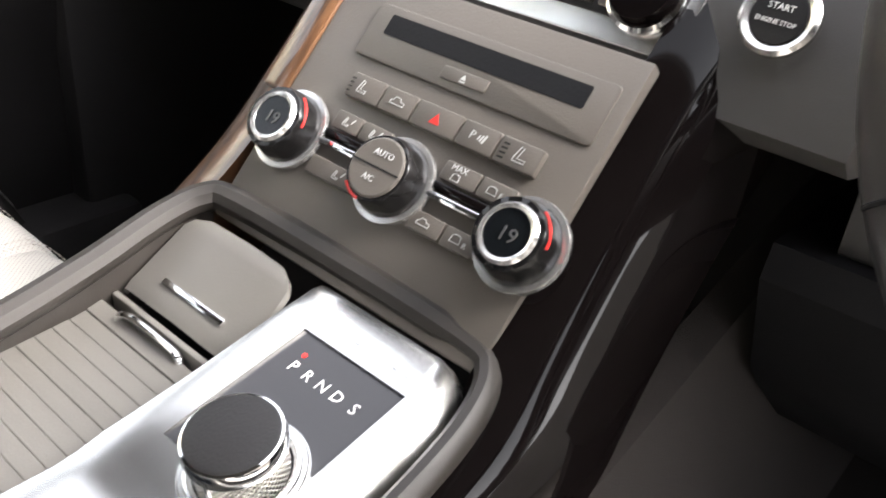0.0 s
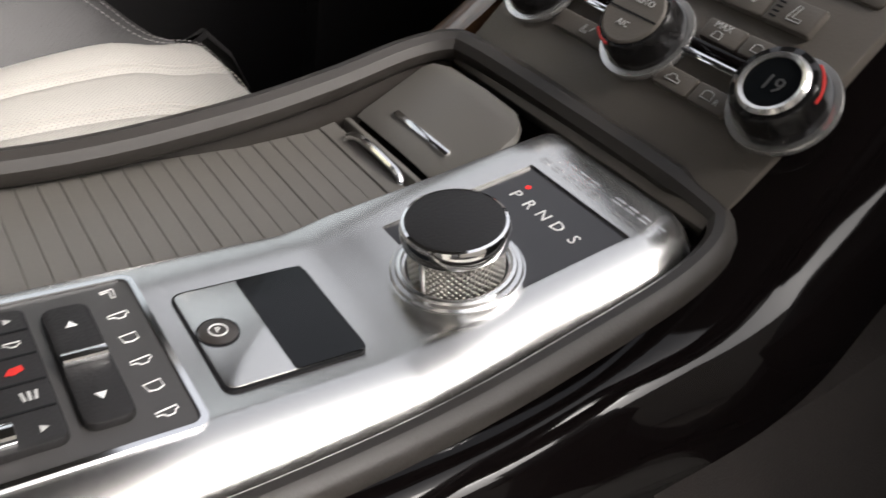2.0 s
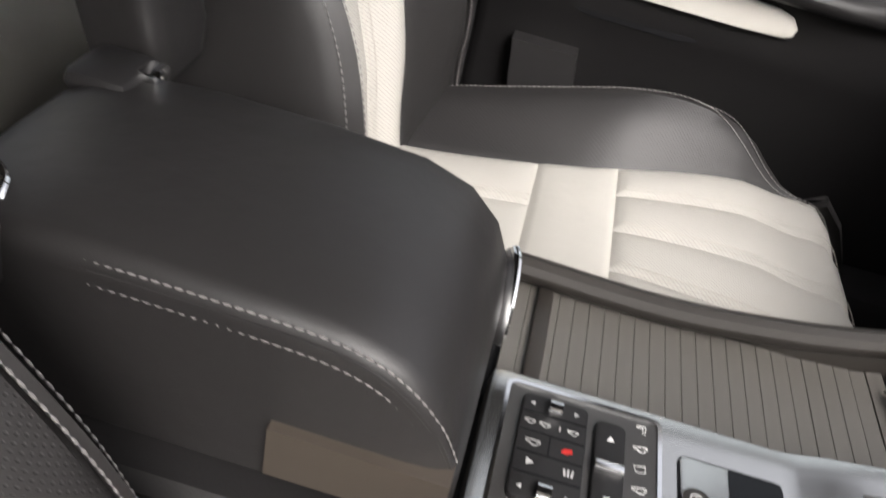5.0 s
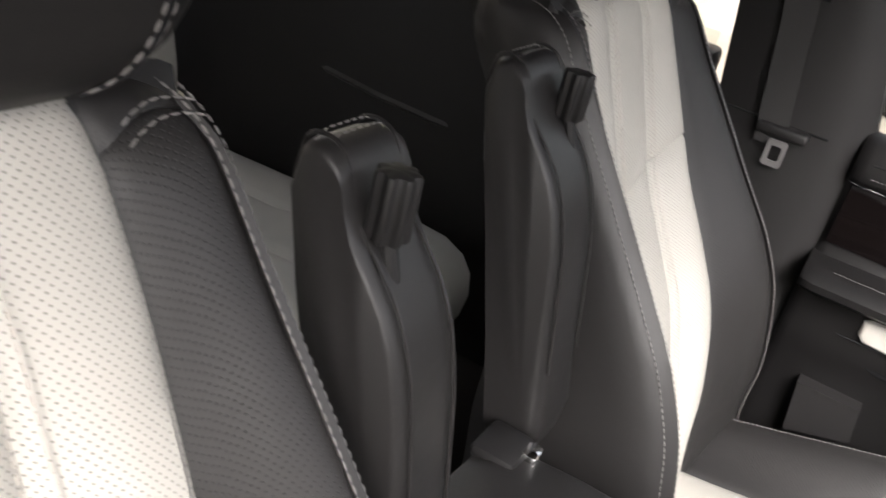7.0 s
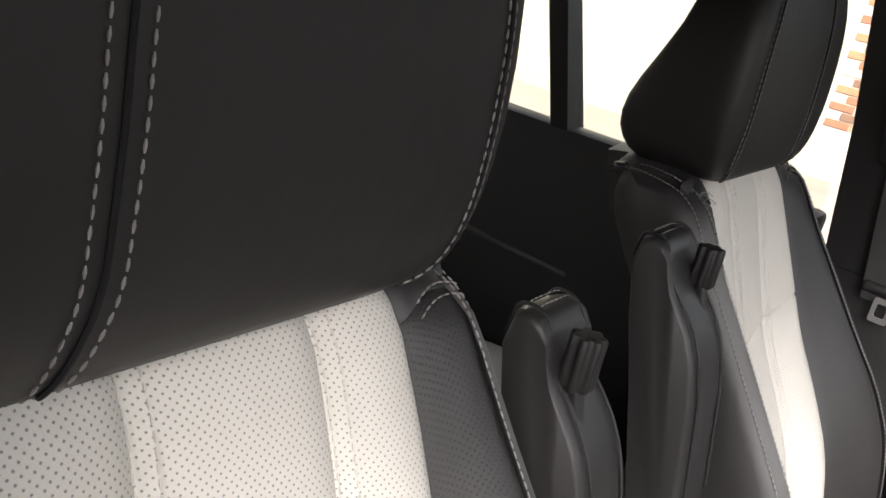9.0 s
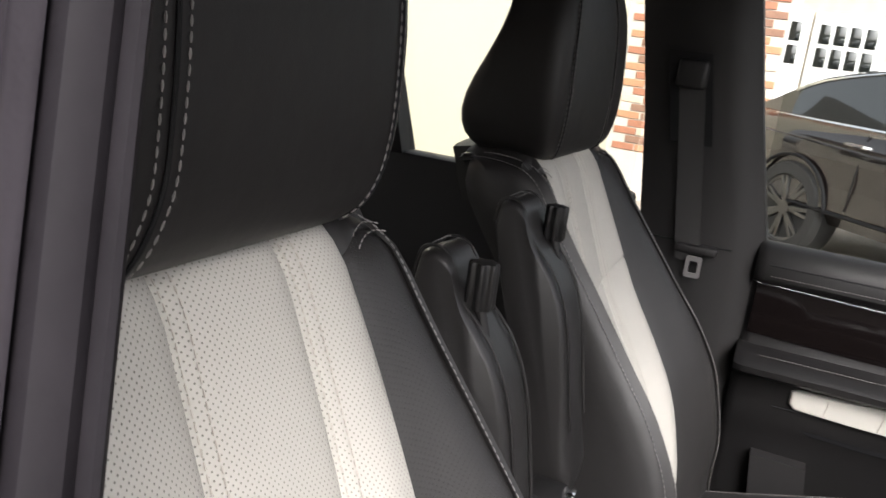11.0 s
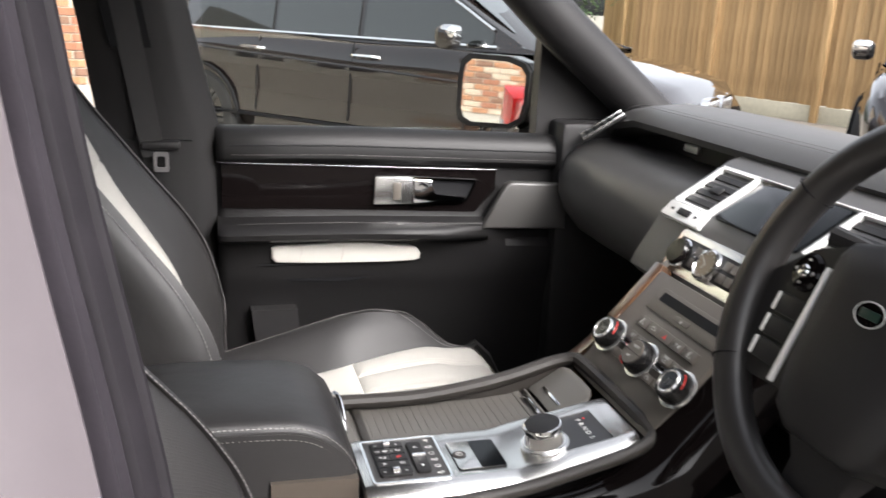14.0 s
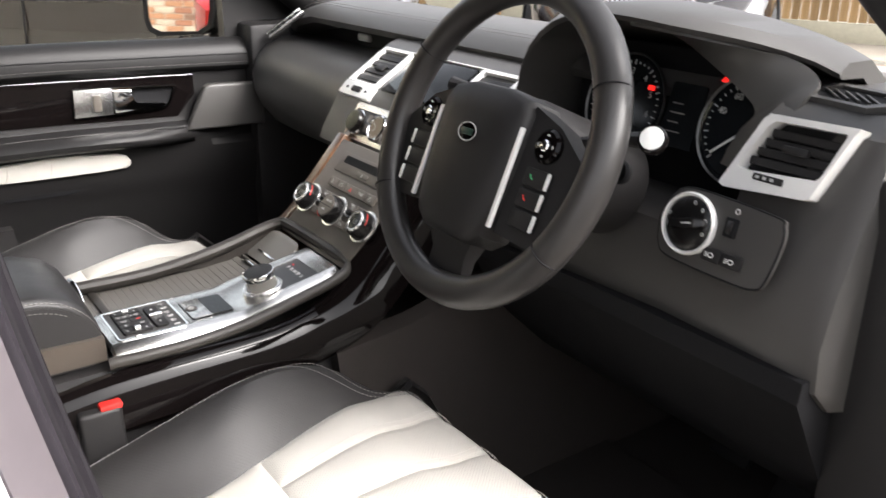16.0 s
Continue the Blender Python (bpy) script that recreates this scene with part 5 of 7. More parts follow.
stalk = part("stalk", tube([(0.05, 0.02, -0.06), (0.11, 0.038, -0.058), (0.160, 0.046, -0.05)], [0.006, 0.006, 0.008], 10), PLASTIC, wheel)
END = Matrix.Translation((0.166, 0.046, -0.055)) @ pose(0, 0, 0, -8, 22, 0)
cap = part("stalk_end", lathe([(0.0, -0.002), (0.0125, 0.0), (0.0138, 0.004), (0.0138, 0.0105), (0.0125, 0.0125), (0.0112, 0.0128)], 32, END), GLOSS, stalk, "black stalk collar")
part("end_disc", lathe([(0.0114, 0.012), (0.0108, 0.0138), (0.006, 0.0146), (0.0, 0.0148)], 32, END), LIGHTGREY, cap, "bright stalk end")
part("stalk", tube([(-0.05, 0.03, -0.06), (-0.11, 0.05, -0.055), (-0.145, 0.05, -0.045)], [0.006, 0.007, 0.01], 10), PLASTIC, wheel)

# ---------------- passenger door ----------------
door = thing("passenger_door", "closed black leather door with glossy insert and ivory strip", "car door")
prof = [(-0.80, 1.165), (-0.765, 1.172), (-0.745, 1.172), (-0.73, 1.166), (-0.718, 1.150), (-0.714, 1.135), (-0.714, 1.118), (-0.72, 1.110), (-0.732, 1.106), (-0.734, 1.018), (-0.73, 1.004), (-0.70, 1.000), (-0.672, 0.994), (-0.662, 0.985), (-0.664, 0.975), (-0.675, 0.968), (-0.700, 0.963), (-0.706, 0.95), (-0.707, 0.905), (-0.716, 0.87), (-0.726, 0.84), (-0.728, 0.72), (-0.735, 0.64), (-0.75, 0.60), (-0.80, 0.60)]
loops = []
for y, k in ((-0.222, 0.0), (-0.217, 0.6), (-0.205, 1.0), (-0.1, 1.0), (0.05, 1.0), (0.2, 1.0), (0.30, 1.0), (0.34, 0.6), (0.37, 0.2), (0.42, 0.12), (0.55, 0.1), (0.9, 0.1)):
    ring = []
    for x, z in prof:
        low = 0.961 < z < 1.004
        xx = x if not low or y < 0.3 else -0.70 - (0.03 * (1 - k))
        if y < -0.21:
            xx = xx - 0.012 * (1 - k)
        ring.append((xx, y, z - 0.030 * max(0, y - 0.0)))
    loops.append(ring)
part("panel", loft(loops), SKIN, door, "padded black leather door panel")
part("gloss_insert", loft([[(-0.7315, y, 1.098 - 0.03 * y), (-0.729, y, 1.06 - 0.03 * y), (-0.7305, y - 0.04 * (y > 0.2), 1.016 - 0.03 * y), (-0.736, y - 0.04 * (y > 0.2), 1.016 - 0.03 * y), (-0.736, y, 1.098 - 0.03 * y)] for y in (-0.213, -0.05, 0.1, 0.22, 0.318)]), GLOSS, door, "glossy black insert")
DM = Matrix.Translation((-0.7285, 0, 0)) @ Matrix(((0, 0, 1, 0), (1, 0, 0, 0), (0, 1, 0, 0), (0, 0, 0, 1)))
hp = part("handle_plate", prism([(0.07, 1.026), (0.145, 1.026), (0.147, 1.08), (0.073, 1.081)], 0.0, 0.008, 0.0015), ALU_X, door, "satin metal lock plate")
hp.matrix_local = DM
part("lock_switch", prism(rounded(0.016, 0.034, 0.003, 3, 0.115, 1.052), 0.007, 0.0115, 0.001), CONSOLE, hp)
cup = part("handle_bezel", frame_of([(0.147, 1.080), (0.277, 1.073), (0.262, 1.036), (0.252, 1.028), (0.147, 1.024)], [(0.150, 1.076), (0.271, 1.070), (0.257, 1.038), (0.249, 1.032), (0.150, 1.028)], 0.0, 0.009), CHROME, door, "chrome handle bezel")
cup.matrix_local = DM
part("handle_cup", prism([(0.150, 1.076), (0.271, 1.070), (0.257, 1.038), (0.249, 1.032), (0.150, 1.028)], -0.004, 0.001), RUBBER, cup)
part("door_lever", prism([(0.148, 1.075), (0.183, 1.073), (0.185, 1.05), (0.192, 1.043), (0.254, 1.041), (0.249, 1.033), (0.148, 1.029)], 0.005, 0.014, 0.003), CHROME, door, "chrome door lever").matrix_local = DM
PM = Matrix.Translation((-0.709, 0, 0)) @ Matrix(((0, 0, 1, 0), (1, 0, 0, 0), (0, 1, 0, 0), (0, 0, 0, 1)))
strip_o = [(-0.127, 0.930), (-0.118, 0.921), (-0.03, 0.920), (0.10, 0.918), (0.150, 0.917), (0.160, 0.922), (0.162, 0.932), (0.154, 0.943), (0.135, 0.950), (0.06, 0.957), (0.0, 0.9585), (-0.118, 0.955), (-0.127, 0.950)]
part("pull_strip", prism(strip_o, 0.0, 0.013, 0.006, 3), WHITE, door, "ivory leather pull strip").matrix_local = PM
part("strip_line", tube([(-0.703, y, 0.917) for y in (-0.15, -0.05, 0.05, 0.16)], 0.0012, 6), RUBBER, door)
for y in (-0.075, 0.005):
    part("strip_seam", tube([(-0.6955, y, 0.9225), (-0.6950, y + 0.004, 0.94), (-0.6955, y + 0.003, 0.954)], 0.0011, 6), THREAD_L, door)
part("door_pocket", prism([(-0.118, 0.914), (-0.104, 0.884), (-0.085, 0.877), (0.03, 0.874), (0.055, 0.878), (0.064, 0.886), (0.068, 0.912)], -0.022, -0.003, 0.003), RUBBER, door, "recessed dark door pocket").matrix_local = PM
part("corner_cover", loft([[(x, -0.165, z), (x, -0.079, z - 0.001), (x, -0.072, z - 0.052), (x, -0.155, z - 0.078)] for x, z in ((-0.728, 0.829), (-0.70, 0.828))]), PLASTIC, door)
part("front_pad", prism([(0.283, 0.980), (0.330, 1.068), (0.342, 1.073), (0.46, 1.068), (0.46, 0.975)], 0.0, 0.018, 0.006, 3), DASH, door).matrix_local = PM
part("panel_groove", tube([(-0.7148, y, 1.141 - 0.03 * max(0, y)) for y in np.linspace(-0.2, 0.5, 12)], 0.0012, 6), RUBBER, door)
# a fine satin tube stands in for the reflection along the insert's lip
part("bright_line", tube([(-0.7312, y, 1.1005 - 0.03 * y) for y in np.linspace(-0.213, 0.318, 8)], 0.0005, 6), SATIN, door, "thin bright line over the insert")
part("stitching", stitches([(-0.690, y, 1.0000 - 0.03 * max(0, y)) for y in np.linspace(-0.19, 0.28, 16)], 0.006, 0.004, 0.0005), THREAD, door)
seam = [(-0.7135, y, 1.124 - 0.03 * max(0, y)) for y in np.linspace(-0.2, 0.45, 20)]
part("stitching", stitches(seam, 0.006, 0.004, 0.0005), THREAD, door)

# passenger window glass and frame
for s in (-1, 1):
    fixed("window_2", box(s * 0.772, s * 0.776, -1.03, -0.45, 1.2, 1.62, 0), GLASS, "clear rear door window", "window").visible_shadow = False
fixed("window_1", box(-0.792, -0.788, -0.24, 0.62, 1.165, 1.60, 0, turn=None), GLASS, "clear passenger door window", "window").visible_shadow = False
fixed("mirror_sail", loft([[(x, 0.41, 1.15), (x, 0.66, 1.14), (x, 0.62, 1.24), (x, 0.46, 1.345), (x, 0.41, 1.36)] for x in (-0.80, -0.765)]), PLASTIC, "black triangular mirror base trim", "trim")

# door mirror
mir = thing("door_mirror", "black door mirror with clear glass on the passenger side", "mirror")
MM = look((-1.0, 0.40, 1.215), (0.2, -1.35, 1.3))
mir.matrix_world = MM
shape = [(-0.095, 0.05), (-0.08, 0.068), (-0.04, 0.078), (0.07, 0.078), (0.09, 0.062), (0.095, 0.03), (0.095, -0.045), (0.085, -0.066), (0.06, -0.075), (-0.055, -0.068), (-0.085, -0.05), (-0.095, -0.01)]
part("shell", loft([[(x * f, y * f, z) for x, y in shape] for f, z in ((1.0, 0.0), (1.08, 0.004), (1.1, 0.03), (1.0, 0.07), (0.7, 0.1), (0.2, 0.11))][0:1] + [[(x * f, y * f, z) for x, y in shape] for f, z in ((1.08, -0.006), (1.1, 0.03), (1.0, 0.07), (0.7, 0.1), (0.2, 0.11))]), GLOSS, mir, "glossy black shell")
part("glass", prism([(x * 0.93, y * 0.93) for x, y in shape], -0.012, -0.004), MIRROR, mir, "mirror glass")
part("rim", frame_of([(x * 1.05, y * 1.07) for x, y in shape], [(x * 0.93, y * 0.93) for x, y in shape], -0.014, 0.0), PLASTIC, mir)
fixed("mirror_arm", tube([(-0.79, 0.58, 1.15), (-0.9, 0.54, 1.125), (-0.99, 0.47, 1.13)], 0.022, 10), PLASTIC, "black mirror arm", "mirror arm")


# ---------------- front seats ----------------
def ease(t):
    t = min(1.0, max(0.0, t))
    return t * t * (3 - 2 * t)


CX = 0.383
# the passenger seat stands further back and a little lower
SLIDE = {1: (0.0, 0.0), -1: (-0.022, -0.011)}


def flow(v, rows):
    """Smoothed straight interpolation."""
    xs, ys = [r[0] for r in rows], [r[1] for r in rows]
    return sum(float(np.interp(v + d, xs, ys)) for d in (-0.03, -0.01, 0.01, 0.03)) / 4


def half_width(v, side=1):
    """Half the backrest's width; slimmer on the side towards the console."""
    if side < 0:
        return flow(v, ((0, 0.240), (0.2, 0.220), (0.41, 0.198), (0.62, 0.179), (0.83, 0.173), (0.95, 0.168), (1.02, 0.160), (1.2, 0.145)))
    return flow(v, ((0, 0.240), (0.2, 0.235), (0.41, 0.224), (0.62, 0.206), (0.83, 0.191), (0.95, 0.184), (1.02, 0.174), (1.2, 0.155)))


def insert_edge(v):
    return flow(v, ((0, 0.066), (0.1, 0.073), (0.2, 0.082), (0.307, 0.092), (0.412, 0.103), (0.518, 0.115), (0.623, 0.121), (0.728, 0.123), (0.833, 0.124), (0.94, 0.120), (1.1, 0.108)))


def back_at(s, u, v):
    """A point of the backrest's front; u from the seat's middle outwards, v up the back."""
    y = flow(v, ((-0.05, -0.228), (0, -0.238), (0.096, -0.252), (0.202, -0.262), (0.307, -0.281), (0.412, -0.303), (0.518, -0.338), (0.623, -0.373), (0.728, -0.395), (0.833, -0.418), (0.939, -0.441), (1.0, -0.470), (1.06, -0.502), (1.25, -0.59)))
    z = flow(v, ((-0.05, 0.7365), (0.94, 1.3008), (1.0, 1.325), (1.06, 1.332), (1.25, 1.31)))
    w, e = half_width(v, 1 if u >= 0 else -1), insert_edge(v)
    a = abs(u)
    lip = flow(v, ((0, 0.02), (0.342, 0.03), (0.614, 0.022), (0.77, 0.013), (0.92, 0.004), (1.2, 0.0)))
    crest = flow(v, ((0, 0.045), (0.1, 0.054), (0.2, 0.066), (0.307, 0.074), (0.412, 0.079), (0.518, 0.081), (0.623, 0.069), (0.728, 0.047), (0.833, 0.025), (0.939, 0.008), (1.2, 0.0)))
    f = lip * ease((a - 0.03) / (e - 0.02)) + (crest - lip) * ease((a - e) / (w - e)) - 0.03 * max(0, (a - w) / 0.02) ** 2
    top = 0.022 * ease((v - 0.9) / 0.15) * (a / w) ** 4
    return Vector((s * (CX + u), y + f + SLIDE[s][0], z - top + SLIDE[s][1]))


EDGE = [0, 0.025, 0.08, 0.2, 0.35, 0.5, 0.65, 0.8, 0.92, 0.975, 1]


def back_panel(s, ua, ub, va, vb, name, material, parent, rows=16, puff=0.004, label=""):
    """One padded panel between u limits ua(v), ub(v) and v limits va(u), vb(u)."""
    grid = []
    rows_t = [0, 0.012, 0.04] + [0.04 + 0.92 * k / rows for k in range(1, rows)] + [0.96, 0.988, 1]
    for q in rows_t:
        row = []
        for p in EDGE:
            v = q
            for _ in range(3):
                u = ua(v) + (ub(v) - ua(v)) * p
                v = va(u) + (vb(u) - va(u)) * q
            u = ua(v) + (ub(v) - ua(v)) * p
            near = min(p, 1 - p) * abs(ub(v) - ua(v))
            near = min(near, min(q, 1 - q) * 0.5)
            d = -0.004 * (1 - ease(near / 0.006)) + puff * ease(near / 0.03)
            c = back_at(s, u, v)
            row.append(c + Vector((0, 0.93, 0.37)) * d)
        grid.append(row)
    return part(name, sheet(grid, 0.02, (0, 1, 0.3)), material, parent, label)


def cushion_edge(y):
    """Half the width of the cushion's ivory centre."""
    return flow(y, ((-0.262, 0.088), (-0.15, 0.100), (-0.07, 0.110), (0.02, 0.125), (0.095, 0.149), (0.165, 0.170), (0.23, 0.183), (0.29, 0.187)))


def cushion_at(s, u, y):
    z = 0.775 + 0.035 * ease((y + 0.26) / 0.4)
    a = abs(u)
    z += 0.060 * ease((a - max(0.115, cushion_edge(y) - 0.008)) / 0.075) * flow(y, ((-0.26, 0.2), (-0.12, 0.62), (0.02, 1.0), (0.1, 1.0), (0.26, 0.5))) * (1.0 if u > 0 or s > 0 else 0.6) - 0.075 * ease((a - 0.205) / 0.05)
    z -= 0.012 * ease((y - 0.15) / 0.07) + 0.09 * max(0, (y - 0.240) / 0.064) ** 2
    return Vector((s * (CX + u), y + SLIDE[s][0], z + SLIDE[s][1]))


def cushion_panel(s, ua, ub, y0, y1, name, material, parent, puff=0.004, rows=14, label=""):
    grid = []
    rows_t = [0, 0.015, 0.05] + [0.05 + 0.9 * k / rows for k in range(1, rows)] + [0.95, 0.985, 1]
    for q in rows_t:
        y = y0 + (y1 - y0) * q
        row = []
        for p in EDGE:
            u = ua(y) + (ub(y) - ua(y)) * p
            near = min(min(p, 1 - p) * abs(ub(y) - ua(y)), min(q, 1 - q) * abs(y1 - y0))
            d = -0.004 * (1 - ease(near / 0.006)) + puff * ease(near / 0.03)
            row.append(cushion_at(s, u, y) + Vector((0, 0.0, 1.0)) * d)
        grid.append(row)
    return part(name, sheet(grid, 0.02), material, parent, label)


def front_seat(s):
    who = "driver" if s > 0 else "passenger"
    seat = thing("front_seat", "black leather front %s seat with perforated ivory centre panels" % who, "car seat", "front seats")
    vee = lambda u: 0.60 + 0.09 * (u + 0.1) / 0.2
    zero = lambda u: 0.0
    top = lambda u: 1.07
    yoke = lambda u: 0.905 + 0.045 * math.sin(math.pi * 0.7 * min(1, max(0, (abs(u) - 0.112) / 0.06)))
    end = lambda u: 1.13
    mid = lambda v: 0.0 if s > 0 else 0.013 * ease((0.9 - v) / 0.5)
    cuts = [lambda v, k=k: mid(v) + k * insert_edge(v) for k in (-1, -0.52, 0.30, 1)]
    for a, b in zip(cuts, cuts[1:]):
        back_panel(s, a, b, vee, top, "back_panel", WHITE_PERF, seat, label="ivory perforated leather back panel")
        back_panel(s, a, b, zero, vee, "back_panel", WHITE_PERF, seat, puff=0.006, label="ivory perforated leather back panel")
    back_panel(s, lambda v: -insert_edge(v), lambda v: insert_edge(v), top, end, "shoulder_yoke", BLACK, seat, puff=0.002, label="plain black leather shoulder yoke")
    for k in (-1, 1):
        inner = lambda v, k=k: mid(v) + k * insert_edge(v)
        outer = lambda v, k=k: k * half_width(v, k)
        back_panel(s, inner, outer, zero, yoke, "bolster", BLACK_PERF, seat, rows=26, puff=0.004, label="perforated black leather bolster")
        back_panel(s, inner, outer, yoke, end, "shoulder_panel", BLACK, seat, rows=10, puff=0.003, label="plain black leather shoulder panel")
        # wrapped sides
        grid = []
        for q in np.linspace(0, 1.13, 34):
            w = half_width(q, k)
            c = back_at(s, k * w, q)
            deep = min(0.105 + 0.095 * ease((0.8 - q) / 0.5), max(0.004, 0.548 + c.y))
            thin = min(1.0, deep / 0.08)
            row = []
            for back, out in ((0.005, -0.002), (-0.001, 0.0005), (-0.006, 0.005), (-0.02 * thin, 0.005 + 0.006 * thin), (-0.05 * thin, 0.005 + 0.006 * thin), (-0.8 * deep, 0.002 * thin), (-deep, -0.012), (-deep - 0.006, -0.03), (-deep - 0.008, -0.09), (-deep - 0.008, -0.16)):
                row.append(Vector((s * (CX + k * (w + out)), c.y + back, c.z + back * 0.15)))
            grid.append(row)
        part("side_panel", sheet(grid, 0.004, (s * k, 0, 0)), BLACK, seat, "black leather side panel")
        for off, dy in ((-0.0065, 0.0048), (0.0055, -0.0035)):
            line = []
            for q in np.linspace(0.01, 1.1, 90):
                c = back_at(s, k * (half_width(q, k) + min(off, 0)), q)
                if off < 0:
                    line.append(c + Vector((0, dy, 0.0012)))
                else:
                    line.append(Vector((s * (CX + k * (half_width(q, k) + 0.0062)), c.y - 0.0055, c.z)))
            part("stitching", stitches(line, 0.0058, 0.0042, 0.0007), THREAD, seat, "pale bolster stitching")
        for off in (-0.0055, 0.0055):
            line = [back_at(s, mid(q) + k * insert_edge(q) * (0.52 if k < 0 else 0.30) + off, q) + Vector((0, 0.0048, 0.0016)) for q in np.linspace(0.02, 1.05, 80)]
            part("stitching", stitches(line, 0.0062, 0.0044, 0.0007), THREAD_L, seat, "grey panel stitching")
        for dv in (-0.007, 0.007):
            line = [back_at(s, k * u, yoke(u) + dv) + Vector((0, 0.004, 0.003)) for u in np.linspace(insert_edge(0.9) + 0.004, half_width(0.92, k) - 0.003, 14)]
            part("stitching", stitches(line, 0.0058, 0.0044, 0.0007), THREAD, seat, "pale shoulder stitching")
    # padding behind the panels
    grid = [[back_at(s, half_width(q, p) * 0.76 * p, q) + Vector((0, -0.022, -0.008)) for p in np.linspace(-1, 1, 13)] for q in np.linspace(0, 1.15, 16)]
    part("back_core", sheet(grid, 0.07, (0, 1, 0)), BLACK, seat)
    # head restraint
    def head(a, b):
        """a from bottom to top, b round the restraint from its outer side over the front."""
        W, H = 0.171, 0.118
        z = 1.426 - H * math.copysign(abs(math.cos(a)) ** 0.8, math.cos(a))
        f = max(0.1, math.sin(a)) ** 0.24
        g = max(0.1, math.sin(a)) ** 0.36
        cx, sy = math.cos(b), math.sin(b)
        px = math.copysign(abs(cx) ** 0.26, cx) * W * f * (1 - 0.1 * ease((z - 1.42) / 0.15))
        back = 0.080 - 0.066 * ease((z - 1.33) / 0.16)
        py = math.copysign(abs(sy) ** 0.3, sy) * (0.065 if sy > 0 else back) * g
        yc = -0.480 - 0.06 * (z - 1.33)
        return Vector((s * (CX + px), yc + py + SLIDE[s][0], z + SLIDE[s][1]))

    hr = [[head(math.pi * k / 18, 2 * math.pi * j / 48) for j in range(48)] for k in range(19)]
    rest = part("head_restraint", loft(hr), BLACK_SOFT, seat, "black leather head restraint", smooth=60)
    for k in (-1, 1):
        for off in (-0.06, 0.0, 0.06):
            line = []
            for q in np.linspace(0.1, 0.92, 60):
                a = math.pi * q
                if k > 0:
                    u = flow(q, ((0.1, 0.095), (0.2, 0.078), (0.32, 0.064), (0.5, 0.058), (0.95, 0.055))) + 0.12 * off
                    b = math.acos((u / 0.165) ** (1 / 0.26))
                else:
                    b = math.pi - radians(flow(q, ((0.1, 54), (0.4, 62), (0.95, 66)))) - 0.8 * off
                p = head(a, b)
                line.append(p + Vector((s * k * 0.0004, 0.0008, 0)))
            if off:
                part("stitching", stitches(line, 0.0064, 0.0045, 0.0007), THREAD, rest, "pale stitching")
            else:
                part("seam", tube(line, 0.0012, 6), RUBBER, rest)
    for k in (-1, 1):
        part("headrest_post", tube([(s * (CX + k * 0.06), -0.515 + SLIDE[s][0], 1.29), (s * (CX + k * 0.06), -0.50 + SLIDE[s][0], 1.35)], 0.007, 10), CHROME, seat, "chrome head restraint post")
    # cushion
    e = cushion_edge
    wide = lambda y: 0.229 - 0.05 * ease((y - 0.1) / 0.17)
    limits = ((-0.262, -0.069), (-0.069, 0.019), (0.019, 0.303))
    for i, (y0, y1) in enumerate(limits):
        cut = [lambda y: -e(y), lambda y: -e(y) * 0.55, lambda y: 0.0, lambda y: e(y) * 0.55, lambda y: e(y)]
        if i == 1:
            cut = [cut[0], cut[-1]]
        elif i == 0:
            cut = [cut[0], lambda y: 0.02, cut[-1]]
        for a, b in zip(cut, cut[1:]):
            cushion_panel(s, a, b, y0, y1, "cushion_panel", WHITE if i == 1 else WHITE_PERF, seat, puff=0.0035, label="ivory leather cushion panel")
        if i != 1:
            for k in (-0.55, 0, 0.55) if i else (0.2,):
                for off in (-0.005, 0.005):
                    line = [cushion_at(s, k * e(y) + off, y) + Vector((0, 0, 0.0052)) for y in np.linspace(y0 + 0.004, min(y1, 0.295), 30)]
                    part("stitching", stitches(line, 0.0062, 0.0044, 0.0006), THREAD_L, seat)
    for k in (-1, 1):
        cushion_panel(s, lambda y, k=k: k * e(y), lambda y, k=k: k * wide(y), -0.262, 0.303, "cushion_bolster", BLACK_PERF, seat, rows=24, puff=0.005, label="perforated black leather cushion bolster")
        for w in (0.215, 0.205):
            line = [cushion_at(s, k * (w - 0.05 * ease((y - 0.1) / 0.17)), y) + Vector((0, 0, 0.0048)) for y in np.linspace(-0.25, 0.285, 50)]
            part("stitching", stitches(line, 0.0058, 0.0042, 0.0007), THREAD, seat)
    core = []
    for y in (-0.35, -0.26, -0.1, 0.05, 0.16, 0.24, 0.298):
        w = wide(y)
        yy = y + SLIDE[s][0]
        z = min(cushion_at(s, w, min(y, 0.290)).z, cushion_at(s, 0.0, min(y, 0.290)).z) - 0.022
        core.append([(s * (CX + w), yy, z), (s * (CX + w + 0.004), yy, 0.7), (s * (CX + w - 0.02), yy, 0.62), (s * (CX - w + 0.02), yy, 0.62), (s * (CX - w - 0.004), yy, 0.7), (s * (CX - w), yy, z), (s * (CX - 0.1), yy, z - 0.03), (s * (CX + 0.1), yy, z - 0.03)])
    part("cushion_base", loft(core), BLACK, seat, "black leather cushion base")
    part("seat_plinth", box(s * 0.22, s * 0.55, -0.25, 0.16, 0.56, 0.64, 0.01), PLASTIC, seat)
    return seat


front_seat(1)
front_seat(-1)


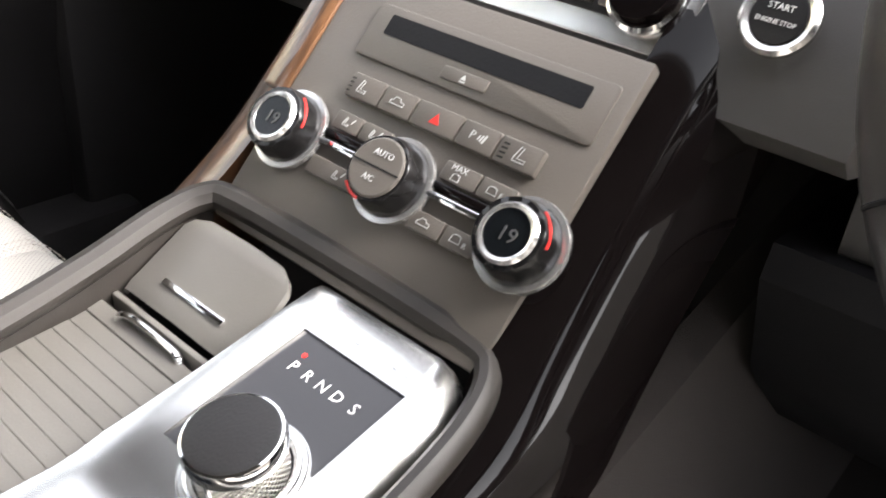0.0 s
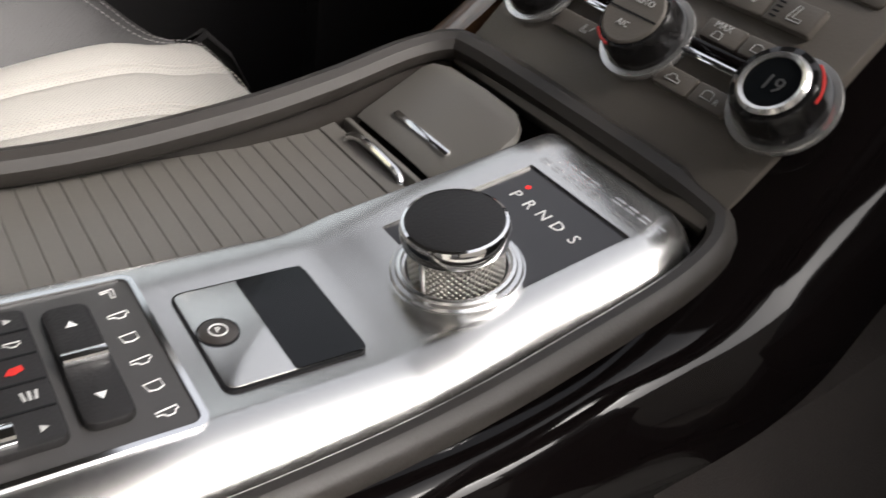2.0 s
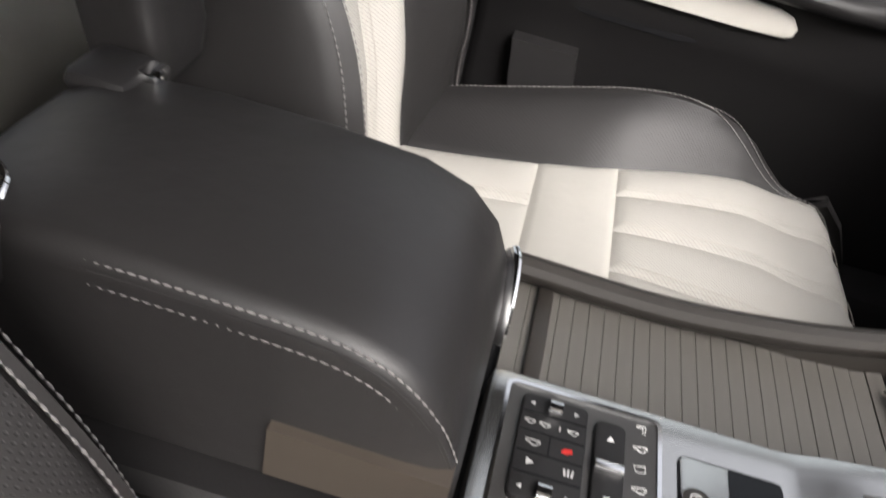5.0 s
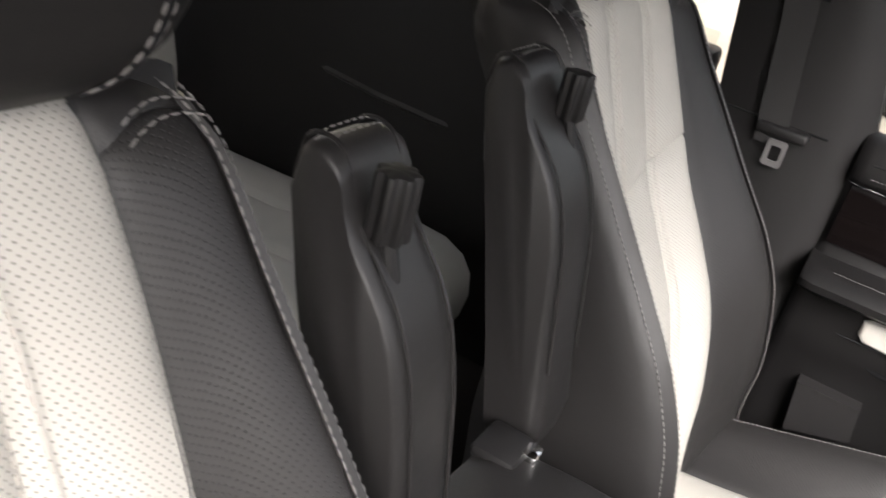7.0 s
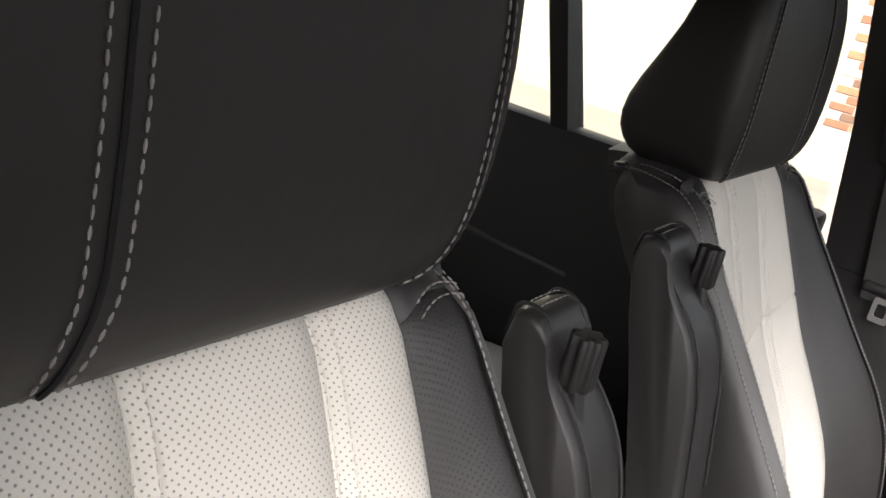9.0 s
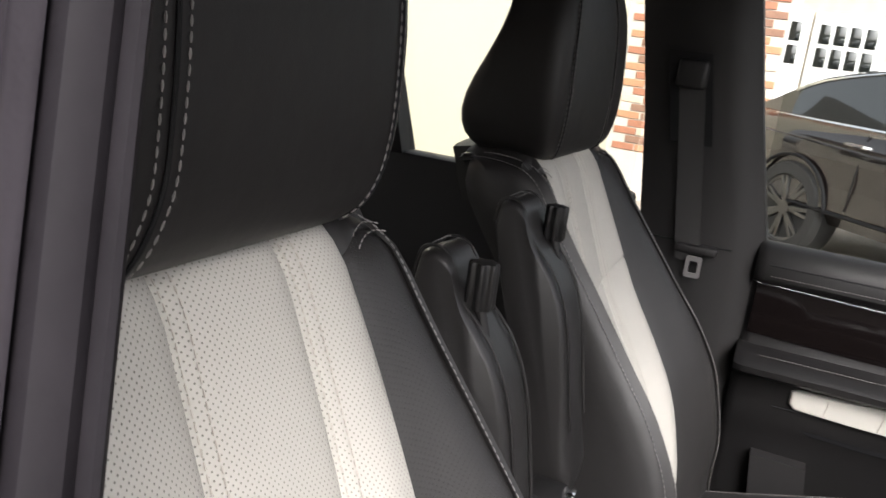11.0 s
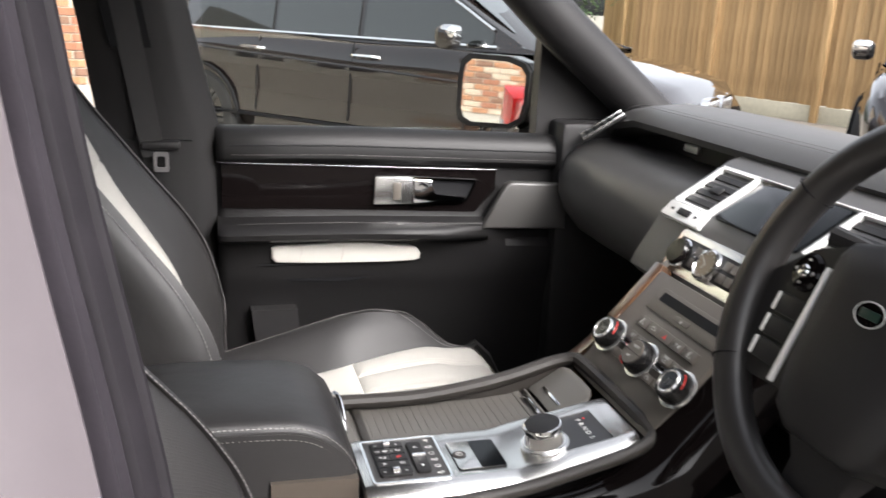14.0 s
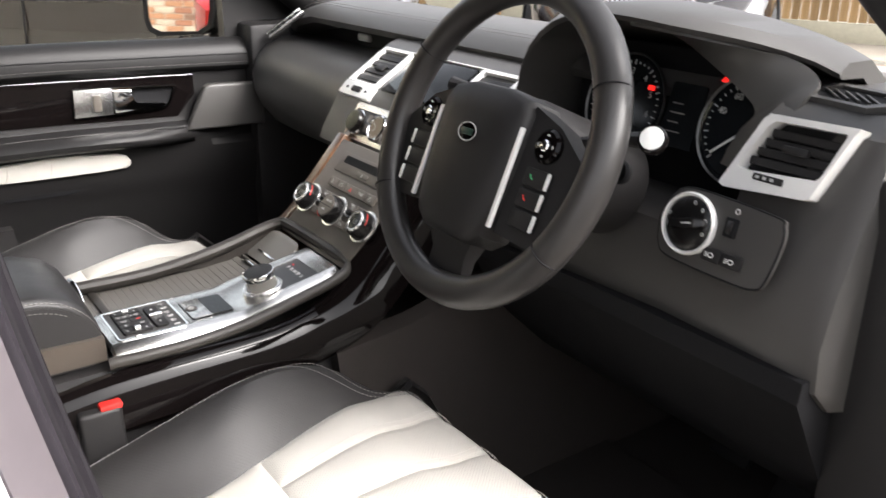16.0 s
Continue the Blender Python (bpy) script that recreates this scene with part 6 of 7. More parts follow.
def fold_armrest(s):
    """Slim armrest folded up beside a front seat, with a ribbed height knob."""
    a = thing("folding_armrest", "black leather folding armrest raised beside a front seat", "armrest", "folding armrests")
    prof = [(-0.316, 1.0), (-0.327, 1.05), (-0.338, 1.11), (-0.346, 1.15), (-0.356, 1.182), (-0.368, 1.205), (-0.382, 1.222), (-0.395, 1.238), (-0.402, 1.252), (-0.406, 1.264), (-0.413, 1.273), (-0.424, 1.276), (-0.434, 1.271), (-0.438, 1.25), (-0.425, 1.2), (-0.405, 1.14), (-0.38, 1.06), (-0.356, 0.975), (-0.318, 0.975)]
    up = 0.0 if s > 0 else 0.002
    sl = SLIDE[s][0]
    prof = [(y + sl, z + up) for y, z in prof]
    cy, cz = -0.395 + sl, 1.13
    kx, far = (0.132, 0.152) if s > 0 else (0.142, 0.162)
    near = 0.092 if s > 0 else 0.088
    loops = []
    for x, f in ((near, 0.88), (near + 0.002, 0.94), (near + 0.007, 0.985), (near + 0.014, 1.0), (far - 0.015, 1.0), (far - 0.007, 0.985), (far - 0.002, 0.94), (far, 0.88)):
        loops.append([(s * x, cy + (y - cy) * (f if f < 1 else 1), cz + (z - cz) * (1 - (1 - f) * 0.35)) for y, z in prof])
    part("pad", loft(loops), BLACK, a, "black leather pad", smooth=50)
    for x in (near + 0.0085, far - 0.0095):
        edge = [Vector((s * x, y + (0.0015 if y > cy else -0.0015), z + 0.0008)) for y, z in prof]
        pts = spline(edge[1:14], 4)
        part("piping", tube(pts, 0.0013, 6), BLACK, a)
    for dy in (-0.004, 0.004):
        strap = [(s * (near + 0.007 + (far - near - 0.015) * q), -0.425 + dy + sl, 1.2775 + up - 0.004 * (2 * q - 1) ** 6) for q in np.linspace(0, 1, 14)]
        part("stitching", stitches(strap, 0.0058, 0.0042, 0.0006), THREAD, a, "pale strap stitching")
    KN = Matrix.Translation((s * kx, -0.388 + sl, 1.234 + up))
    n = 84
    loops = []
    for z, f in ((0.0, 0.9), (0.002, 1.0), (0.034, 1.0), (0.036, 0.92), (0.037, 0.5)):
        ring = []
        for k in range(n):
            q = 2 * math.pi * k / n
            r = 0.0108 * f * (1 + 0.13 * math.copysign(abs(math.sin(7 * q)) ** 0.5, math.sin(7 * q)))
            ring.append(Vector((r * math.cos(q), r * math.sin(q), z)))
        loops.append([KN @ p for p in ring])
    part("height_knob", loft(loops), PLASTIC, a, "ribbed black height knob")
    part("knob_stem", tube([(s * kx, -0.388 + sl, 1.24 + up), (s * kx, -0.374 + sl, 1.195 + up)], 0.0046, 10), PLASTIC, a)


fold_armrest(1)
fold_armrest(-1)

# ---------------- rear bench ----------------
bench = thing("rear_bench", "ivory leather rear bench with pleated cushion and backrest", "car seat")
for x0, x1 in ((-0.66, -0.24), (-0.235, 0.235), (0.24, 0.66)):
    grid = []
    for y, z in ((-0.70, 0.66), (-0.665, 0.685), (-0.645, 0.72), (-0.638, 0.76), (-0.645, 0.795), (-0.665, 0.82), (-0.70, 0.835), (-0.76, 0.838), (-0.85, 0.83), (-0.95, 0.81), (-1.36, 0.79)):
        row = []
        for p in np.linspace(0, 1, 37):
            edge = (2 * p - 1) ** 10
            pleat = 0.007 * math.exp(-((p * 3) % 1 - 0.0) ** 2 / 0.002) + 0.007 * math.exp(-((p * 3) % 1 - 1.0) ** 2 / 0.002)
            row.append((x0 + (x1 - x0) * p, y - 0.035 * edge, z - 0.03 * edge - pleat))
        grid.append(row)
    part("cushion", sheet(grid, 0.06), WHITE, bench, "ivory leather cushion")
    grid = []
    for y, z in ((-1.32, 0.80), (-1.33, 0.9), (-1.38, 1.1), (-1.44, 1.28), (-1.47, 1.32), (-1.52, 1.31)):
        grid.append([(x0 + (x1 - x0) * p, y, z - (0.012 if p in (0, 1) else 0)) for p in np.linspace(0, 1, 13)])
    part("backrest", sheet(grid, 0.06, (0, 1, 0)), BLACK if x0 > -0.3 and x1 < 0.3 else WHITE, bench, "leather backrest")
part("plinth", box(-0.66, 0.66, -1.4, -0.68, 0.56, 0.78, 0.02), PLASTIC, bench)

fixed("rear_door_armrest", loft([[(-0.775, y, z - 0.012), (-0.742 - e, y, z - 0.009), (-0.736 - e, y, z), (-0.742 - e, y, z + 0.009), (-0.775, y, z + 0.012)] for y, z, e in ((-1.09, 0.966, 0.01), (-1.06, 0.965, 0.0), (-0.945, 0.957, 0.0), (-0.81, 0.955, 0.0), (-0.79, 0.955, 0.012))]), DASH_SHADED, "dark grey armrest edge on the rear passenger door", "armrest")

# ---------------- seat belts ----------------
DARKSTEEL = surface("dull_steel", (0.12, 0.115, 0.115), 0.5, spread=0.1)
belt = thing("seat_belt", "dark seat belt with a steel tongue hanging on the passenger pillar", "seat belt")
part("webbing", loft([[(x, y + 0.02, z), (x, y - 0.02, z), (x - 0.002, y - 0.02, z), (x - 0.002, y + 0.02, z)] for x, y, z in ((-0.714, -0.328, 1.12), (-0.703, -0.350, 1.27), (-0.690, -0.363, 1.36), (-0.676, -0.374, 1.43))]), BELT, belt)
part("guide_slot", loft([[(x, y + 0.033, z), (x, y - 0.033, z), (x - 0.004, y - 0.033, z), (x - 0.004, y + 0.033, z)] for x, y, z in ((-0.6985, -0.356, 1.31), (-0.677, -0.380, 1.45))]), RUBBER, belt, "black belt guide panel")
part("belt_anchor", box(-0.70, -0.67, -0.395, -0.348, 1.395, 1.44, 0.008, 3), PLASTIC, belt)
part("tongue", box(-0.728, -0.704, -0.350, -0.283, 1.134, 1.149, 0.005, 3), PLASTIC, belt)
part("tongue_plate", frame_of(rounded(0.026, 0.036, 0.004, 3), rounded(0.014, 0.02, 0.003, 3), -0.001, 0.001, turn=Matrix.Translation((-0.712, -0.316, 1.112)) @ pose(0, 0, 0, 90, 0, 90)), DARKSTEEL, belt, "dull metal tongue plate")
part("lower_webbing", box(-0.732, -0.729, -0.36, -0.325, 0.62, 1.125, 0), BELT, belt)
bk = thing("belt_buckle", "black seat belt buckle with red button beside the driver seat", "buckle")
part("body", box(0.135, 0.163, -0.155, -0.105, 0.77, 0.872, 0.006, 3, turn=None), PLASTIC, bk)
part("release_button", box(0.137, 0.161, -0.13, -0.104, 0.868, 0.877, 0.003), RED, bk, "red release button")
part("stalk", box(0.140, 0.158, -0.15, -0.11, 0.6, 0.775, 0.004), RUBBER, bk)

# ---------------- pedals and mats ----------------
for x, w, h in ((0.42, 0.035, 0.07), (0.53, 0.028, 0.11)):
    pd = thing("foot_pedal", "black ribbed rubber pedal in the dark footwell", "pedal", "pedals")
    part("pad", box(x - w, x + w, -0.006, 0.006, -h / 2, h / 2, 0.004, turn=Matrix.Translation((0, 0.72, 0.66)) @ pose(0, 0, 0, -30)), RUBBER, pd)
    part("arm", tube([(x, 0.73, 0.67), (x, 0.8, 0.8), (x, 0.85, 0.95)], 0.008, 8), PLASTIC, pd)
fixed("floor_mat", box(0.2, 0.66, 0.05, 0.66, 0.561, 0.57, 0.004), CARPET, "black carpet mat in the driver footwell", "mat", kind="")
fixed("floor_mat", box(-0.66, -0.2, 0.05, 0.66, 0.561, 0.57, 0.004), CARPET, "black carpet mat in the passenger footwell", "mat", kind="")

# bonnet and wing outside
bonnet = []
for y, z in ((0.96, 1.13), (1.05, 1.16), (1.3, 1.15), (1.7, 1.1), (2.0, 1.02), (2.1, 0.9)):
    bonnet.append([(x, y, z - 0.05 * (abs(x) / 0.85) ** 4) for x in np.linspace(-0.82, 0.82, 13)])
fixed("bonnet", sheet(bonnet, 0.02), PAINT, "white painted bonnet beyond the windscreen", "car body")
fixed("front_wing", box(0.78, 0.85, 0.95, 2.0, 0.4, 1.08, 0.03), PAINT, "white painted front wing", "car body")
fixed("front_wing", box(-0.85, -0.78, 0.95, 2.0, 0.4, 1.08, 0.03), PAINT, "white painted front wing", "car body")


# ---------------- outside: cars, walls, fence, trees ----------------
MORTAR = surface("pale_mortar", (0.40, 0.37, 0.32), 0.9, bump=0.5, grain=200)
CREAM = surface("cream_render", (0.40, 0.375, 0.29), 0.8, spread=0.03, scale=2)
WHITEWOOD = surface("white_door_paint", (0.6, 0.6, 0.58), 0.5, spread=0.03)
def fence_wood():
    m, t, b = nodes("fence_board_wood")
    info = t.nodes.new("ShaderNodeObjectInfo")
    co = t.nodes.new("ShaderNodeTexCoord")
    mp = t.nodes.new("ShaderNodeMapping")
    mp.inputs["Scale"].default_value = (60, 60, 2.5)
    t.links.new(co.outputs["Object"], mp.inputs["Vector"])
    n = add(t, "ShaderNodeTexNoise", Scale=1.0, Detail=6.0)
    t.links.new(mp.outputs[0], n.inputs["Vector"])
    r = t.nodes.new("ShaderNodeValToRGB")
    r.color_ramp.elements[0].position, r.color_ramp.elements[0].color = 0.3, (0.26, 0.16, 0.07, 1)
    r.color_ramp.elements[1].position, r.color_ramp.elements[1].color = 0.75, (0.52, 0.35, 0.17, 1)
    t.links.new(n.outputs["Fac"], r.inputs[0])
    hv = t.nodes.new("ShaderNodeHueSaturation")
    mr = t.nodes.new("ShaderNodeMapRange")
    mr.inputs[3].default_value, mr.inputs[4].default_value = 0.72, 1.15
    t.links.new(info.outputs["Random"], mr.inputs[0])
    t.links.new(mr.outputs[0], hv.inputs["Value"])
    t.links.new(r.outputs[0], hv.inputs["Color"])
    t.links.new(hv.outputs[0], b.inputs["Base Color"])
    b.inputs["Roughness"].default_value = 0.85
    return m


FENCE = fence_wood()
CONCRETE = surface("gravel_board_concrete", (0.5, 0.47, 0.36), 0.9, spread=0.2)
TYRE = surface("tyre_rubber", (0.015, 0.015, 0.015), 0.75, bump=0.4, grain=90)
DGLASS = surface("tinted_car_glass", (0.010, 0.012, 0.011), 0.03, spread=0.1, rough_spread=0.01, coat=1.0, spec=0.8)
LEAF = surface("evergreen_leaves", (0.05, 0.085, 0.03), 0.6, spread=0.5, scale=2)


def parked_car(m, name, label, length, width, height, coupe, paint=DARKPAINT):
    """A parked car: x across, y along with the nose at +y, z up."""
    c = thing(name, label, "car")
    c.matrix_world = m
    L, W, H = length / 2, width / 2, height
    rows = []
    for y, zt, zs, w in ((-L, 0.80, 0.45, 0.80), (-L + 0.06, 1.0, 0.36, 0.9), (-L + 0.3, 1.08, 0.33, 0.97), (-0.8, 1.05, 0.33, 1.0), (0.2, 1.02, 0.33, 1.0), (0.75, 1.03, 0.33, 1.0), (1.1, 1.02, 0.33, 0.99), (L - 0.5, 0.93, 0.33, 0.96), (L - 0.15, 0.84, 0.34, 0.88), (L, 0.68, 0.42, 0.74)):
        ww = W * w
        rows.append([(-ww * 0.9, y, zs), (-ww, y, zs + 0.12), (-ww * 0.985, y, zt * 0.62), (-ww * 1.0, y, zt * 0.80), (-ww * 0.975, y, zt - 0.08), (-ww * 0.93, y, zt - 0.015), (-ww * 0.87, y, zt + 0.01), (0, y, zt + 0.04), (ww * 0.87, y, zt + 0.01), (ww * 0.93, y, zt - 0.015), (ww * 0.975, y, zt - 0.08), (ww * 1.0, y, zt * 0.80), (ww * 0.985, y, zt * 0.62), (ww, y, zs + 0.12), (ww * 0.9, y, zs)])
    bm = loft(rows)
    bmesh.ops.subdivide_edges(bm, edges=bm.edges[:], cuts=1, use_grid_fill=True, smooth=0.6)
    part("body", bm, paint, c, "glossy bodywork")
    tail = -L + 0.35 if coupe else -L + 0.2
    cab = []
    keys = [(tail - 0.1, 1.09, 0.86), (tail + 0.2, 1.2 if coupe else 1.4, 0.85), (tail + 0.65, 1.4 if coupe else H - 0.1, 0.82), (-0.75, H - 0.1 if coupe else H - 0.03, 0.79), (-0.3, H - 0.015, 0.77), (0.05, H, 0.765), (0.35, H - 0.045, 0.77), (0.75, H - 0.19, 0.80), (1.1, H - 0.38, 0.84), (1.5, 1.04, 0.87)]
    prof = tuple((p.x, p.y, p.z) for p in spline(keys, 3))
    for y, z, w in prof:
        ww = W * w
        cab.append([(-W * 0.9, y, 1.02), (-W * 0.88, y, min(z, 1.06)), (-ww, y, z - 0.04), (-ww * 0.8, y, z), (0, y, z + 0.02), (ww * 0.8, y, z), (ww, y, z - 0.04), (W * 0.88, y, min(z, 1.06)), (W * 0.9, y, 1.02)])
    part("cabin", loft(cab), paint, c, "roof and pillars")
    for s in (-1, 1):
        def side(y, f):
            for (a, za, wa), (b, zb, wb) in zip(prof, prof[1:]):
                if y <= b:
                    q = (y - a) / (b - a)
                    zt, w = za + (zb - za) * q, wa + (wb - wa) * q
                    break
            z = 1.065 + (zt - 0.075 - 1.065) * f
            xx = W * (0.885 + (w - 0.885) * min(1.0, (z - 1.06) / max(0.02, zt - 0.04 - 1.06)))
            return (s * (xx + 0.006), y, z)
        for y0, y1 in ((tail + 0.45, -0.72), (-0.68, 0.08), (0.13, 1.16)):
            grid = [[side(y0 + (y1 - y0) * p, f) for p in np.linspace(0, 1, 6)] for f in (0.0, 0.5, 1.0)]
            part("side_window", sheet(grid, 0.004), DGLASS, c, "dark side window")
        arc = [side(y, 1.0) for y in np.linspace(tail + 0.42, 1.16, 24)]
        part("window_trim", tube([(x + s * 0.004, y, z + 0.014) for x, y, z in arc], 0.009, 6), CHROME, c, "bright window surround")
        line = [side(y, 0.0) for y in np.linspace(tail + 0.3, 1.2, 16)]
        part("waist_trim", tube([(x + s * 0.006, y, z - 0.012) for x, y, z in line], 0.012, 6), CHROME, c, "bright waist trim")
        for y in (-0.78, 0.1, 1.05):
            part("door_gap", tube([(s * (W * 0.955 + 0.004), y, 1.02), (s * (W + 0.002), y, 0.76), (s * (W + 0.002), y - 0.02, 0.47)], 0.006, 6), RUBBER, c)
        part("sill_line", tube([(s * (W + 0.001), -1.35, 0.43), (s * (W + 0.004), 0.0, 0.43), (s * (W + 0.001), 1.3, 0.43)], 0.014, 6), RUBBER, c)
        part("crease", tube([(s * (W + 0.0), -1.9, 0.93), (s * (W + 0.004), 0.0, 0.86), (s * (W + 0.0), 1.5, 0.80)], 0.008, 6), paint, c)
        for y in (-0.83, 0.22):
            part("door_grip", tube([(s * (W * 0.985), y - 0.12, 0.93), (s * (W * 1.015), y - 0.08, 0.935), (s * (W * 1.015), y + 0.08, 0.935), (s * (W * 0.985), y + 0.12, 0.93)], 0.013, 6), CHROME, c)
        dm = part("door_mirror", box(s * (W + 0.02), s * (W + 0.19), 0.88, 1.02, 1.03, 1.18, 0.05, 4), DARKPAINT, c)
        part("mirror_cap", box(s * (W + 0.03), s * (W + 0.185), 0.91, 1.03, 1.09, 1.186, 0.04, 4), CHROME, dm)
        for y in (-L + 1.05, L - 0.89):
            tm = Matrix.Translation((s * (W - 0.12), y, 0.37)) @ pose(0, 0, 0, 0, s * 90, 0)
            wh = part("wheel", lathe([(0.24, -0.1), (0.34, -0.12), (0.372, -0.08), (0.375, 0.08), (0.34, 0.125), (0.26, 0.13), (0.245, 0.09), (0.0, 0.08)], 40, tm), TYRE, c, "black tyre")
            rim_bm = lathe([(0.235, 0.1), (0.26, 0.115), (0.25, 0.09), (0.236, 0.08)], 36, tm)
            for k in range(7):
                box(-0.016, 0.016, 0.04, 0.245, 0.09, 0.115, 0.006, 2, into=rim_bm, turn=tm @ pose(0, 0, 0, 0, 0, 360 * k / 7 + 6))
                box(-0.016, 0.016, 0.04, 0.245, 0.09, 0.115, 0.006, 2, into=rim_bm, turn=tm @ pose(0, 0, 0, 0, 0, 360 * k / 7 - 6))
            lathe([(0.055, 0.08), (0.055, 0.12), (0.0, 0.122)], 20, tm, into=rim_bm)
            part("rim", rim_bm, surface("dark_alloy", (0.12, 0.12, 0.12), 0.35, metal=1.0) if "dark_alloy" not in bpy.data.materials else bpy.data.materials["dark_alloy"], wh, "dark alloy rim")
            arch = [(s * (W + 0.004), y + 0.41 * math.cos(a), 0.37 + 0.41 * math.sin(a)) for a in np.linspace(0.05, math.pi - 0.05, 20)]
            part("arch", tube(arch, 0.014, 8), RUBBER, c)
        lamp = loft([[(s * W * f, L - d, z) for f, d, z in ((0.42, 0.03 + k, 0.66), (0.42, 0.05 + k, 0.76), (0.62, 0.13 + k, 0.80), (0.80, 0.3 + k, 0.80), (0.82, 0.33 + k, 0.72), (0.6, 0.12 + k, 0.66))] for k in (-0.02, 0.06)])
        part("headlight", lamp, surface("lamp_glass", (0.55, 0.57, 0.6), 0.08, metal=0.6) if "lamp_glass" not in bpy.data.materials else bpy.data.materials["lamp_glass"], c, "clear headlight")
        kid = frame_of(rounded(0.30, 0.15, 0.06, 5), rounded(0.27, 0.12, 0.045, 5), 0, 0.05, turn=Matrix.Translation((s * 0.18, L - 0.04, 0.72)) @ pose(0, 0, 0, 90, 0, 0) @ pose(0, 0, -0.05))
        gr = part("grille", kid, CHROME, c, "bright grille ring")
        for k in range(8):
            x = s * 0.18 - 0.115 + 0.23 * k / 7
            part("grille_bar", box(x - 0.008, x + 0.008, L - 0.02, L + 0.012, 0.66, 0.78, 0.003), CHROME, gr)
        part("fog_lamp", lathe([(0.05, 0.0), (0.05, 0.03), (0.0, 0.035)], 20, Matrix.Translation((s * 0.62, L - 0.16, 0.52)) @ pose(0, 0, 0, -90)), CHROME, c)
    part("lower_grille", box(-0.5, 0.5, L - 0.1, L - 0.02, 0.40, 0.54, 0.03), RUBBER, c)
    part("number_plate", box(-0.26, 0.26, L - 0.02, L + 0.005, 0.52, 0.63, 0.004), WHITEWOOD, c, "blank pale plate")
    ws = [[(x * W * w, y, z) for x in np.linspace(-1, 1, 8)] for y, z, w in ((0.42, H - 0.07, 0.68), (0.78, H - 0.215, 0.72), (1.25, 1.13, 0.78))]
    ws = [[(x, y + 0.012, z + 0.03 - 0.02 * (abs(x) / W) ** 2) for x, y, z in r] for r in ws]
    part("windscreen", sheet(ws, 0.004), DGLASS, c, "dark windscreen")
    return c


parked_car(Matrix.Translation((-6.0, 1.42, 0.105)) @ pose(0, 0, 0, 0, 0, -46.5), "parked_coupe_suv", "glossy black coupe-roofed car parked beside the yard wall", 4.88, 1.96, 1.63, True)
parked_car(Matrix.Translation((-4.9, 6.3, 0.105)) @ pose(0, 0, 0, 0, 0, -137.4), "parked_suv", "glossy dark car with a bright twin grille parked facing the yard", 4.8, 1.92, 1.74, False)

# own rear quarter on the passenger side, with its red tail lamp
fixed("rear_quarter", loft([[(-0.80, y, 0.45), (-w, y, 0.5), (-w - 0.02, y, 0.9), (-w, y, 1.12), (-0.80, y, 1.19)] for y, w in ((-0.46, 0.86), (-1.0, 0.90), (-1.7, 0.94), (-2.2, 0.965), (-2.32, 0.94))]), PAINT, "white painted rear quarter outside the rear door", "car body")
TAIL = surface("red_tail_lens", (0.55, 0.012, 0.012), 0.12, spread=0.1, rough_spread=0.03)
tl = thing("tail_lamp", "red tail lamp on the corner of the rear quarter", "tail lamp")
part("lens", loft([[(-0.86, y, z0), (-w, y, z0 + 0.01), (-w, y, z1 - 0.01), (-0.86, y, z1)] for y, w, z0, z1 in ((-2.0, 0.975, 0.93, 1.14), (-2.1, 1.025, 0.88, 1.19), (-2.25, 1.035, 0.86, 1.2), (-2.34, 1.0, 0.86, 1.18))]), TAIL, tl, "red lens")
part("clear_band", loft([[(-0.88, y, 0.99), (-w - 0.003, y, 0.985), (-w - 0.003, y, 1.015), (-0.88, y, 1.01)] for y, w in ((-2.08, 1.02), (-2.25, 1.035), (-2.33, 1.004))]), LIGHTGREY, tl, "pale lamp band")

# brick and cream house wall on the passenger side, towards the rear
WX = -7.6
wall = tagged(new("wall_house", mesh_of("wall_house", box(WX - 0.3, WX - 0.012, -1.95, -0.55, 0.0, 5.0, 0), MORTAR)), "weathered red brick house wall with pale mortar", "wall", "", "structure")
fixed("wall_render", box(WX - 0.3, WX, -7.5, -1.95, 0.0, 5.0, 0.01), CREAM, "smooth cream rendered wall", "wall")


# bricks of the house wall, each its own piece
rng = random.Random(4)
BRICKS = [surface("brick_tone_%s" % n, c, 0.85, bump=0.7, grain=150, spread=0.3, scale=14) for n, c in (("red", (0.27, 0.115, 0.065)), ("orange", (0.34, 0.17, 0.09)), ("pale", (0.45, 0.36, 0.27)), ("brown", (0.18, 0.10, 0.065)))]
brick_meshes = [mesh_of("brick", box(-0.012, 0.012, -0.105, 0.105, -0.0325, 0.0325, 0.004, 1), b, 0) for b in BRICKS]
count = 0
for row in range(40):
    z = 0.6 + row * 0.075
    for col in range(7):
        y = -1.9 + 0.11 + col * 0.225 - (0.11 if row % 2 else 0)
        if y < -1.86 or y > -0.62 or count >= 280:
            continue
        ob = new("brick", brick_meshes[rng.choice((0, 0, 1, 1, 2, 3))])
        ob.parent = wall
        ob.location = (WX - 0.012 + rng.uniform(-0.003, 0.003), y + rng.uniform(-0.004, 0.004), z)
        count += 1

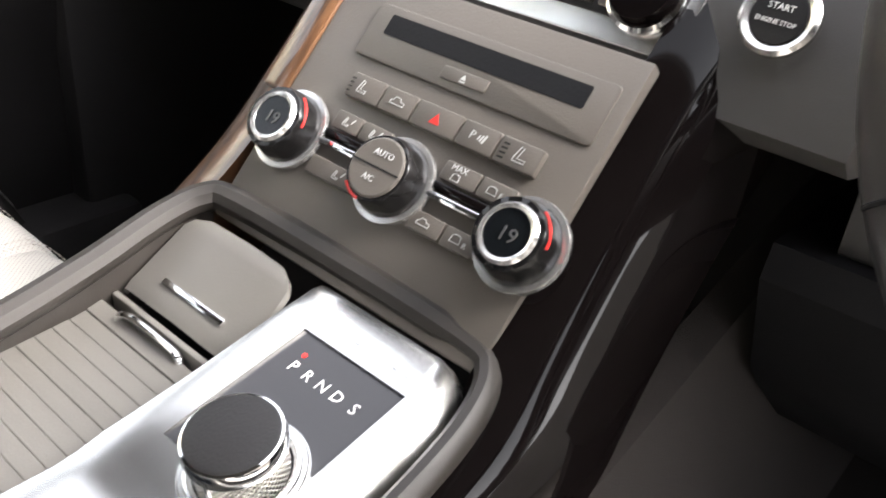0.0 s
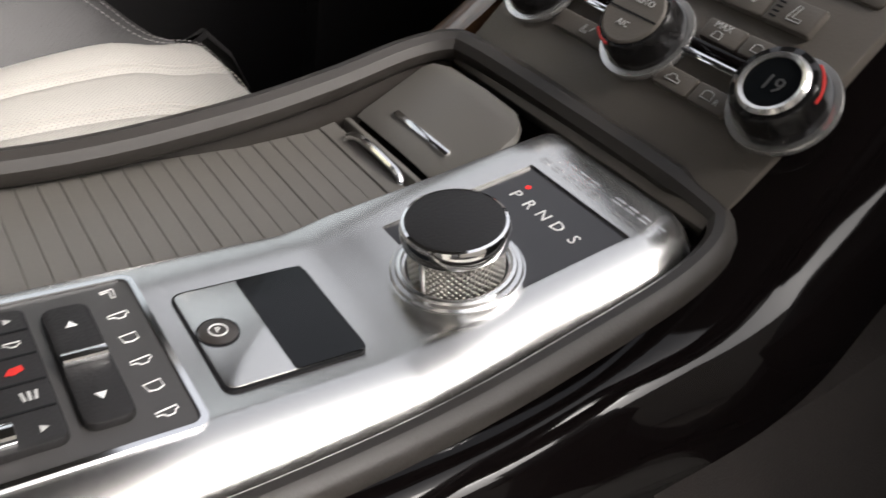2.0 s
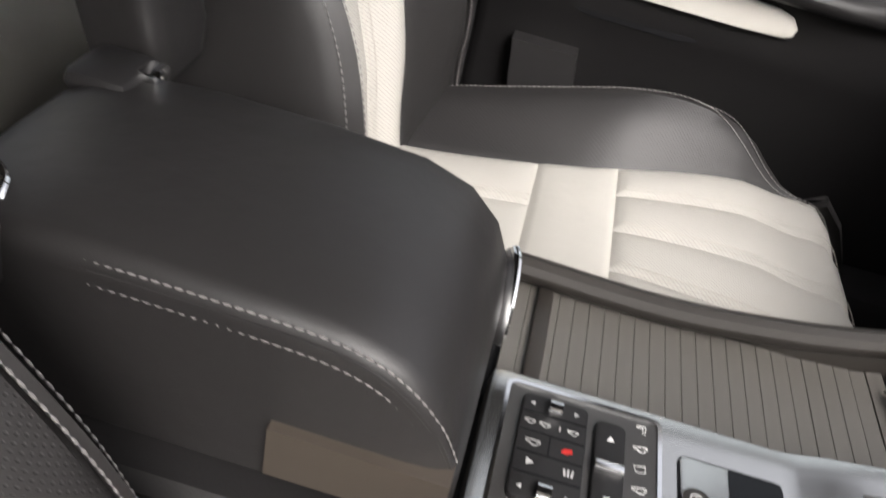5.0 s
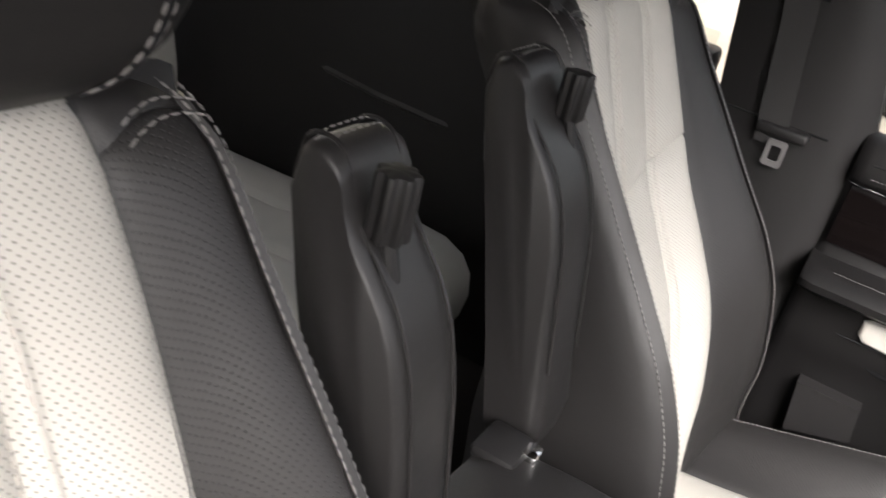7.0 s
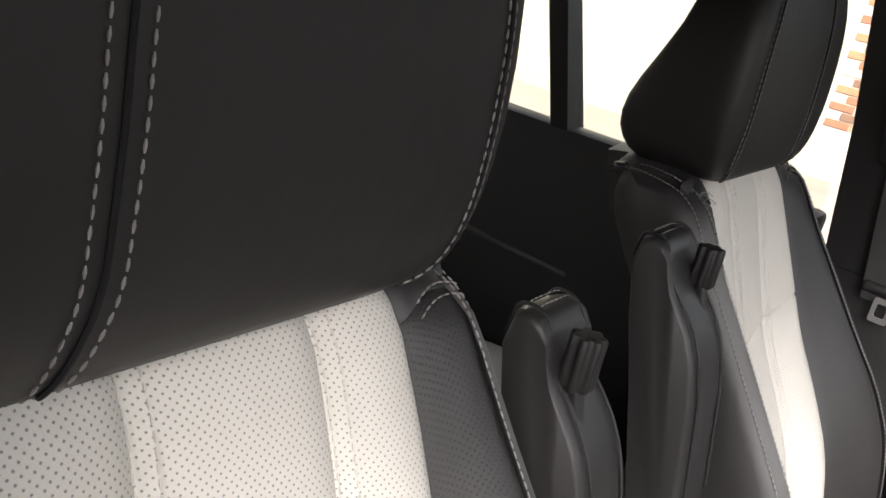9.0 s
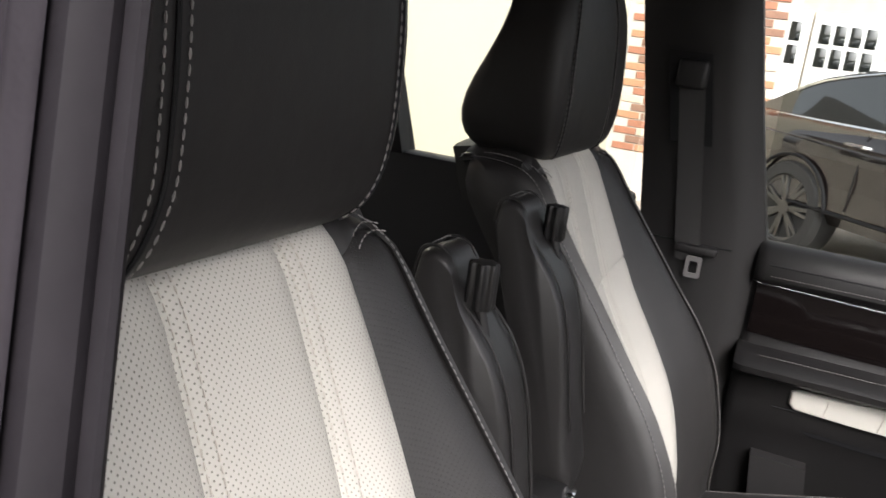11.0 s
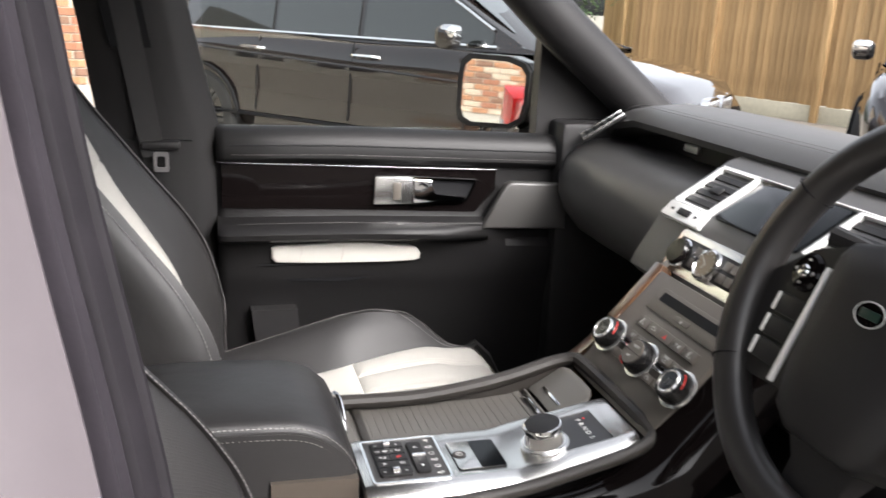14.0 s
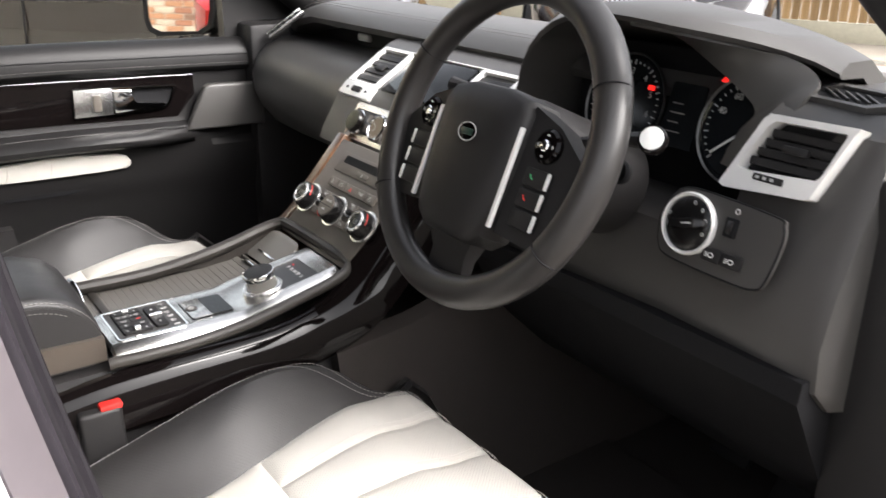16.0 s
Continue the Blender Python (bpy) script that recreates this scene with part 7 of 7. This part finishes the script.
# brick wall behind the car, seen in the door mirror
rear_wall = tagged(new("wall_back", mesh_of("wall_back", box(-7.2, 2.5, -9.3, -9.012, 0.0, 3.1, 0), MORTAR)), "mottled brick wall with pale mortar behind the car", "wall", "", "structure")
count = 0
for row in range(30):
    for col in range(12):
        x = -2.6 + col * 0.225 + (0.11 if row % 2 else 0)
        if count >= 300:
            continue
        ob = new("brick", brick_meshes[rng.choice((0, 1, 1, 2, 2, 3))])
        ob.parent = rear_wall
        ob.rotation_euler[2] = radians(90)
        ob.location = (x, -9.012, 0.7 + row * 0.075)
        count += 1

fixed("roof_back", loft([[(x, -8.7, 3.05), (x, -8.7, 3.17), (x, -11.6, 4.6), (x, -11.6, 4.4)] for x in (-7.5, 2.8)]), surface("dark_roof_tile", (0.06, 0.05, 0.045), 0.85, bump=0.6, grain=30, spread=0.4, scale=5), "dark tiled roof over the brick wall", "roof")
for k, x in enumerate((-5.9, -4.2)):
    win = fixed("window_%d" % (3 + k), frame_of(rounded(1.3, 1.15, 0.01, 1), rounded(1.1, 0.95, 0.01, 1), 0, 0.07, turn=Matrix.Translation((x, -9.012, 1.75)) @ pose(0, 0, 0, 90, 0, 180)), WHITEWOOD, "white framed house window with dark panes", "window")
    for dx in (-0.275, 0.275):
        part("pane", box(x + dx - 0.24, x + dx + 0.24, -9.01, -8.98, 1.29, 2.21, 0.004), DGLASS, win)
    part("mullion", box(x - 0.035, x + 0.035, -9.01, -8.95, 1.275, 2.225, 0.004), WHITEWOOD, win)

# garage with white windowed doors
gar = thing("garage", "pale brick garage with white windowed doors", "garage")
PALEBRICK = surface("pale_garage_brick", (0.45, 0.38, 0.29), 0.9, bump=0.4, grain=60, spread=0.25, scale=7)
part("wall", box(-12.3, -12.0, -3.2, 0.62, 0, 4.2, 0.01), PALEBRICK, gar, "pale brick wall")
part("roof", box(-13.0, -11.8, -3.4, 0.8, 4.2, 4.4, 0.02), RUBBER, gar)
for y0 in (-1.35, -0.42):
    gd = part("garage_door", box(-12.0, -11.93, y0, y0 + 0.9, 0.0, 2.32, 0.01), WHITEWOOD, gar, "white timber door")
    for j in range(2):
        for i in range(4):
            ya, za = y0 + 0.09 + i * 0.187, 1.62 + j * 0.30
            part("pane", box(-11.935, -11.922, ya, ya + 0.14, za, za + 0.25, 0.004), DGLASS, gd, "dark window pane")

# close-board fence
fence = thing("fence", "weathered close-board timber fence on pale concrete base boards", "fence")
FA, FB = Vector((-13.0, 6.4, 0)), Vector((1.5, 11.6, 0))
fd = (FB - FA).normalized()
ft = Matrix.Translation(FA) @ Matrix.Rotation(math.atan2(fd.y, fd.x), 4, "Z")
flen = (FB - FA).length
bmesh_board = mesh_of("board", box(-0.049, 0.049, -0.012, 0.012, 0.32, 2.3, 0.004, 1), FENCE, 0)
k = 0
x = 0.06
while x < flen:
    ob = new("board", bmesh_board)
    ob.parent = fence
    ob.matrix_local = ft @ Matrix.Translation((x, rng.uniform(-0.006, 0.006), rng.uniform(-0.015, 0.015))) @ pose(0, 0, 0, 0, 0, 9 + rng.uniform(-3, 3))
    x += 0.107
for x in np.arange(0.5, flen, 1.83):
    part("post", box(x - 0.05, x + 0.05, -0.1, -0.02, 0, 2.35, 0.006, turn=ft), FENCE, fence)
    part("base_board", box(x + 0.05, x + 1.78, -0.05, 0.0, 0.0, 0.32, 0.006, turn=ft), CONCRETE, fence)

# shrubs and trees behind
def leafy(name, at, size, label, seed, trunk_h=1.2):
    r = random.Random(seed)
    t = thing(name, label, "tree")
    t.location = at
    trunk = tube([(0, 0, 0), (0.05, 0.02, trunk_h * 0.6), (0.0, 0.08, trunk_h + size * 0.6)], [0.11, 0.085, 0.03], 8)
    for k in range(7):
        a = r.uniform(0, 6.28)
        tube([(0, 0.03, trunk_h * 0.7 + 0.1 * k), (0.5 * size * math.cos(a), 0.5 * size * math.sin(a), trunk_h + 0.12 * k + 0.3 * size)], [0.035, 0.01], 6, into=trunk)
    part("trunk", trunk, surface("bark", (0.1, 0.075, 0.05), 0.9, bump=0.6, grain=60) if "bark" not in bpy.data.materials else bpy.data.materials["bark"], t)
    verts, faces = [], []
    for c in range(110):
        cen = Vector((r.gauss(0, 0.42), r.gauss(0, 0.42), abs(r.gauss(0.55, 0.4)))) * size + Vector((0, 0, trunk_h * 0.6))
        for _ in range(42):
            p = cen + Vector((r.gauss(0, 0.13), r.gauss(0, 0.13), r.gauss(0, 0.11))) * size
            d = Vector((r.uniform(-1, 1), r.uniform(-1, 1), r.uniform(-0.6, 0.6))).normalized()
            n = d.orthogonal().normalized()
            ln, wd = r.uniform(0.07, 0.13), r.uniform(0.025, 0.045)
            b = len(verts)
            verts += [p - d * ln / 2, p + n * wd / 2, p + d * ln / 2, p - n * wd / 2]
            faces.append((b, b + 1, b + 2, b + 3))
    me = bpy.data.meshes.new("crown")
    me.from_pydata(verts, [], faces)
    me.materials.append(LEAF)
    ob = new("crown", me)
    ob.parent = t
    ob["kind"] = "stuff"


for i, (x, y, sc) in enumerate(((-13.6, 1.5, 1.6), (-13.4, 3.2, 1.8), (-13.8, 5.0, 1.7))):
    leafy("shrub", (x, y, 0.3), sc, "dense dark green evergreen shrub behind the parked car", 10 + i)
